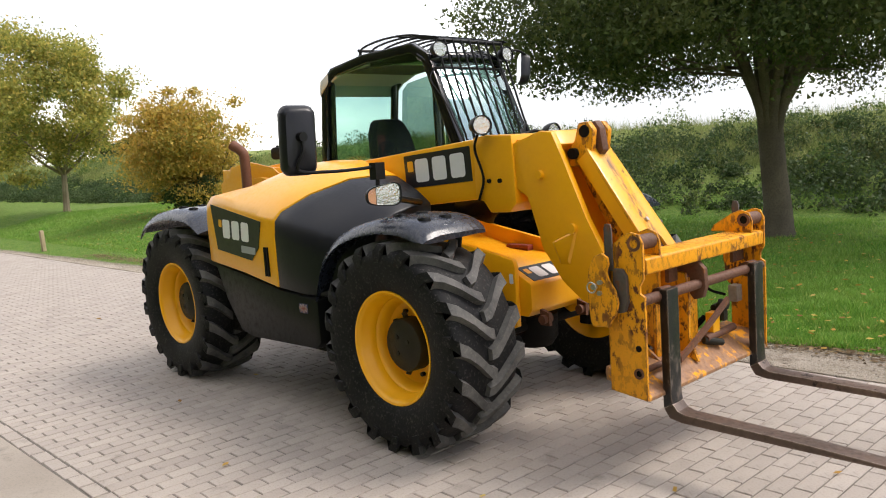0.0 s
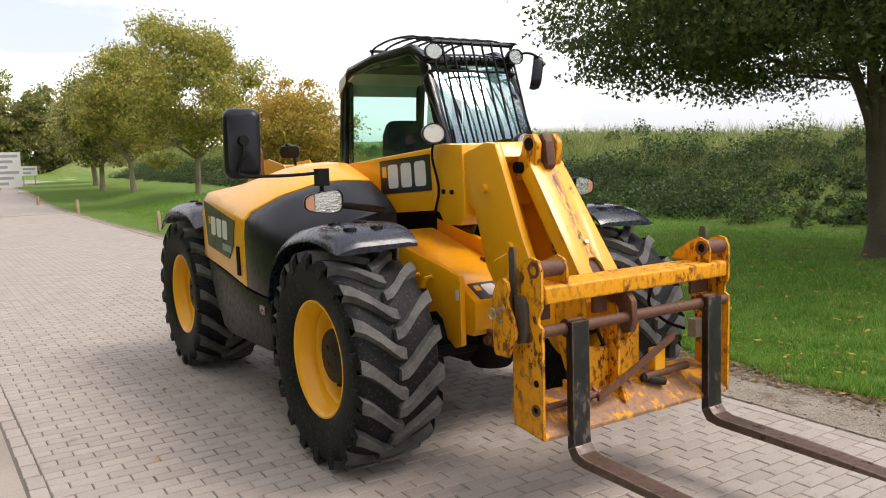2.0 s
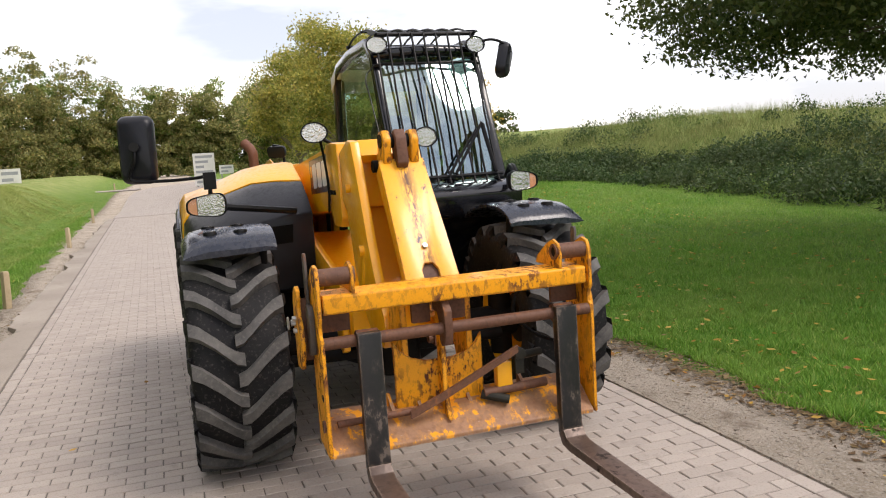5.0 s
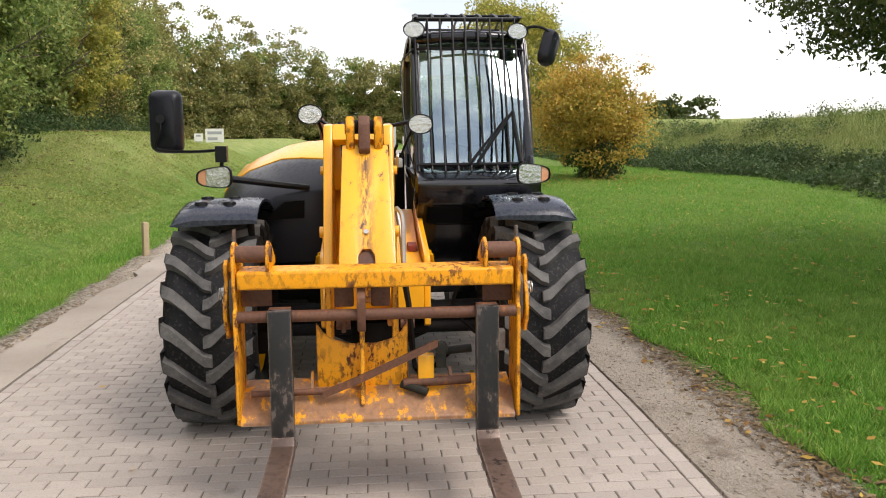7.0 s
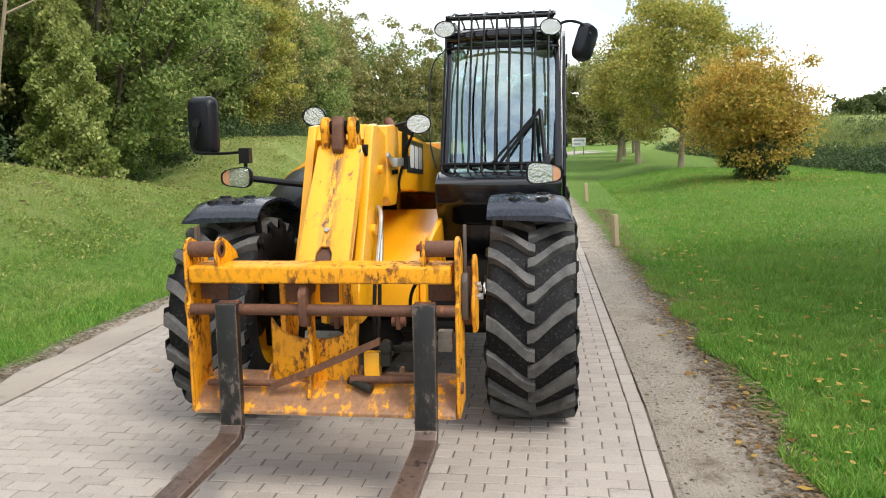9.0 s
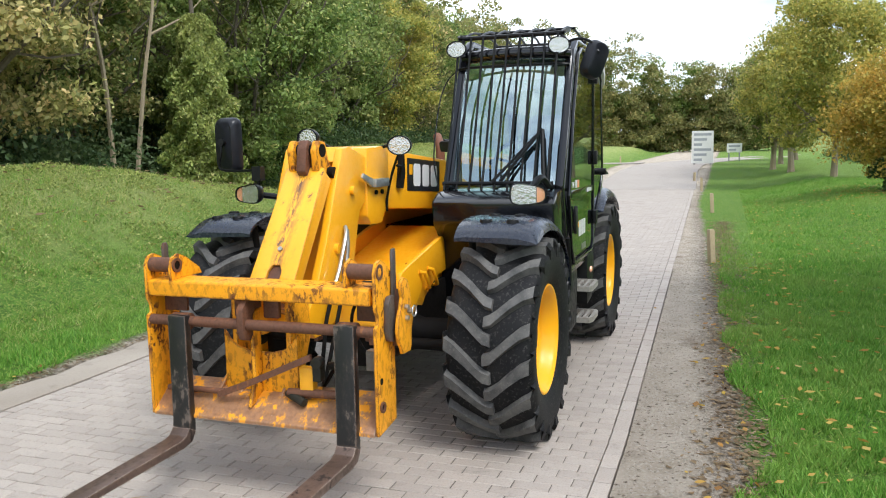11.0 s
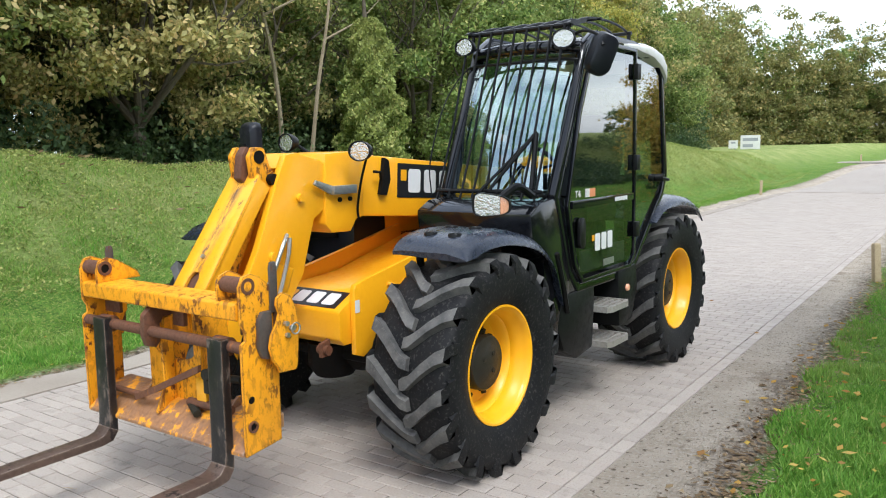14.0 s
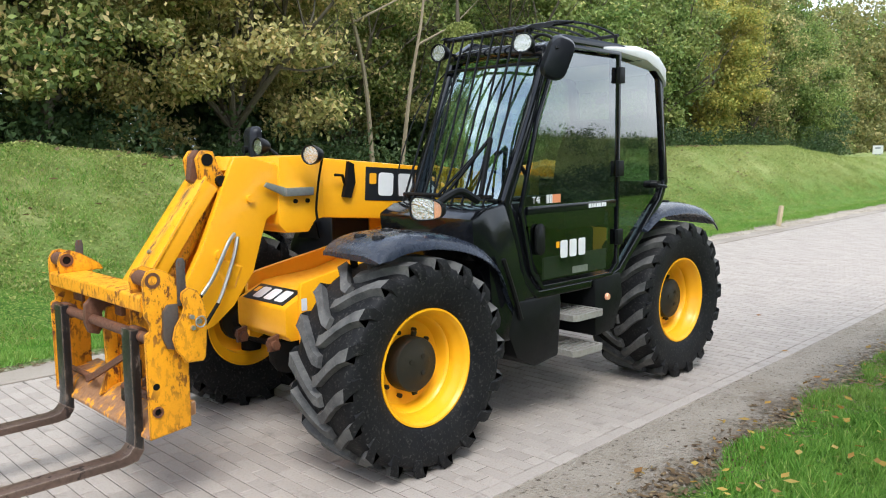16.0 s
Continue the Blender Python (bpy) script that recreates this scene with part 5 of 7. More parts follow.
# mirrors
bm = bmesh.new()
mm = basis((-0.485, -1.345, 1.815), (0.25, 1, -0.02), (0.03, 0, 1))
loft(bm, [[mm @ Vector((x * k, y * k, z)) for x, y in rounded(0.21, 0.405, 0.05)] for z, k in ((-0.022, 0.97), (0.0, 1.0), (0.02, 0.99), (0.05, 0.93), (0.07, 0.80))])
big = part("mirror_right", bm, m_plastic, machine, "large black plastic wing mirror")
bm = bmesh.new()
plate(bm, mm @ Matrix.Translation((0, 0, -0.0265)), rounded(0.185, 0.375, 0.04), 0.003)
part("mirror_glass", bm, m_mirror, big)
bm = bmesh.new()
tube(bm, curve_pts([mm @ Vector((0.0, 0.02, 0.085)), mm @ Vector((0.0, -0.06, 0.10)), mm @ Vector((-0.03, -0.17, 0.09)), (-0.36, -1.22, 1.625), (-0.28, -1.05, 1.63), (-0.24, -0.97, 1.64)], 5), 0.010, 8)
lathe(bm, [(0, -0.02), (0.028, -0.02), (0.028, 0.02), (0, 0.02)], tuple(mm @ Vector((0, 0.02, 0.085))), 12, "x")
part("mirror_arm", bm, m_sill, big)
bm = bmesh.new()
mm = basis((-1.0, 1.265, 2.345), (-0.83, 0.55, -0.34), (-0.24, 0.36, 1))
loft(bm, [[mm @ Vector((x * k, y * k, z)) for x, y in rounded(0.165, 0.265, 0.06)] for z, k in ((-0.022, 0.97), (0.0, 1.0), (0.02, 0.98), (0.05, 0.88), (0.06, 0.7))])
small = part("mirror_left", bm, m_plastic, machine, "black plastic wing mirror on a curved arm")
bm = bmesh.new()
plate(bm, mm @ Matrix.Translation((0, 0, -0.0265)), rounded(0.14, 0.245, 0.04), 0.003)
part("mirror_glass", bm, m_mirror, small)
bm = bmesh.new()
tube(bm, curve_pts([(-1.03, 1.06, 2.40), (-0.99, 1.09, 2.47), (-0.965, 1.17, 2.49), (-0.955, 1.26, 2.46), (-0.94, 1.31, 2.39)], 5), 0.010, 8)
part("mirror_arm", bm, m_sill, small)

# lamps


def work_lamp(at, fwd, stalk):
    fwd = Vector(fwd).normalized()
    m = basis(at, Vector((0, 0, 1)).cross(fwd), (0, 0, 1))
    bm = bmesh.new()
    loft(bm, [[m @ Vector((0.078 * k * math.cos(a), 0.060 * k * math.sin(a), z)) for a in (2 * math.pi * j / 24 for j in range(24))] for z, k in ((-0.07, 0.45), (-0.055, 0.72), (-0.02, 0.95), (0.0, 1.0), (0.012, 1.0), (0.012, 0.90), (0.0, 0.88))])
    lamp = part("work_lamp", bm, m_sill, machine, "round work lamp in a black housing")
    bm = bmesh.new()
    loft(bm, [[m @ Vector((0.070 * k * math.cos(a), 0.053 * k * math.sin(a), z)) for a in (2 * math.pi * j / 24 for j in range(24))] for z, k in ((0.004, 1.0), (-0.014, 0.8), (-0.028, 0.45), (-0.032, 0.15))])
    part("reflector", bm, m_reflector, lamp)
    bm = bmesh.new()
    loft(bm, [[m @ Vector((0.0705 * k * math.cos(a), 0.0535 * k * math.sin(a), z)) for a in (2 * math.pi * j / 24 for j in range(24))] for z, k in ((0.0065, 1.0), (0.014, 0.75), (0.018, 0.35))])
    part("lens", bm, m_lens, lamp).visible_shadow = False
    bm = bmesh.new()
    tube(bm, [m @ Vector((0, 0, -0.05))] + [Vector(p) for p in stalk], 0.011, 8)
    part("bracket", bm, m_sill, lamp)


work_lamp((0.075, -0.385, 1.845), (1, -0.12, 0.02), [(0.0, -0.31, 1.80), (0.0, -0.25, 1.77)])
work_lamp((0.11, 0.262, 1.785), (1, 0.12, 0.02), [(0.0, 0.20, 1.80), (-0.02, 0.08, 1.775)])
work_lamp((-0.955, 0.288, 2.465), (1, -0.05, -0.03), [(-1.08, 0.33, 2.45)])
work_lamp((-0.955, 1.035, 2.455), (1, 0.1, -0.03), [(-1.08, 1.02, 2.45)])


def headlamp(s):
    """A teardrop-shaped lamp, narrower at its outer end where the indicator sits."""
    m = basis((-0.15, s * 1.0, 1.47), (-0.22 * s, 1, 0), (0, 0, 1))

    def drop(k, z, x0=-1.0, x1=1.0):
        out = []
        for j in range(32):
            a = 2 * math.pi * j / 32
            c, q = math.cos(a), math.sin(a)
            x = math.copysign(abs(c) ** 0.55, c)
            y = math.copysign(abs(q) ** 0.62, q)
            x = max(x0, min(x1, x))
            out.append(m @ Vector((s * x * 0.114 * k, y * (0.063 - 0.014 * x) * k - 0.004 * x, z)))
        return out

    bm = bmesh.new()
    loft(bm, [drop(k, z) for z, k in ((-0.085, 0.45), (-0.06, 0.82), (-0.012, 1.0), (0.010, 1.0), (0.010, 0.935), (-0.004, 0.92))])
    lamp = part("headlamp", bm, m_sill, machine, "teardrop headlamp in a black housing with amber indicator")
    bm = bmesh.new()
    loft(bm, [drop(k, z, -1.0, 0.48) for z, k in ((0.0035, 0.915), (-0.022, 0.72), (-0.034, 0.36))])
    part("reflector", bm, m_reflector, lamp)
    bm = bmesh.new()
    tube(bm, [m @ Vector((-s * 0.030, 0, -0.030)), m @ Vector((-s * 0.030, 0, -0.004))], 0.014, 14)
    part("bulb", bm, m_chrome, lamp)
    bm = bmesh.new()
    loft(bm, [drop(k, z, 0.52, 1.0) for z, k in ((-0.003, 0.915), (0.0035, 0.905))])
    part("indicator", bm, m_orange, lamp, "pale amber indicator lens")
    bm = bmesh.new()
    loft(bm, [drop(k, z) for z, k in ((0.006, 0.93), (0.019, 0.84), (0.024, 0.6))])
    part("lens", bm, m_lens, lamp).visible_shadow = False
    bm = bmesh.new()
    b0 = m @ Vector((0, 0, -0.06))
    if s < 0:
        tube(bm, [b0, (-0.24, -0.97, 1.50), (-0.24, -0.96, 1.66)], 0.013, 8)
        tube(bm, [(-0.24, -0.95, 1.46), (-0.34, -0.7, 1.42), (-0.46, -0.45, 1.38)], 0.022, 8)
        box(bm, -0.27, -0.21, -1.0, -0.93, 1.56, 1.66)
    else:
        tube(bm, curve_pts([b0, (-0.30, 1.01, 1.53), (-0.40, 1.03, 1.56), (-0.52, 1.05, 1.50)], 4), 0.024, 8)
    part("bracket", bm, m_sill, lamp)


headlamp(1)
headlamp(-1)

# steps and boxes on the cab's side
bm = bmesh.new()
prism(bm, [(-0.78, 0.86), (-1.24, 0.86), (-1.25, 0.80), (-1.22, 0.44), (-0.98, 0.41), (-0.80, 0.50), (-0.72, 0.66)], 0.55, 1.115)
part("tank", bm, m_sill, machine, "matt black fuel tank", bevel=0.02)
bm = bmesh.new()
prism(bm, [(-1.60, 0.90), (-1.92, 0.92), (-1.95, 0.75), (-1.85, 0.52), (-1.62, 0.50)], 0.55, 1.13)
part("toolbox", bm, m_sill, machine, bevel=0.015)
bm = bmesh.new()
box(bm, -1.62, -1.24, 0.55, 0.80, 0.40, 0.88)
part("step_well", bm, m_dark, machine)
for z in (0.70, 0.46):
    bm = bmesh.new()
    loft(bm, [[(-1.60, 0.80, z + dz), (-1.60, 1.20, z + dz), (-1.56, 1.222, z + dz), (-1.30, 1.222, z + dz), (-1.26, 1.20, z + dz), (-1.26, 0.80, z + dz), (-1.28, 0.80, z + dz), (-1.285, 1.195, z + dz), (-1.575, 1.195, z + dz), (-1.58, 0.80, z + dz)] for dz in (-0.03, 0.010)])
    step = part("step", bm, m_alu, machine, "grey aluminium tread step")
    for i in range(5):
        bm = bmesh.new()
        y = 0.95 + 0.05 * i
        box(bm, -1.578, -1.282, y - 0.010, y + 0.010, z - 0.024, z + 0.006)
        part("tread_bar", bm, m_alu, step, bevel=0.003)
bm = bmesh.new()
lathe(bm, [(0.0, 0.014), (0.02, 0.012), (0.026, 0.004), (0.026, -0.01), (0.0, -0.01)], (-1.75, 1.135, 0.765), 18)
part("side_marker", bm, m_orange, machine, "round amber side marker")
bm = bmesh.new()
prism(bm, [(-0.55, 1.30), (-0.60, 0.86), (-0.98, 0.86), (-0.90, 1.20), (-0.76, 1.46)], 1.02, 1.108)
part("cab_quarter", bm, m_black, machine, bevel=0.01)
bm = bmesh.new()
tube(bm, curve_pts([(-0.62, 1.16, 1.15), (-0.72, 1.15, 0.95), (-0.82, 1.13, 0.75)], 4), 0.016, 8)
part("mudguard_edge", bm, m_sill, machine)

# hoses
bm = bmesh.new()
tube(bm, curve_pts([(0.56, 0.10, 1.33), (0.62, 0.13, 1.28), (0.72, 0.13, 1.10), (0.80, 0.13, 1.0)], 4), 0.012, 8)
tube(bm, curve_pts([(0.54, 0.10, 1.31), (0.58, 0.12, 1.20), (0.66, 0.13, 1.02), (0.70, 0.13, 0.94)], 4), 0.012, 8)
parts("steel_pipe", bm, m_chrome, machine, "zinc hydraulic pipe pair")
bm = bmesh.new()
tube(bm, curve_pts([(0.80, 0.13, 1.0), (0.93, 0.15, 0.85), (1.0, 0.16, 0.68), (1.10, 0.17, 0.58), (1.17, 0.25, 0.66)], 5), 0.011, 8)
tube(bm, curve_pts([(0.70, 0.13, 0.94), (0.82, 0.15, 0.80), (0.94, 0.16, 0.62), (1.08, 0.2, 0.55), (1.18, 0.32, 0.68)], 5), 0.011, 8)
parts("hydraulic_hose", bm, m_dark, machine, "black hydraulic hose")
bm = bmesh.new()
tube(bm, curve_pts([(0.0, 0.22, 1.76), (-0.01, 0.16, 1.62), (-0.02, 0.112, 1.45), (-0.03, 0.108, 1.37)], 5), 0.008, 6)
tube(bm, curve_pts([(0.0, -0.34, 1.80), (-0.06, -0.315, 1.70), (0.0, -0.312, 1.52), (-0.05, -0.31, 1.38)], 5), 0.008, 6)
parts("lamp_cable", bm, m_dark, machine, "black lamp cable")
bm = bmesh.new()
box(bm, 0.02, 0.22, 0.102, 0.150, 1.535, 1.585)
prism(bm, [(0.20, 1.585), (0.34, 1.625), (0.36, 1.60), (0.22, 1.535)], 0.11, 0.125)
part("valve_block", bm, m_chrome, machine, bevel=0.004)
bm = bmesh.new()
plate(bm, basis((-0.29, 0.084, 1.62), (-1, 0, 0), (-0.25, 0, 1)), [(-0.05, -0.11), (0.01, -0.12), (0.05, -0.02), (0.04, 0.10), (0.0, 0.12), (-0.02, 0.0)], 0.03)
tube(bm, [(-0.25, 0.11, 1.60), (-0.22, 0.13, 1.65), (-0.16, 0.13, 1.655)], 0.010, 6)
part("boom_bracket", bm, m_dark, machine)

# ---- decals: plain blocks in the maker's colours ----


def logo(m, w, h, back, parent):
    """A dark panel with a small amber square and three pale block shapes."""
    if back:
        bm = bmesh.new()
        plate(bm, m, rounded(w, h, 0.004, 1), 0.003)
        parent = part("decal", bm, m_decal_black, parent, "black decal panel")
        m = m @ Matrix.Translation((0, 0, 0.003))
        w, h = w * 0.90, h * 0.70
    bm = bmesh.new()
    q = w * 0.10
    plate(bm, m @ Matrix.Translation((-w / 2 + q / 2, h / 2 - q * 0.75, 0)), rounded(q, q * 1.25, q * 0.1, 1), 0.002)
    part("amber_square", bm, m_yellow, parent)
    x0 = -w / 2 + q * 1.05
    cw = (w - q * 1.05) / 3

    def shape(xa, wd):
        return [(x + xa + wd / 2, y) for x, y in rounded(wd, h, min(wd, h) * 0.18, 3)]

    for k in range(3):
        bm = bmesh.new()
        plate(bm, m, shape(x0 + cw * (k + 0.1), cw * 0.76), 0.002)
        part("pale_block", bm, m_decal_white, parent)



logo(basis((-0.455, -0.2825, 1.592), (0.66, 0, 0.045), (-0.045, 0, 0.66)), 0.65, 0.225, True, machine)
logo(basis((-0.77, 0.0825, 1.567), (-0.66, 0, -0.045), (-0.045, 0, 0.66)), 0.65, 0.225, True, machine)
logo(basis((-1.335, CY1 + 0.0155, 1.15), (-1, 0, 0), (0, 0, 1)), 0.33, 0.115, False, door)
logo(basis((0.250, -0.02, 0.9140), (0, 1, 0), (-0.891, 0, 0.4536)), 0.46, 0.155, True, machine)
bm = bmesh.new()
plate(bm, basis((-1.68, -1.1375, 1.17), (1, 0, -0.06), (0, 0, 1)), [(-0.36, 0.23), (0.34, 0.155), (0.30, -0.03), (0.20, -0.13), (-0.28, -0.10)], 0.004)
panel = part("decal", bm, m_decal_black, machine, "black decal panel")
logo(basis((-1.70, -1.1420, 1.235), (1, 0, -0.06), (0.04, 0, 1)), 0.44, 0.135, False, panel)
bm = bmesh.new()
plate(bm, basis((-1.52, -1.1420, 1.10), (1, 0, -0.06), (0, 0, 1)), rounded(0.19, 0.05, 0.004, 1), 0.002)
part("print_bar", bm, m_print, panel)
bm = bmesh.new()
plate(bm, basis((-0.90, -1.1285, 0.745), (1, 0, 0), (0, 0, 1)), rounded(0.095, 0.062, 0.002, 1), 0.002)
flag = part("flag_sticker", bm, m_navy, machine, "small red, white and blue flag sticker")
for mat, th, z in ((m_decal_white, 0.016, 0.002), (m_red, 0.009, 0.0035)):
    bm = bmesh.new()
    fm = basis((-0.90, -1.1285 - z, 0.745), (1, 0, 0), (0, 0, 1))
    for a, ln in ((0, 0.094), (90, 0.061), (33, 0.09), (-33, 0.09)):
        wdt = th if a in (0, 90) else th * 0.5
        plate(bm, fm @ pose(0, 0, 0, 0, 0, a), rounded(ln, wdt, wdt * 0.1, 1), 0.001)
    part("cross", bm, mat, flag)
bm = bmesh.new()
plate(bm, basis((-1.43, CY1 + 0.0155, 1.0), (-1, 0, 0), (0, 0, 1)), rounded(0.17, 0.045, 0.004, 1), 0.002)
part("silver_label", bm, m_chrome, door)
bm = bmesh.new()
for i in range(7):
    plate(bm, basis((-1.52 - 0.03 * i, CY1 + 0.0265, 1.419), (-1, 0, 0), (0, 0, 1)), rounded(0.024, 0.028, 0.003, 1), 0.002)
parts("name_bar", bm, m_decal_white, door)
bm = bmesh.new()
plate(bm, basis((-1.17, CY1 + 0.0155, 1.485), (-1, 0, 0), (0, 0, 1)), rounded(0.085, 0.055, 0.003, 1), 0.002)
part("sticker", bm, m_sticker, door)
bm = bmesh.new()
for i in range(4):
    plate(bm, basis((-1.075 - 0.016 * i, CY1 + 0.0155, 1.485), (-1, 0, 0), (0, 0, 1)), rounded(0.010, 0.055, 0.002, 1), 0.002)
part("sticker", bm, m_decal_white, door)
fc = bpy.data.curves.new("tier_text", "FONT")
fc.body, fc.size, fc.extrude = "T4i", 0.062, 0.0005
fo = bpy.data.objects.new("tier_text", fc)
tm = bpy.data.meshes.new_from_object(fo)
bpy.data.objects.remove(fo)
tm.transform(basis((-0.925, CY1 + 0.0165, 1.463), (-1, 0, 0), (0, 0, 1)))
link_mesh("tier_text", tm, m_decal_white, door)
bm = bmesh.new()
plate(bm, basis((0.229, 0.3065, 0.887), (-1, 0, 0), (0, 0, 1)), rounded(0.04, 0.075, 0.004, 1), 0.002)
part("warning_label", bm, m_decal_white, machine)
bm = bmesh.new()
plate(bm, basis((0.22, -0.3455, 0.90), (1, 0, 0), (0, 0, 1)), rounded(0.03, 0.06, 0.004, 1), 0.002)
part("warning_label", bm, m_decal_white, machine)

# ---- posts and signs ----
post_proto = None
for px, py, ph, lean in ((-16.2, 1.85, 0.55, 3), (-25.2, 1.35, 0.55, -2), (-32.0, 0.85, 0.55, 2), (-7.0, -3.35, 0.55, -2), (-7.6, 1.98, 0.55, 3), (-15.5, -3.5, 0.5, 22), (-24.3, -3.7, 0.55, 1), (-49.0, -4.4, 0.55, 0)):
    if post_proto is None:
        bm = bmesh.new()
        loft(bm, [[(sx * k, sy * k, z) for sx, sy in ((-0.042, -0.042), (0.042, -0.042), (0.042, 0.042), (-0.042, 0.042))] for z, k in ((-0.12, 1.0), (0.46, 0.98), (0.49, 0.85))])
        post_proto = part("post", bm, m_post, None, bevel=0.008)
        tagged(post_proto, "short weathered square wooden post in the verge", "post", "verge posts")
        post_proto.matrix_world = pose(px, py, terrain(px, py), lean, lean * 0.5, 10)
    else:
        copy_thing(post_proto, pose(px, py, terrain(px, py), lean, lean * 0.5, px * 7))


def sign(at, boards, turn, label):
    th = thing("sign_board", at, label, "sign")
    mt = Matrix.Translation(at) @ pose(0, 0, 0, 0, 0, turn)
    for y0, y1, z0, z1, lines in boards:
        bm = bmesh.new()
        for y in (y0 + 0.15, y1 - 0.15):
            tube(bm, [(-0.06, y, -0.3), (-0.06, y, z1)], 0.04, 8)
        bmesh.ops.transform(bm, matrix=mt, verts=bm.verts)
        part("pole", bm, m_pole, th)
        bm = bmesh.new()
        box(bm, -0.02, 0.02, y0, y1, z0, z1)
        bmesh.ops.transform(bm, matrix=mt, verts=bm.verts)
        bd = part("board", bm, m_white, th, "white sign board")
        for i in range(lines):
            bm = bmesh.new()
            z = z1 - (z1 - z0) * (i + 0.7) / (lines + 0.4)
            hh = (z1 - z0) / (lines + 0.4) * 0.25
            box(bm, 0.021, 0.026, y0 + 0.12, y1 - 0.12 - 0.25 * ((i * 37) % 3), z - hh, z + hh)
            bmesh.ops.transform(bm, matrix=mt, verts=bm.verts)
            part("print_bar", bm, m_print, bd)


sign((-44.0, 0.85, 0.40), [(-0.6, 0.6, 0.1, 1.95, 6)], -3, "tall white direction board with unreadable rows of print")
sign((-43.0, -9.1, terrain(-43.0, -9.1)), [(-0.52, 0.52, 1.3 - terrain(-43.0, -9.1), 2.12 - terrain(-43.0, -9.1), 2), (-1.15, -0.66, 1.4 - terrain(-43.0, -9.1), 1.85 - terrain(-43.0, -9.1), 2)], 12, "white notice board with a small board beside it")

sign((-52.5, 2.65, 0.42), [(-0.48, 0.48, 0.55, 1.15, 2)], 6, "small white notice board on the distant lawn")

# ---- plants ----


def fast_mesh(name, verts, quads, mat):
    """A mesh of many quads from arrays."""
    me = bpy.data.meshes.new(name)
    nv, nf = len(verts), len(quads)
    me.vertices.add(nv)
    me.vertices.foreach_set("co", np.asarray(verts, dtype=np.float32).ravel())
    k = quads.shape[1]
    me.loops.add(nf * k)
    me.loops.foreach_set("vertex_index", quads.astype(np.int32).ravel())
    me.polygons.add(nf)
    me.polygons.foreach_set("loop_start", np.arange(0, nf * k, k, dtype=np.int32))
    me.polygons.foreach_set("loop_total", np.full(nf, k, dtype=np.int32))
    me.update(calc_edges=True)
    me.materials.append(mat)
    return me


def leaf_quads(rng, centres, size, droop=0.3, tri=False):
    """One diamond leaf, or a plainer three-cornered one, at each place, facing anywhere."""
    n = len(centres)
    a = rng.normal(size=(n, 3))
    a[:, 2] -= droop
    a /= np.linalg.norm(a, axis=1)[:, None]
    b = np.cross(a, rng.normal(size=(n, 3)))
    b /= np.linalg.norm(b, axis=1)[:, None] + 1e-9
    s = size * rng.uniform(0.6, 1.35, n)[:, None]
    if tri:
        v = np.stack([centres - a * s, centres + (a * 0.6 + b * 0.62) * s, centres + (a * 0.6 - b * 0.62) * s], 1).reshape(-1, 3)
        return v, np.arange(3 * n).reshape(n, 3)
    v = np.stack([centres - a * s, centres + b * s * 0.55 - a * s * 0.1, centres + a * s, centres - b * s * 0.55 - a * s * 0.1], 1).reshape(-1, 3)
    return v, np.arange(4 * n).reshape(n, 4)


def skeleton_tree(rng, h, spread, trunk_r, fork_h, limbs, depth=2):
    """Tapered limbs as (points, radii), and the tips on which the foliage sits."""
    rods, tips = [], []
    top = Vector((rng.uniform(-0.1, 0.1), rng.uniform(-0.1, 0.1), fork_h))
    rods.append(([Vector((0, 0, -0.15)), Vector((0, 0, 0.12)), top * 0.5, top], [trunk_r * 1.5, trunk_r * 1.1, trunk_r * 0.92, trunk_r * 0.85]))

    def grow(p, d, ln, r, lev):
        pts, rs, q = [p], [r], p.copy()
        steps = 4
        for i in range(steps):
            d2 = (d + Vector(rng.normal(size=3) * 0.16) + Vector((0, 0, 0.05))).normalized()
            q = q + d2 * ln / steps
            d = d2
            pts.append(q.copy())
            rs.append(r * (1 - 0.62 * (i + 1) / steps))
            if lev < depth and i > 0:
                for _ in range(2):
                    side = Vector(rng.normal(size=3))
                    side = (side - d * side.dot(d)).normalized()
                    nd = (d * 0.55 + side * 0.8 + Vector((0, 0, 0.12))).normalized()
                    grow(q.copy(), nd, ln * rng.uniform(0.40, 0.62), rs[-1] * 0.6, lev + 1)
            if lev >= 1:
                tips.append(q.copy())
        rods.append((pts, rs))
        tips.append(q.copy())

    for i in range(limbs):
        a = 2 * math.pi * (i + rng.uniform(-0.25, 0.25)) / limbs
        up = rng.uniform(0.55, 1.5)
        d = Vector((math.cos(a) * spread, math.sin(a) * spread, up * (h - fork_h) * 0.5)).normalized()
        grow(top.copy(), d, (h - fork_h) * rng.uniform(0.62, 0.9) if up > 1 else max(spread, (h - fork_h) * 0.6) * rng.uniform(0.75, 1.0), trunk_r * 0.52, 0)
    return rods, tips


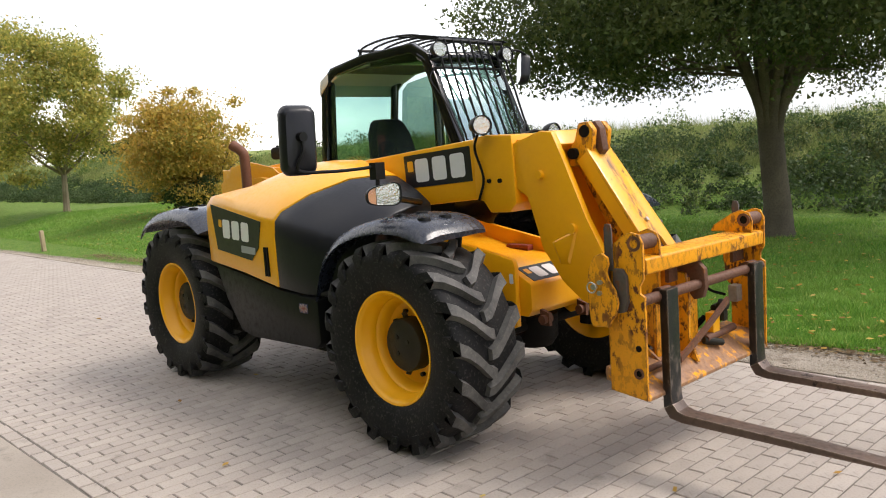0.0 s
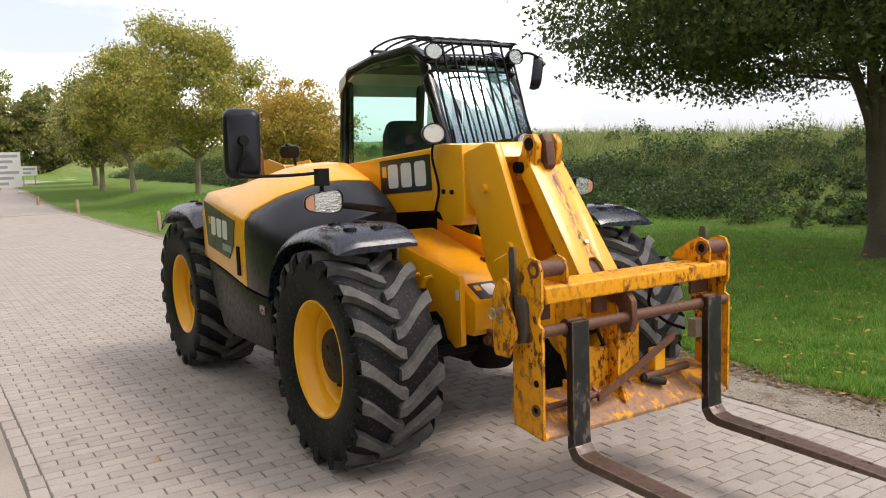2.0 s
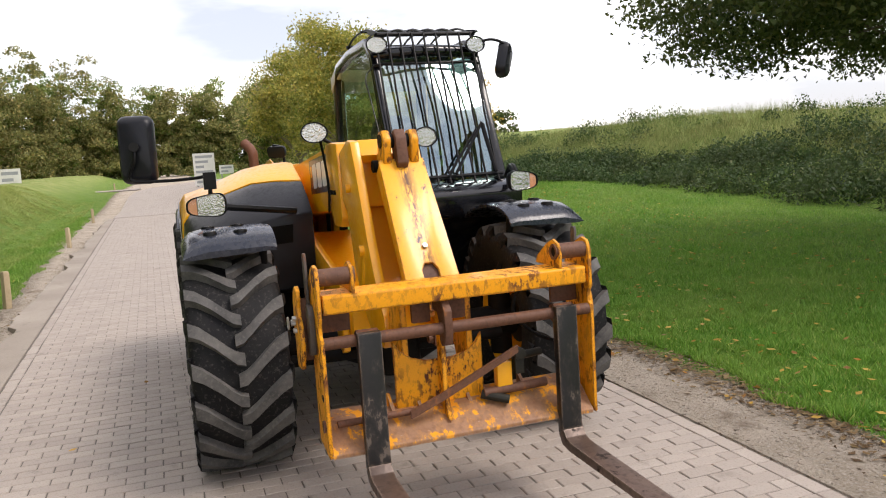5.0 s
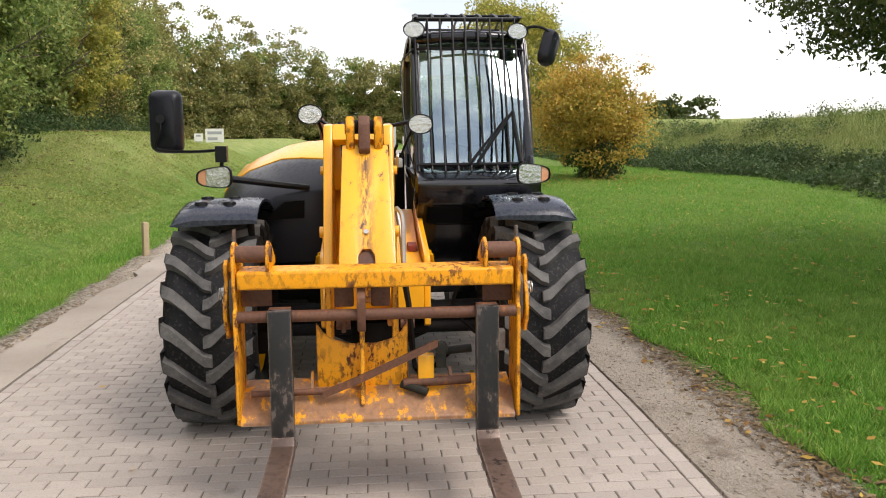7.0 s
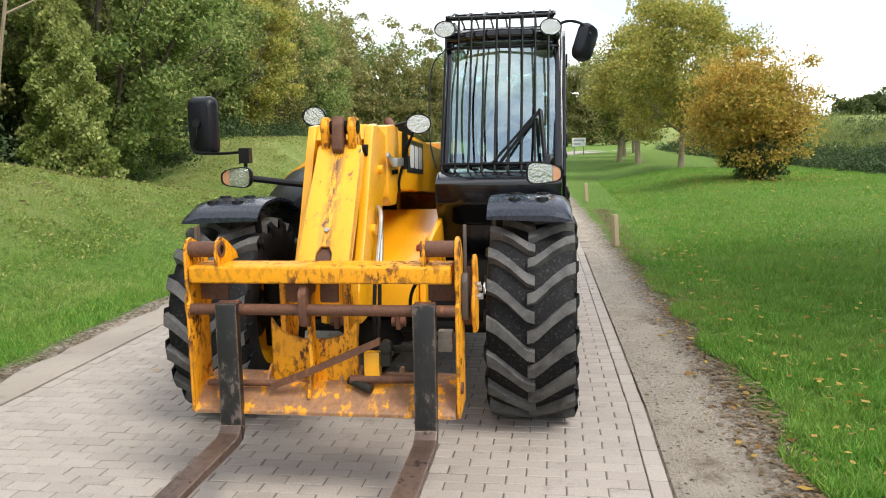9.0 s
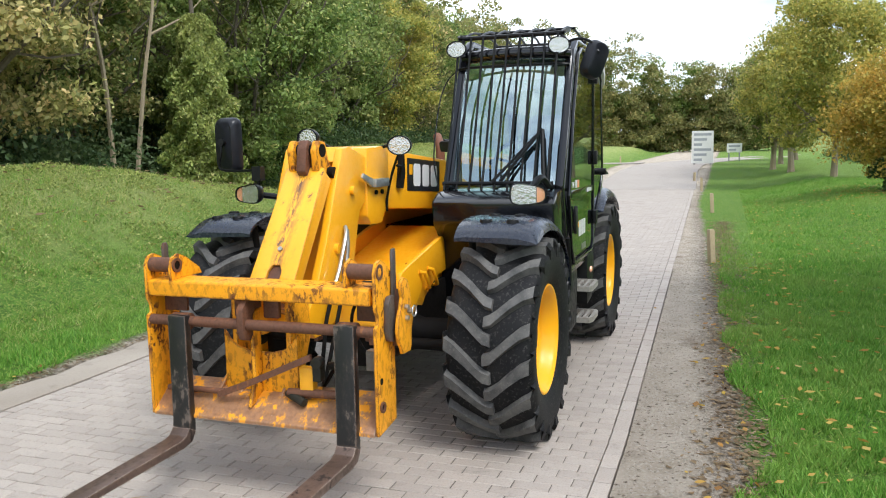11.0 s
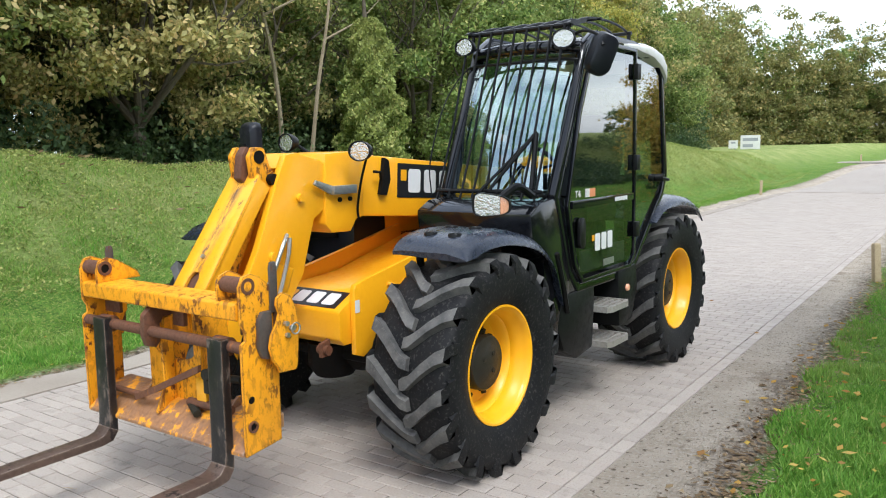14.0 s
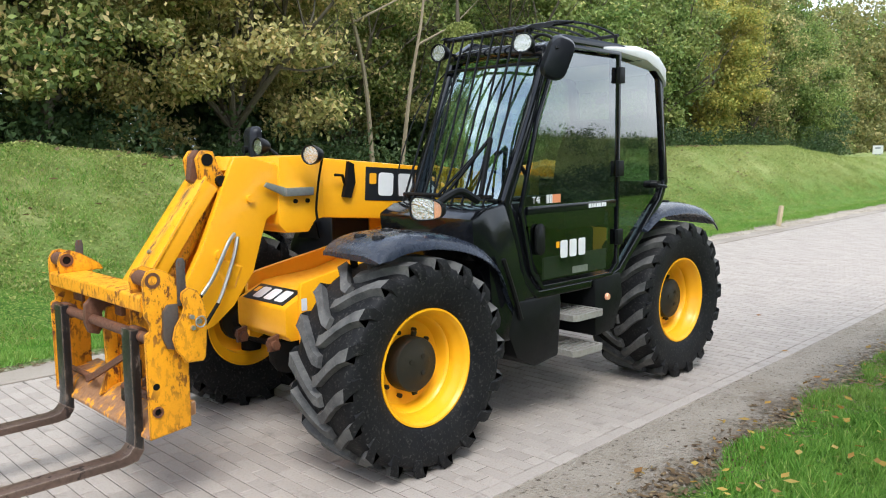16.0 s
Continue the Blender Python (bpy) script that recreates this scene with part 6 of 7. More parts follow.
def crown_points(rng, centre, radii, n, clumps, sigma, shell=0.5, low=None):
    """Leaves gathered in clumps over an uneven dome."""
    d = rng.normal(size=(clumps, 3))
    d /= np.linalg.norm(d, axis=1)[:, None]
    ph = rng.uniform(0, 6, 4)
    lump = 1 + 0.24 * np.sin(3.1 * d[:, 0] + ph[0]) * np.cos(2.7 * d[:, 1] + ph[1]) + 0.18 * np.sin(5.3 * d[:, 2] + 4.1 * d[:, 0] + ph[2])
    r = (shell + (1 - shell) * rng.uniform(0, 1, clumps) ** 0.5) * lump
    c = d * r[:, None] * np.array(radii) + np.array(centre)
    pick = rng.integers(0, clumps, n)
    size = rng.uniform(0.45, 1.5, clumps)[pick][:, None]
    p = c[pick] + np.clip(rng.normal(size=(n, 3)), -2, 2) * sigma * size * np.array([1, 1, 0.62])
    return p if low is None else p[p[:, 2] > low]


def tree(name, at, h, crown, trunk_r, fork_h, limbs, leaves, leaf, mat, seed, label, bark=None, clumps=160, sigma=0.3, depth=2, group="", shell=0.5, tri=True):
    """A tree whose crown is (half width, bottom): limbs inside, leaf clumps round them."""
    rng = np.random.default_rng(seed)
    th = thing(name, at, label, "tree", group)
    rx, bottom = crown
    rods, tips = skeleton_tree(rng, h * 0.93, rx * 0.8, trunk_r, fork_h, limbs, depth)
    bm = bmesh.new()
    rz, cz = (h - bottom) / 2, (h + bottom) / 2
    for pts, rs in rods:
        ok = [i for i, p in enumerate(pts) if (p.x / rx) ** 2 + (p.y / rx) ** 2 + ((p.z - cz) / rz) ** 2 < 1.0 or p.z < cz * 0.7 and abs(p.x) + abs(p.y) < rx]
        k = 0
        while k < len(pts) and k in ok:
            k += 1
        if k >= 2:
            tube(bm, pts[:k], [max(0.006, r) for r in rs[:k]], 8 if rs[0] > 0.05 else 4, False)
    bmesh.ops.transform(bm, matrix=Matrix.Translation(at), verts=bm.verts)
    part("trunk", bm, bark or m_bark, th)
    c = crown_points(rng, (0, 0, cz), (rx * 0.92, rx * 0.92, rz * 0.92), leaves, clumps, sigma, shell, bottom - 0.4) + np.array(at)
    v, q = leaf_quads(rng, c, leaf, tri=tri)
    link_mesh("crown", fast_mesh("crown", v, q, mat), None, th)
    return th


def at_ground(x, y):
    return (x, y, terrain(x, y))


# the broad tree on the lawn
def broad_tree(at, seed):
    rng = np.random.default_rng(seed)
    th = thing("tree", at, "broad dark green maple tree spreading over the lawn", "tree")
    rods = [([Vector((0, 0, -0.2)), Vector((0, 0, 0.1)), Vector((0, 0.02, 0.5)), Vector((-0.05, 0, 1.1)), Vector((-0.1, 0, 1.75))], [0.40, 0.27, 0.222, 0.205, 0.20])]
    n = 10
    for i in range(n):
        a = 2 * math.pi * (i + rng.uniform(-0.3, 0.3)) / n
        o = rng.uniform(0.35, 1.0)
        top = rng.uniform(4.6, 6.4)
        r = 1.2 + 3.0 * o
        c, s = math.cos(a), math.sin(a)
        z0 = 1.45 + 0.3 * rng.uniform(0, 1)
        pts = curve_pts([(0.06 * c - 0.09, 0.06 * s, z0), (0.27 * c - 0.1, 0.27 * s, z0 + 0.75), (r * 0.36 * c, r * 0.36 * s, z0 + 0.55 * (top - z0) + 0.2), (r * c, r * s, top - 0.6 * o)], 5)
        k = len(pts)
        rods.append((pts, [0.12 * (1 - 0.86 * j / k) for j in range(k)]))
        for j in (6, 8, 9, 10, 11, 12, 13):
            p = pts[j]
            b = a + rng.uniform(-1.2, 1.2)
            ln = rng.uniform(0.9, 2.2)
            q = p + Vector((math.cos(b) * ln * 0.55, math.sin(b) * ln * 0.55, rng.uniform(0.0, 0.5)))
            e = p + Vector((math.cos(b + 0.2) * ln, math.sin(b + 0.2) * ln, rng.uniform(-0.2, 0.7)))
            rods.append(([p, q, e], [0.035, 0.022, 0.006]))
    bm = bmesh.new()
    for pts, rs in rods:
        tube(bm, pts, rs, 10 if rs[0] > 0.1 else 5, False)
    bmesh.ops.transform(bm, matrix=Matrix.Translation(at), verts=bm.verts)
    part("trunk", bm, m_bark, th)
    k = 3400
    r = 4.65 * rng.uniform(0.01, 1, k) ** 0.72
    a = rng.uniform(0, 2 * math.pi, k)
    reach = 1 + 0.10 * np.sin(3 * a + 1) + 0.07 * np.sin(7 * a)
    low = 3.58 + 0.85 * np.exp(-((r / 1.7) ** 2)) - 0.75 * np.exp(-((r - 3.1) / 1.4) ** 2) + 1.4 * np.clip((r - 3.7) / 1.6, 0, 1) ** 1.4 + rng.normal(size=k) * 0.20
    z = low + (3.6 - 0.42 * r) * rng.uniform(0, 1, k) ** 1.6 + 0.25 * np.sin(5 * a + r)
    c = np.stack([r * reach * np.cos(a), r * reach * np.sin(a), z], 1)
    m = 190000
    pick = rng.integers(0, k, m)
    p = c[pick] + np.clip(rng.normal(size=(m, 3)), -2, 2) * np.array([0.24, 0.24, 0.085]) + np.array(at)
    v, q = leaf_quads(rng, p, 0.044, tri=True)
    link_mesh("crown", fast_mesh("crown", v, q, m_leaf_dark), None, th)


broad_tree(at_ground(-2.25, 8.85), 11)
# lawn trees further back
tree("tree", at_ground(-26.2, 5.7), 6.7, (2.2, 1.3), 0.11, 1.3, 7, 42000, 0.062, m_leaf_yellow, 21, "young tree with yellowing autumn leaves on the lawn", m_palebark, 150, 0.30, group="lawn trees")
tree("tree", at_ground(-33.0, 4.8), 6.0, (2.1, 1.5), 0.13, 1.3, 7, 32000, 0.070, m_leaf_yellow, 22, "young tree with yellowing autumn leaves on the lawn", m_palebark, 140, 0.32, group="lawn trees")
tree("tree", at_ground(-37.5, 4.3), 5.6, (2.0, 1.5), 0.13, 1.3, 7, 24000, 0.076, m_leaf_brown, 23, "young tree with browning autumn leaves on the lawn", m_palebark, 130, 0.34, group="lawn trees")
tree("tree", at_ground(-43.5, 5.0), 5.6, (2.1, 1.4), 0.13, 1.2, 7, 20000, 0.082, m_leaf_brown, 24, "young tree with browning autumn leaves on the lawn", m_palebark, 120, 0.36, group="lawn trees")
tree("tree", at_ground(-52.0, 6.4), 6.0, (2.4, 1.4), 0.13, 1.2, 7, 18000, 0.095, m_leaf_yellow, 25, "young tree with yellowing autumn leaves on the lawn", m_palebark, 110, 0.4, group="lawn trees")
tree("tree", at_ground(-17.9, 6.3), 3.55, (1.55, 0.15), 0.07, 0.25, 9, 42000, 0.047, m_leaf_gold, 126, "low bushy tree with golden orange autumn leaves", m_bark, 300, 0.24, shell=0.1)

# the wood along the bank: a front row and a taller one behind
FRONT = [(6.5, -9.8, 7.5, 1, 51), (2.6, -9.6, 8.0, 1, 52), (-1.6, -9.8, 7.6, 1, 53), (-5.2, -10.0, 7.8, 3, 54), (-9.6, -12.2, 8.0, 1, 55), (-14.0, -9.9, 7.6, 0, 56), (-19.0, -11.6, 7.6, 0, 57), (-23.5, -11.9, 8.0, 0, 58), (-28.5, -12.2, 7.4, 2, 59), (-33.5, -12.8, 7.6, 1, 60), (-38.5, -13.6, 7.4, 0, 61)]
BACK = [(8.0, -15.0, 10.5, 0, 31), (2.0, -14.6, 10.5, 0, 32), (-4.0, -14.8, 11.0, 0, 33), (-10.0, -15.4, 10.6, 0, 34), (-16.0, -15.6, 10.6, 1, 35), (-22.0, -16.0, 10.2, 0, 36), (-28.0, -16.4, 9.8, 1, 37), (-34.5, -17.0, 9.4, 1, 38), (-41.5, -17.6, 9.0, 0, 39), (-49.0, -18.5, 9.0, 1, 40)]
LABELS = ("dense green woodland tree behind the grassy bank", "dense woodland tree with browning leaves behind the bank", "woodland tree turning yellow behind the grassy bank", "woodland tree with large tan and yellow-green leaves")
for x, y, h, kind, seed in FRONT:
    mt = (m_leaf_green, m_leaf_brown, m_leaf_yellow, m_leaf_tan)[kind]
    tree("tree", at_ground(x, y), h, (2.7, 0.05), 0.14, 0.8, 7, 60000 if x > -15 else 55000, 0.060 if x > -15 else 0.070, mt, seed, LABELS[kind], m_bark, 135, 0.27, group="woodland trees", shell=0.5, tri=x < -15)
for x, y, h, kind, seed in BACK:
    mt = (m_leaf_green, m_leaf_brown, m_leaf_yellow)[kind]
    tree("tree", at_ground(x, y), h, (4.0, 0.3), 0.2, 1.5, 7, 62000, 0.085, mt, seed, LABELS[kind], m_bark, 260, 0.50, group="woodland trees", shell=0.2)
# the ivy-clad tree
rng = np.random.default_rng(77)
IX, IY = -10.65, -8.95
ivy = thing("ivy_tree", at_ground(IX, IY), "slim tree trunk fully clad in bright green ivy", "tree")
bm = bmesh.new()
tube(bm, [(IX, IY, 0.8), (IX, IY - 0.05, 3.0), (IX + 0.05, IY - 0.1, 5.4)], [0.16, 0.12, 0.03], 8)
part("trunk", bm, m_bark, ivy)
k = 30000
zz = rng.uniform(0, 1, k) ** 0.85
aa = rng.uniform(0, 2 * math.pi, k)
rr = (0.80 * (1 - zz) ** 0.5 + 0.16) * (0.85 + 0.17 * np.sin(aa * 3 + zz * 17) + 0.12 * np.sin(aa * 5 - zz * 41)) * rng.uniform(0.72, 1.06, k)
v, q = leaf_quads(rng, np.stack([IX + rr * np.cos(aa), IY + rr * np.sin(aa), 0.85 + 3.9 * zz], 1), 0.05, 1.0)
link_mesh("crown", fast_mesh("crown", v, q, m_leaf_ivy), None, ivy)
# bare pale branches in front of the wood
bm = bmesh.new()
rnd = random.Random(6)
for bx, by, dx in ((-8.2, -9.3, 0.7), (-9.4, -9.8, -0.4), (-16.5, -11.2, 0.5), (-21, -11.2, -0.5)):
    z0 = terrain(bx, by)
    main = curve_pts([(bx, by, z0), (bx + dx * 0.5, by + 0.2, z0 + 2.2), (bx + dx * 1.4, by + 0.3, z0 + 4.2), (bx + dx * 2.0, by, z0 + 6.4)], 4)
    tube(bm, main, [0.06 * (1 - 0.75 * i / len(main)) for i in range(len(main))], 6)
    for j in (6, 8, 10):
        p = main[j]
        s = rnd.choice((-1, 1))
        tube(bm, [p, p + Vector((s * 0.9, 0.3, 0.5)), p + Vector((s * 1.7, 0.4, 1.2))], [0.03, 0.02, 0.006], 5)
tagged(part("bare_branches", bm, m_palebark, None), "bare pale branches standing before the dense wood", "branches", kind="stuff")


def clump_stuff(name, rng, centres, radii, per, leaf, mat, label, category, flat=0.8):
    n = len(centres)
    pick = np.repeat(np.arange(n), per)
    d = rng.normal(size=(n * per, 3))
    d /= np.linalg.norm(d, axis=1)[:, None]
    d[:, 2] = np.abs(d[:, 2]) * flat
    c = centres[pick] + d * (radii[pick] * rng.uniform(0.55, 1.08, n * per))[:, None]
    v, q = leaf_quads(rng, c, leaf, -0.2, True)
    return tagged(link_mesh(name, fast_mesh(name, v, q, mat), None), label, category, kind="stuff")


rng = np.random.default_rng(13)
n = 26
a = rng.uniform(0, 2 * math.pi, n)
r = 0.75 * rng.uniform(0, 1, n) ** 0.5
p = np.stack([-17.7 + r * np.cos(a), 6.5 + r * np.sin(a), 0.42 + rng.uniform(0, 0.95, n)], 1)
clump_stuff("base_shrub", rng, p, rng.uniform(0.22, 0.45, n), 260, 0.045, m_leaf_shrub, "dark green bramble shrub at the golden tree's foot", "shrub", 1.0)
rng = np.random.default_rng(5)
# undergrowth takes the dark leaves, so the shade below the crowns is in its colour
n = 230
x = rng.uniform(-42, 8, n)
y = -8.6 - 0.10 * np.maximum(0, -x) * 0.6 - rng.uniform(0, 2.6, n)
cz = np.array([terrain(a, b) for a, b in zip(x, y)])
clump_stuff("undergrowth", rng, np.stack([x, y, cz], 1), rng.uniform(0.35, 1.0, n), 260, 0.06, m_leaf_shrub, "tangled undergrowth along the top of the bank, coloured dark for crown shade", "undergrowth", 1.3)


# leaf clumps added to block sky gaps, dark to imitate the wood's inner shade
n = 640
x = rng.uniform(-52, 12, n)
y = -12.2 - 0.05 * np.maximum(0, -x) - rng.uniform(0, 4.5, n)
cz = np.array([terrain(a, b) for a, b in zip(x, y)]) + rng.uniform(0, 2.4, n)
clump_stuff("wood_gap_filler", rng, np.stack([x, y, cz], 1), rng.uniform(0.9, 1.7, n), 150, 0.13, m_leaf_shrub, "added dark leaf filler closing sky gaps, for the wood's inner shade", "thicket", 1.0)


def far_wood(name, seed, n, spots, per, leaf, mat, label):
    rng = np.random.default_rng(seed)
    cs, rs = [], []
    for x0, y0, x1, y1, h in spots:
        k = int(n)
        u = rng.uniform(0, 1, k)
        zz = rng.uniform(0, 1, k) * h * 1.25 * (0.8 + 0.2 * np.sin(u * 23 + h)) * (0.92 + 0.12 * np.sin(u * 61))
        cs.append(np.stack([x0 + (x1 - x0) * u + rng.normal(size=k) * 1.2, y0 + (y1 - y0) * u + rng.normal(size=k) * 1.2, zz + 0.4], 1))
        rs.append(rng.uniform(0.7, 1.5, k))
    return clump_stuff(name, rng, np.concatenate(cs), np.concatenate(rs), per, leaf, mat, label, "woodland", 1.0)


# the core is filler foliage added to stop sky showing through the distant wood
far_wood("far_wood_core", 9, 170, [(-46, -22, -68, -25, 6.8), (-68, -25, -87, -26, 7.4), (-87, -26, -103, -13, 7.4), (-103, -13, -107, 10, 6.2), (-107, 10, -107, 26, 4.0)], 130, 0.30, m_leaf_far, "inner leaf filler closing sky gaps in the distant woodland")
far_wood("far_wood", 6, 270, [(-44, -18, -66, -21, 10.5), (-66, -21, -84, -22, 12.0), (-84, -22, -100, -10, 12.5), (-100, -10, -104, 10, 10.0), (-104, 10, -104, 26, 7.0)], 130, 0.17, m_leaf_far, "distant autumn woodland closing the view")
far_wood("far_wood_green", 7, 400, [(-46, -20, -68, -23, 10.5), (-68, -23, -86, -24, 11.5), (-86, -24, -102, -12, 11.5), (-102, -12, -106, 10, 9.6), (-106, 10, -106, 26, 6.6)], 120, 0.18, m_leaf_green, "darker green trees within the distant woodland")
far_wood("far_copse", 8, 170, [(-119, 41, -116, 51, 5.6)], 60, 0.3, m_leaf_dark, "dark copse of trees on the horizon")

# brambles on the far bank: low at the foot, taller lumps on the face
rng = np.random.default_rng(8)
n = 2300
x = -62 + 76 * rng.uniform(0, 1, n) ** 0.8
u = rng.uniform(0, 1, n) ** 0.9
foot = np.array([bank_foot(a) for a in x])
y = foot + 0.1 + (2.5 + 2.0 * np.clip((x + 16) / 8, 0, 1)) * u
cz = np.array([terrain(a, b) for a, b in zip(x, y)]) - 0.1
rr = rng.uniform(0.25, 0.60, n) * (1.0 + 0.45 * np.sin(x * 0.9) * np.sin(x * 0.37 + 1)) * (1.0 - 0.2 * u)
clump_stuff("bramble_bank", rng, np.stack([x, y, cz], 1), rr, 110, 0.050, m_leaf_shrub, "dark green brambles and nettles covering the bank's face", "brambles", 1.25)
n = 170
x = rng.uniform(-50, 12, n)
y = np.array([bank_foot(a) for a in x]) + rng.uniform(0.6, 5.4, n)
cz = np.array([terrain(a, b) for a, b in zip(x, y)]) - 0.05
clump_stuff("nettle_patches", rng, np.stack([x, y, cz], 1), rng.uniform(0.25, 0.62, n), 120, 0.048, m_leaf_nettle, "lighter green nettles among the brambles of the bank", "nettles", 1.15)
n = 45
x = rng.uniform(-50, 12, n)
y = np.array([bank_foot(a) for a in x]) + rng.uniform(3.2, 5.8, n)
cz = np.array([terrain(a, b) for a, b in zip(x, y)])
clump_stuff("crest_shrubs", rng, np.stack([x, y, cz], 1), rng.uniform(0.25, 0.6, n), 150, 0.045, m_leaf_shrub, "scattered shrubs among the dry grass of the bank", "shrubs", 1.2)


def blades(name, rng, pts, height, width, mat, label, category, lean=0.35):
    """Grass: one narrow bent blade at each place."""
    n = len(pts)
    a = rng.uniform(0, 2 * math.pi, n)
    side = np.stack([np.cos(a), np.sin(a), np.zeros(n)], 1) * width
    tuft = np.array([noise.noise((p[0] * 3.1, p[1] * 3.1, 1.0)) + 0.6 * noise.noise((p[0] * 9.0, p[1] * 9.0, 4.0)) for p in pts])
    h = (height * rng.uniform(0.5, 1.3, n) * np.clip(1.0 + 1.1 * tuft, 0.25, 2.2))[:, None]
    tip = rng.normal(size=(n, 3)) * lean
    tip[:, 2] = 1
    v = np.stack([pts - side, pts + side, pts + tip * h * np.array([1.4, 1.4, 1.0])], 1).reshape(-1, 3)
    return tagged(link_mesh(name, fast_mesh(name, v, np.arange(3 * n).reshape(n, 3), mat), None), label, category, kind="stuff")


def scatter(rng, n, x0, x1, y0, y1, bias=1.0):
    x = x0 + (x1 - x0) * rng.uniform(0, 1, n)
    y = y0 + (y1 - y0) * rng.uniform(0, 1, n) ** bias
    return np.stack([x, y, np.array([terrain(a, b) for a, b in zip(x, y)])], 1)


def near_lawn(rng, n, side):
    """Blades thick near the camera's way and thinning out smoothly from it."""
    x = 1.5 - np.abs(rng.normal(size=n)) * 5.0 + rng.uniform(-1, 3.5, n)
    y = side * ((2.1 if side > 0 else 2.95) + np.abs(rng.normal(size=n)) * 2.6)
    return np.stack([x, y, np.array([terrain(a, b) for a, b in zip(x, y)])], 1)


def crest(rng, n):
    x = 14 - 80 * rng.uniform(0, 1, n) ** 1.2
    y = np.array([bank_foot(a) for a in x]) + 2.4 + np.abs(rng.normal(size=n)) * 2.2
    return np.stack([x, y, np.array([terrain(a, b) for a, b in zip(x, y)]) - 0.03], 1)


rng = np.random.default_rng(9)
pts = np.concatenate([near_lawn(rng, 190000, 1), near_lawn(rng, 90000, -1), scatter(rng, 190000, -26, 3, 2.6, 11.5), scatter(rng, 40000, -28, -4, -3.4, -5.0)])
edge = np.array([noise.noise((p[0] * 1.3, p[1] * 0.6, 2.0)) for p in pts])
keep = np.where(pts[:, 1] > 0, pts[:, 1] - 2.34 - 0.24 * edge + np.minimum(0.9, 0.045 * np.maximum(0, -pts[:, 0])) > 0, -pts[:, 1] - 3.20 - 0.03 * np.maximum(0, -pts[:, 0]) - 0.24 * edge > 0) 
blades("lawn_grass", rng, pts[keep], 0.052, 0.0058, m_blade, "short mown green lawn grass", "grass")
blades("bank_grass", rng, crest(rng, 130000), 0.27, 0.0070, m_straw, "tall dry grass along the crest of the bank", "grass", 0.3)

rng = np.random.default_rng(10)
c = np.concatenate([scatter(rng, 420, -8, 4.5, 1.9, 3.0), scatter(rng, 1700, -20, 4, 2.6, 9.0), scatter(rng, 500, -20.5, -15.5, 4.4, 8.2), scatter(rng, 160, -10, 3, -3.0, -7), scatter(rng, 14, -8, 3, -2, 1.6)])
c[:, 2] += np.where((c[:, 1] > -2.4) & (c[:, 1] < 1.6), 0.105, np.where(c[:, 1] > 2.4, 0.078, 0.02))
v, q = leaf_quads(rng, c, 0.036, 0.0)
v[:, 2] = np.repeat(c[:, 2], 4) + (v[:, 2] - np.repeat(c[:, 2], 4)) * 0.3
tagged(link_mesh("fallen_leaves", fast_mesh("fallen_leaves", v, q, m_fallen), None), "scattered fallen autumn leaves on grass and dirt verge", "leaves", kind="stuff")
rng = np.random.default_rng(12)
c = scatter(rng, 7000, -9, 4.5, 1.64, 2.7)
c[:, 2] += 0.002
v, q = leaf_quads(rng, c, 0.010, 0.0)
tagged(link_mesh("gravel", fast_mesh("gravel", v, q, m_concrete), None), "small stones and grit on the dirt verge", "gravel", kind="stuff")

rng = np.random.default_rng(14)
n = 150000
x = 5 - 42 * rng.uniform(0, 1, n) ** 1.3
y = -3.9 + 0.02 * x - 4.6 * rng.uniform(0, 1, n)
p = np.stack([x, y, np.array([terrain(a, b) for a, b in zip(x, y)])], 1)
blades("bank_weeds", rng, p, 0.060, 0.0050, m_ivyblade, "rough green weeds and grass on the bank's slope", "grass", 0.9)
n = 150000
x = 5 - 36 * rng.uniform(0, 1, n) ** 1.3
y = -4.9 + 0.02 * x - 4.2 * rng.uniform(0, 1, n)
thick = np.array([noise.noise((a * 0.9, b * 0.9, 2.0)) + 0.6 * noise.noise((a * 2.7, b * 2.7, 5.0)) for a, b in zip(x, y)])
keep = thick + rng.uniform(-0.35, 0.35, n) > 0.0
x, y, thick = x[keep], y[keep], thick[keep]
p = np.stack([x, y, np.array([terrain(a, b) for a, b in zip(x, y)]) + 0.02 + rng.uniform(0, 0.12, len(x)) * np.clip(thick + 0.3, 0.2, 1)], 1)
v, q = leaf_quads(rng, p, 0.021, 0.0)
tagged(link_mesh("ground_ivy", fast_mesh("ground_ivy", v, q, m_leaf_ivy), None), "patches of small-leaved ground ivy over the bank", "weeds", kind="stuff")
n = 900
x = 4 - 26 * rng.uniform(0, 1, n)
y = -8.6 + 2.6 * rng.uniform(0, 1, n) ** 2
p = np.stack([x, y, np.array([terrain(a, b) for a, b in zip(x, y)]) + 0.09], 1)
v, q = leaf_quads(rng, p, 0.055, 0.0)
v[:, 2] = np.repeat(p[:, 2], 4) + (v[:, 2] - np.repeat(p[:, 2], 4)) * 0.4
tagged(link_mesh("fallen_leaves", fast_mesh("fallen_leaves", v, q, m_litter), None), "dry brown leaves fallen at the edge of the wood", "leaves", kind="stuff")

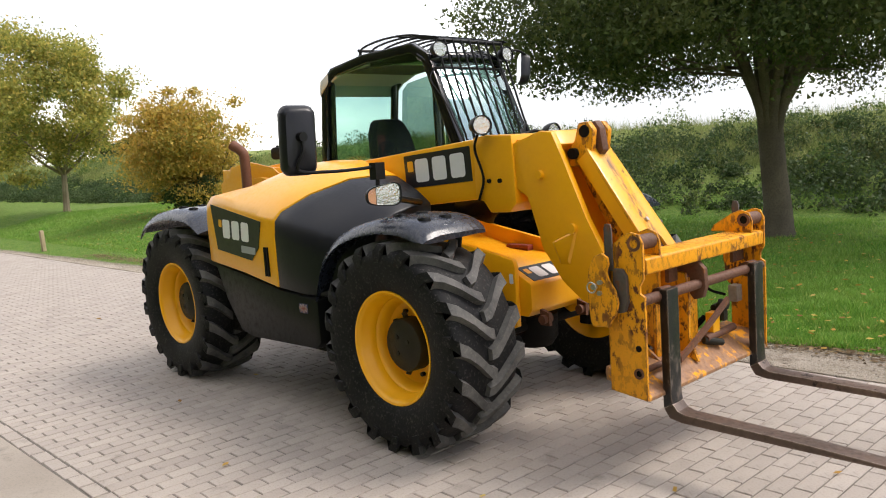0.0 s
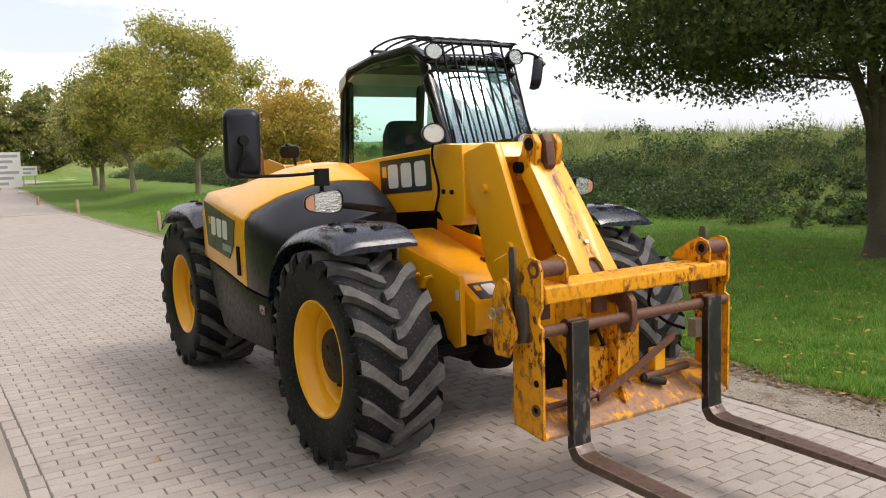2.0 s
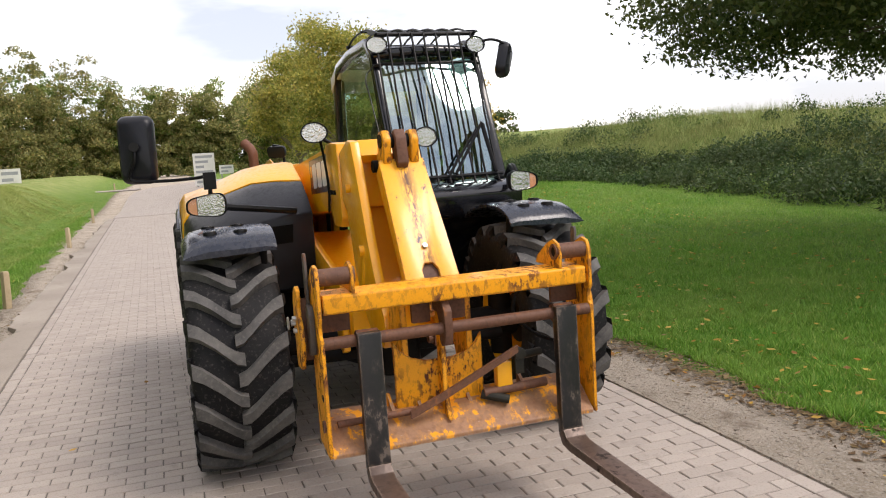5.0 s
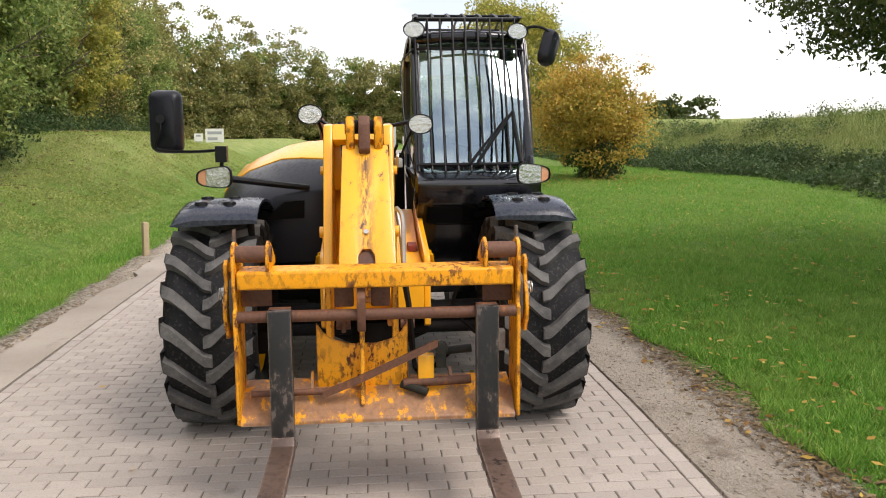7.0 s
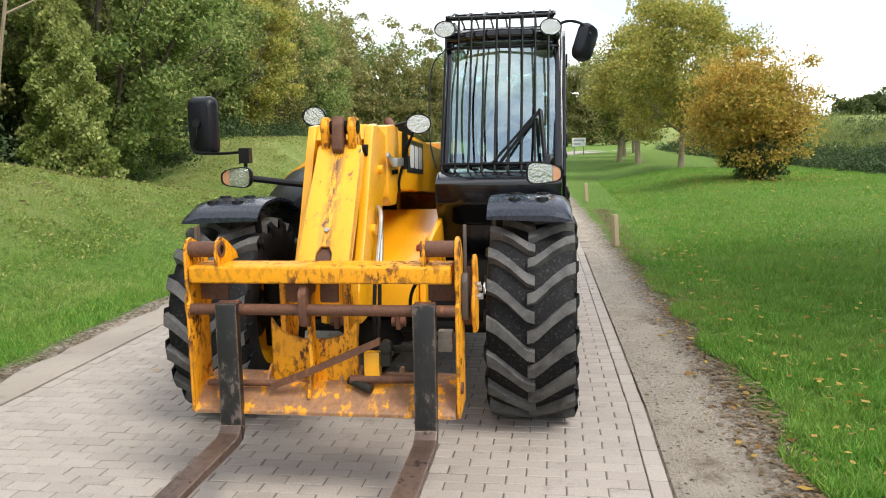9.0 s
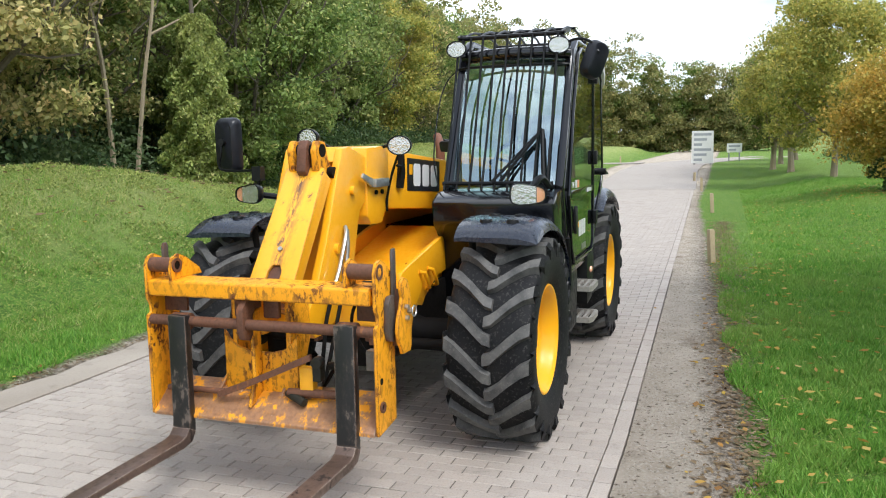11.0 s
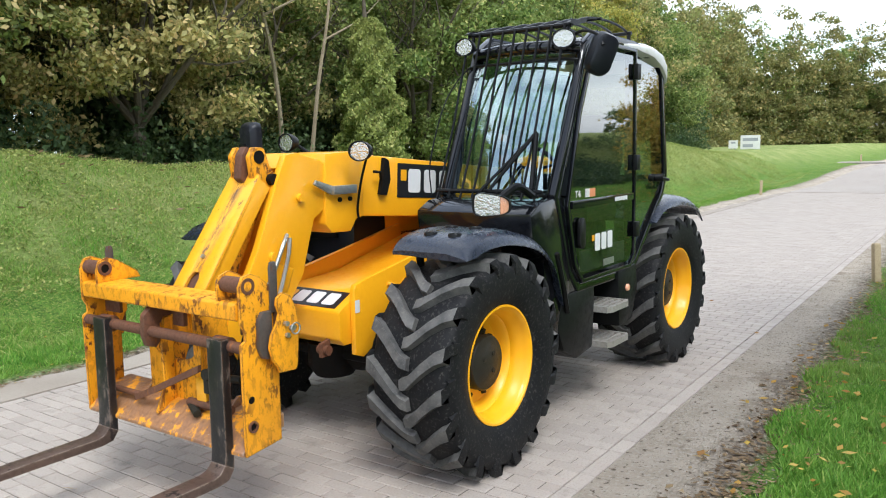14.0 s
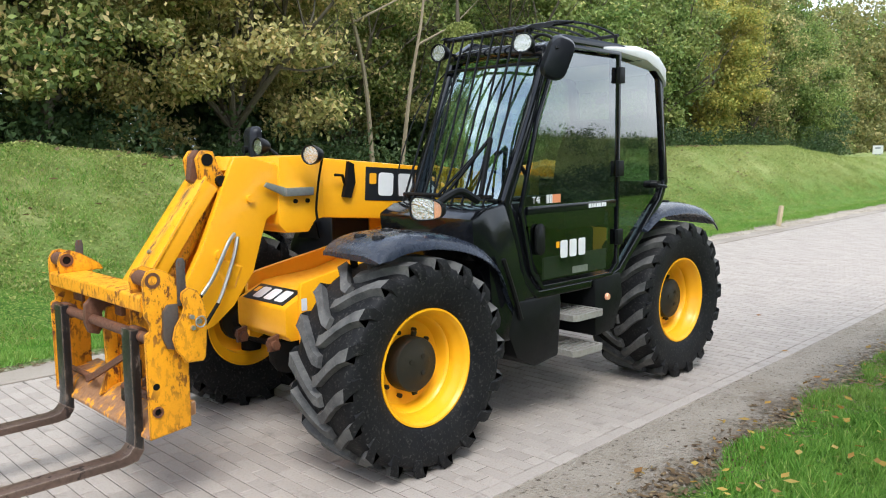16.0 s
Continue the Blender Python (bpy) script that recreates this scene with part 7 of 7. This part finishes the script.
rng = np.random.default_rng(15)
n = 8000
x = rng.uniform(-14, 4.5, n)
y = 2.26 + rng.normal(size=n) * 0.12 - 0.012 * np.maximum(0, -x)
y[: n // 4] = -3.02 + rng.normal(size=n // 4) * 0.07
c = np.stack([x, y, np.array([terrain(a, b) for a, b in zip(x, y)]) + 0.008], 1)
v, q = leaf_quads(rng, c, 0.028, 0.0)
v[:, 2] = np.repeat(c[:, 2], 4) + np.abs(v[:, 2] - np.repeat(c[:, 2], 4)) * 0.5
tagged(link_mesh("verge_litter", fast_mesh("verge_litter", v, q, m_litter), None), "brown leaf litter and dead stalks along the grass edge", "litter", kind="stuff")

# ---- paving blocks ----
BW, BD, GAP = 0.2, 0.1, 0.0064


def block_mesh(name, blocks):
    """Blocks as chamfered slabs: (x, y, half length in x, half length in y, lift, tilt)."""
    vs, fs = [], []
    for x, y, a, b, dz, tx in blocks:
        o = len(vs)
        c = 0.004
        for k, z in ((0.0, -0.05), (0.0, -0.004), (c, 0.0)):
            for sx, sy in ((-1, -1), (1, -1), (1, 1), (-1, 1)):
                vs.append((x + sx * (a - k), y + sy * (b - k), z + dz + tx * sx))
        for r in (0, 4):
            for i in range(4):
                j = (i + 1) % 4
                fs.append((o + r + i, o + r + j, o + r + 4 + j, o + r + 4 + i))
        fs.append((o + 8, o + 9, o + 10, o + 11))
    me = bpy.data.meshes.new(name)
    me.from_pydata(vs, [], fs)
    return me


rnd = random.Random(4)
near_blocks, rest = [], []
nrow = int((9.0 - FIELD_END) / BD)
for i in range(nrow):
    x = 9.0 - BD * (i + 0.5)
    drift = -0.55 * max(0.0, (-x) / 26.0)
    y = ROAD_R + drift + (0.2 if i % 2 else 0.1)
    hi = ROAD_L + drift - 0.1
    if i % 2 == 0:
        rest.append((x - BD / 2, ROAD_R + drift + 0.05 + rnd.uniform(-0.006, 0.003), BD - GAP * rnd.uniform(0.5, 1.6), 0.05 - GAP * rnd.uniform(0.5, 1.2), rnd.uniform(-0.003, 0.002), 0))
        rest.append((x - BD / 2, hi + 0.05, BD - GAP / 2, 0.05 - GAP / 2, rnd.uniform(-0.002, 0.002), 0))
    if i % 2:
        rest.append((x, ROAD_R + drift + 0.15, BD / 2 - GAP / 2, 0.05 - GAP / 2, rnd.uniform(-0.002, 0.002), 0))
    while y + 0.03 < hi:
        w = min(BW, hi - y)
        blk = (x + rnd.uniform(-0.0012, 0.0012), y + w / 2 + rnd.uniform(-0.0015, 0.0015), BD / 2 - GAP / 2, w / 2 - GAP / 2, rnd.uniform(-0.0014, 0.0014) - (0.0022 if rnd.random() < 0.01 else 0), rnd.uniform(-0.0007, 0.0007))
        if 1.45 < x < 3.05 and -1.75 < y < 1.6 and w == BW:
            near_blocks.append(blk)
        else:
            rest.append(blk)
        y += BW
field = link_mesh("paver_field", block_mesh("paver_field", rest), m_paver_rest, road)
field["kind"] = "stuff"
proto = block_mesh("paver", [(0, 0, BD / 2 - GAP / 2, BW / 2 - GAP / 2, 0, 0)])
proto.materials.append(m_paver)
near_blocks.sort(key=lambda b: abs(b[0] - 2.2) + abs(b[1]))
extra = near_blocks[300:]
for x, y, a, b, dz, tx in near_blocks[:300]:
    ob = new("paver", proto)
    ob.matrix_world = pose(x, y, dz, 0, tx * 300, 0)
    ob.parent = road
field2 = link_mesh("paver_field", block_mesh("paver_field", extra), m_paver_rest, road) if extra else None
if field2:
    field2["kind"] = "stuff"
